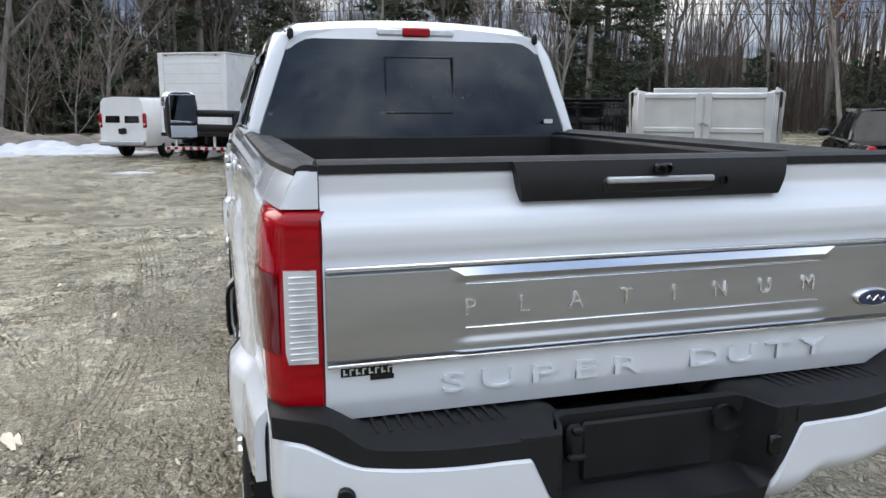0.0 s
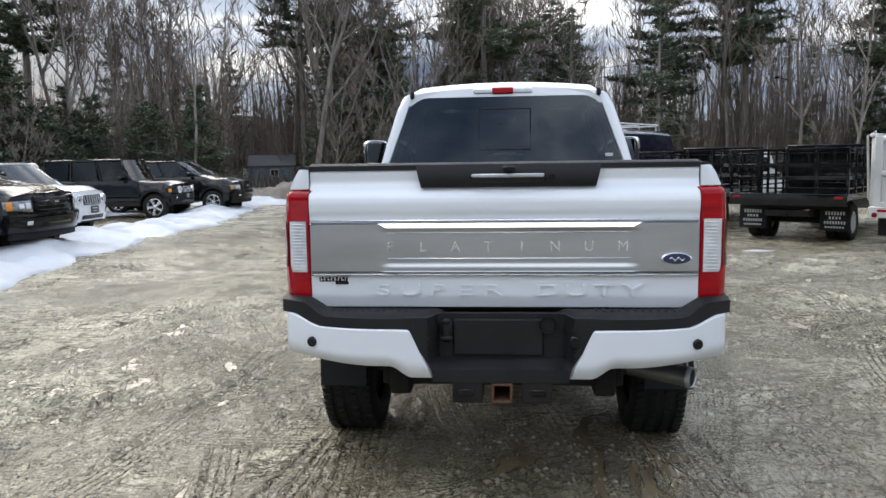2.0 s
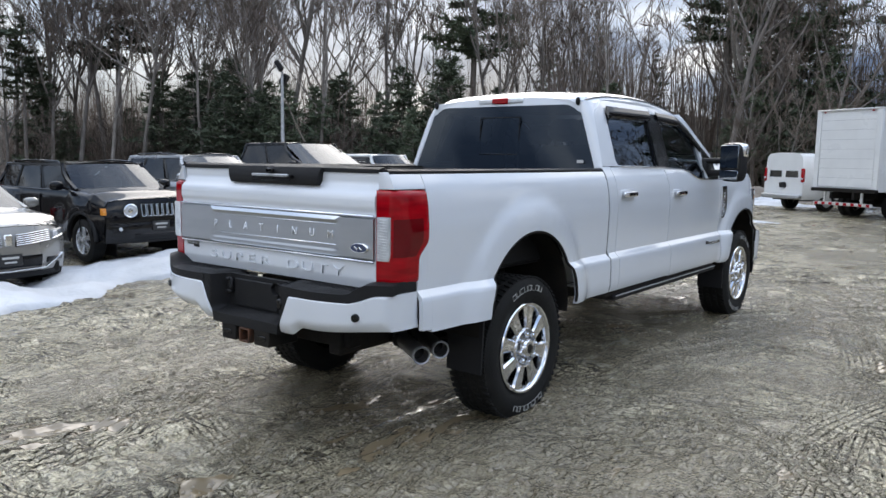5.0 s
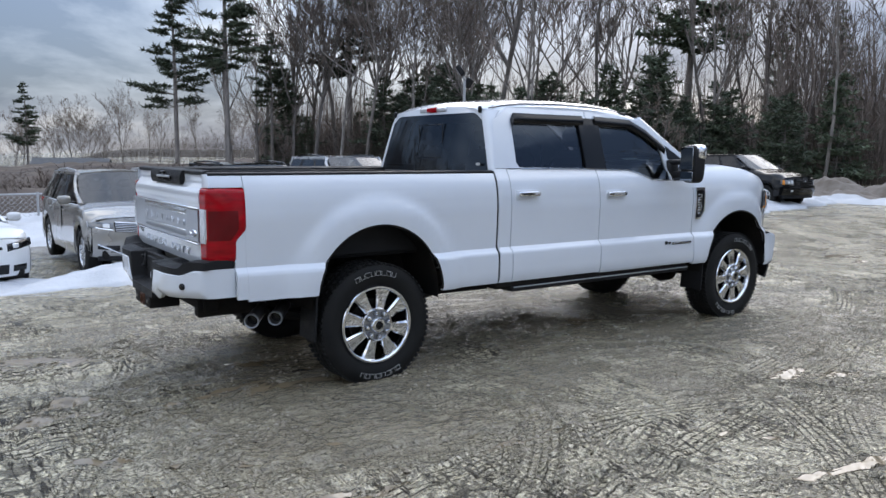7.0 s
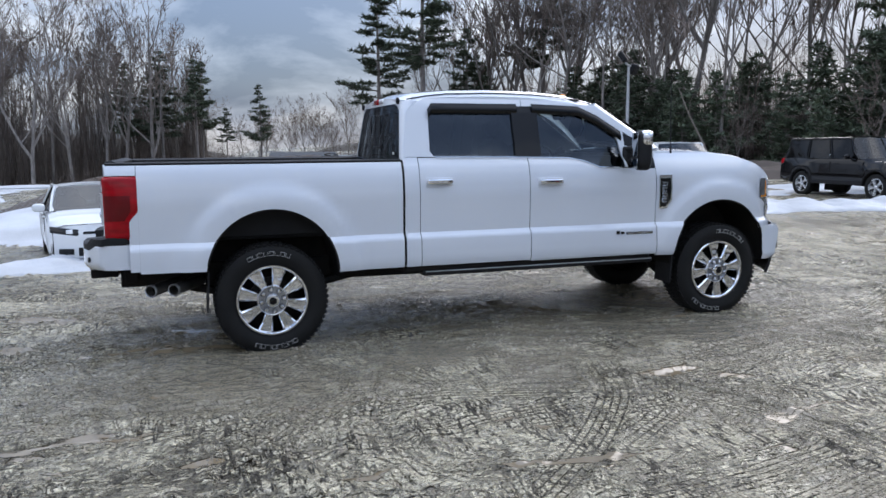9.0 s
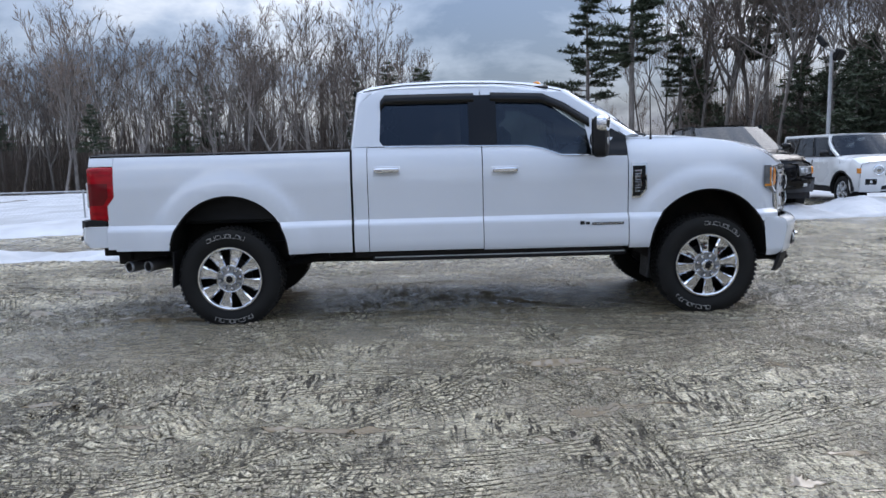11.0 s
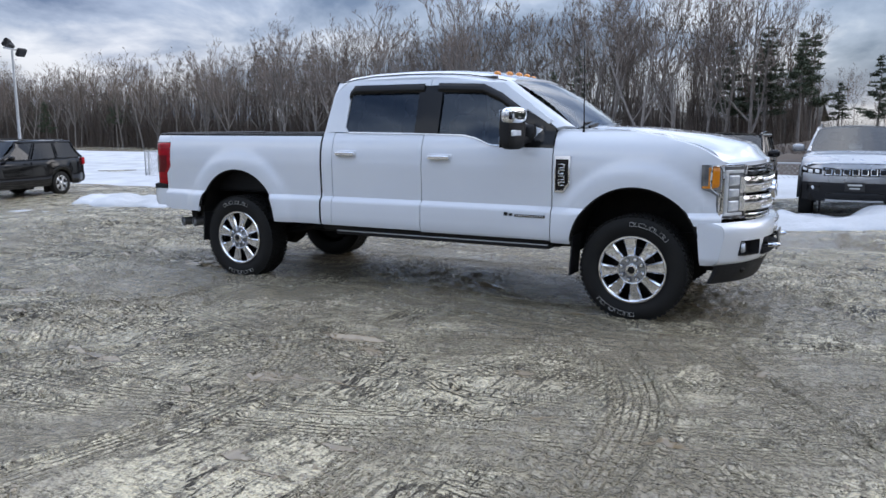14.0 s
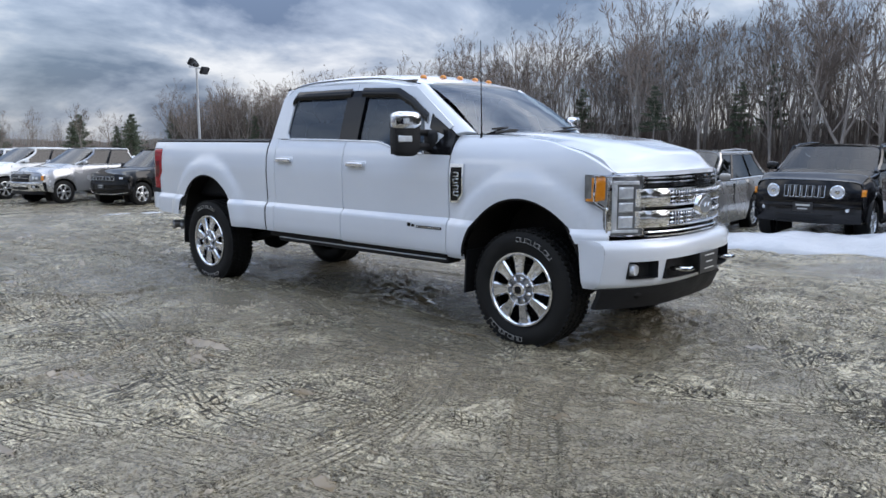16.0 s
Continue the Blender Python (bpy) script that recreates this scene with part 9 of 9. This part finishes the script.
for k in range(34):
    a = radians(rng.uniform(-168, -141))
    d = rng.uniform(190, 290)
    key = "fir%d" % rng.randrange(3) if k % 3 == 0 else "wood%d" % rng.randrange(5)
    far_tree(key, d * math.sin(a), d * math.cos(a), rng.uniform(0.9, 1.5) if k % 3 == 0 else rng.uniform(0.45, 0.8), rng.uniform(0, 360))

join_far_trees()


def thicket(line, seed, per_m, h0, h1, o0, o1):
    """Slim grey stems deeper in a wood, too many to count."""
    rng = random.Random(seed)
    g = Geo()
    for (x0, y0), (x1, y1) in zip(line, line[1:]):
        L = math.hypot(x1 - x0, y1 - y0)
        for k in range(int(L * per_m)):
            t, o = rng.random(), rng.uniform(o0, o1)
            x, y = (x0 + (x1 - x0) * t) * o, (y0 + (y1 - y0) * t) * o
            if in_gap(x, y):
                continue
            h = rng.uniform(h0, h1)
            b = Vector((x, y, land(x, y) - 0.2))
            w = 0.0075 * h * rng.uniform(0.6, 1.2)
            tip = b + Vector((rng.uniform(-0.1, 0.1) * h, rng.uniform(-0.1, 0.1) * h, h))
            mid_ = b.lerp(tip, 0.55) + Vector((rng.uniform(-0.03, 0.03) * h, rng.uniform(-0.03, 0.03) * h, 0))
            bent = tip + Vector((rng.uniform(-0.08, 0.08) * h, rng.uniform(-0.08, 0.08) * h, 0))
            g.tube([b, mid_, bent], [w, w * 0.6, 0.006], 3, False)
            for j in range(11):
                f = rng.uniform(0.22, 0.97)
                c = b.lerp(mid_, f / 0.55) if f < 0.55 else mid_.lerp(bent, (f - 0.55) / 0.45)
                e = c + Vector((rng.uniform(-1, 1), rng.uniform(-1, 1), rng.uniform(0.2, 1.2))) * h * 0.22 * (1.2 - f)
                s = Vector((w * 0.26, w * 0.22, 0))
                g.add([c + s, c - s, e], [(0, 1, 2)])
                for q in (0.35, 0.65):
                    d = c.lerp(e, q)
                    e2 = d + Vector((rng.uniform(-1, 1), rng.uniform(-1, 1), rng.uniform(-0.1, 1.0))) * h * 0.10
                    g.add([d + s * 0.6, d - s * 0.6, e2], [(0, 1, 2)])
    tagged(part("deep_woods", g, TWIG, smooth=0), "dense stand of slim grey leafless stems", "woods", kind="stuff")


thicket(NEAR_EDGE[:4], 17, 24, 3, 10, 1.04, 1.34)
thicket(NEAR_EDGE[3:], 12, 34, 5, 14, 1.06, 1.34)
thicket(FAR_EDGE, 13, 26, 5, 15, 1.02, 1.22)
thicket([(-112, -200), (-60, -260), (0, -280)], 14, 16, 2, 8, 1.0, 1.12)
# unseen woods, added to close the horizon
thicket([(0, -280), (90, -200), (130, -60), (120, 60), (46, 30)], 16, 3, 6, 14, 1.0, 1.1)


def brush(line, seed, per_m, h0, h1, name="brushwood"):
    """Thin stems and dead undergrowth along a wood's foot, too many to count."""
    rng = random.Random(seed)
    g = Geo()
    for (x0, y0), (x1, y1) in zip(line, line[1:]):
        L = math.hypot(x1 - x0, y1 - y0)
        for k in range(int(L * per_m)):
            t, o = rng.random(), rng.uniform(-0.02, 0.14)
            x, y = (x0 + (x1 - x0) * t) * (1 + o), (y0 + (y1 - y0) * t) * (1 + o)
            z, h = land(x, y), rng.uniform(h0, h1) * (0.3 if in_gap(x, y) else 1.0)
            b, w = Vector((x, y, z)), rng.uniform(0.012, 0.035)
            tip = b + Vector((rng.uniform(-0.5, 0.5) * h * 0.6, rng.uniform(-0.5, 0.5) * h * 0.6, h))
            g.add([b + Vector((w, 0, 0)), b - Vector((w, 0, 0)), b + Vector((0, w, 0)), tip], [(0, 1, 3), (1, 2, 3), (2, 0, 3)])
            for j in range(5):
                c = b.lerp(tip, rng.uniform(0.2, 0.95))
                e = c + Vector((rng.uniform(-1, 1), rng.uniform(-1, 1), rng.uniform(0.0, 0.9))) * h * 0.30
                s = Vector((0.5 * w, 0.5 * w, 0))
                g.add([c + s, c - s, e], [(0, 1, 2)])
    ob = part(name, g, BRUSH, smooth=0)
    tagged(ob, "tangle of brown leafless brush under the trees", "brushwood", kind="stuff")


brush(NEAR_EDGE, 3, 44, 1.4, 5.5)
brush(FAR_EDGE[:4], 4, 24, 2.0, 7.0)
brush([(-24, -5), (-27, 6), (-30, 18), (-34, 27)], 5, 60, 0.5, 1.3)
brush([(-72, 42), (-95, 55), (-130, 64)], 8, 30, 2.5, 7.0)
brush([(-150, 62), (-168, 30), (-165, 8), (-150, -8)], 6, 30, 2.5, 7.0)


def woods_backdrop(line, out, h, name, label):
    """Deep woods behind the first trees: an uneven sheet, their dimness in its colour."""
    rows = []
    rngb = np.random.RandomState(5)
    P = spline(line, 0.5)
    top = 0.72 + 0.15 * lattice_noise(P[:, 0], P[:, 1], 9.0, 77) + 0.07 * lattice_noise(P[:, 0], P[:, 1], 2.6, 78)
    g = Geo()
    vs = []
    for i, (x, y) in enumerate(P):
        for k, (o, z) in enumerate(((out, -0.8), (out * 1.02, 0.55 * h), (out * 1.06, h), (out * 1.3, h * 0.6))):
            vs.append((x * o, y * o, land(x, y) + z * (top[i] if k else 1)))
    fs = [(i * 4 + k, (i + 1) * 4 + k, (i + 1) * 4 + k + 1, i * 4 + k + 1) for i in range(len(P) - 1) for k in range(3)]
    tagged(part(name, g.add(vs, fs), DIMWOOD), label, "woods", kind="structure")


woods_backdrop(NEAR_EDGE[:4], 1.36, 6.0, "backdrop_near_woods", "dim brown depth of the wood behind the first trees")
woods_backdrop(NEAR_EDGE[3:], 1.36, 8.0, "backdrop_dense_woods", "dim brown depth of the pine wood behind the first trees")
woods_backdrop(FAR_EDGE, 1.24, 9.0, "backdrop_far_woods", "dim brown depth of the far wood")
# mostly unseen, added to close the horizon
woods_backdrop([(-112, -200), (-60, -260), (0, -280), (90, -200), (130, -60), (120, 60), (46, 30)], 1.12, 6.0, "backdrop_woods_behind", "dim woods on the far side of the lot")
woods_backdrop([(-150, 90), (-190, 40), (-170, 0), (-120, -5)], 1.15, 3.0, "backdrop_low_hill", "low wooded rise in the distance")


lean = thing("leaning_sapling", pose(-31.6, 29.3, land(-31.6, 29.3)), "pale thin leafless sapling leaning at the wood's edge", "tree")
part("trunk", Geo().tube([(0, 0, -0.2), (-0.5, -0.5, 1.6), (-1.1, -1.2, 3.4), (-1.5, -1.7, 5.0)], [0.075, 0.065, 0.05, 0.03], 7), WOODPOLE, lean)
part("twig", Geo().tube([(-1.1, -1.2, 3.4), (-0.9, -1.3, 4.2), (-0.5, -1.2, 4.8)], [0.025, 0.018, 0.008], 5), WOODPOLE, lean)
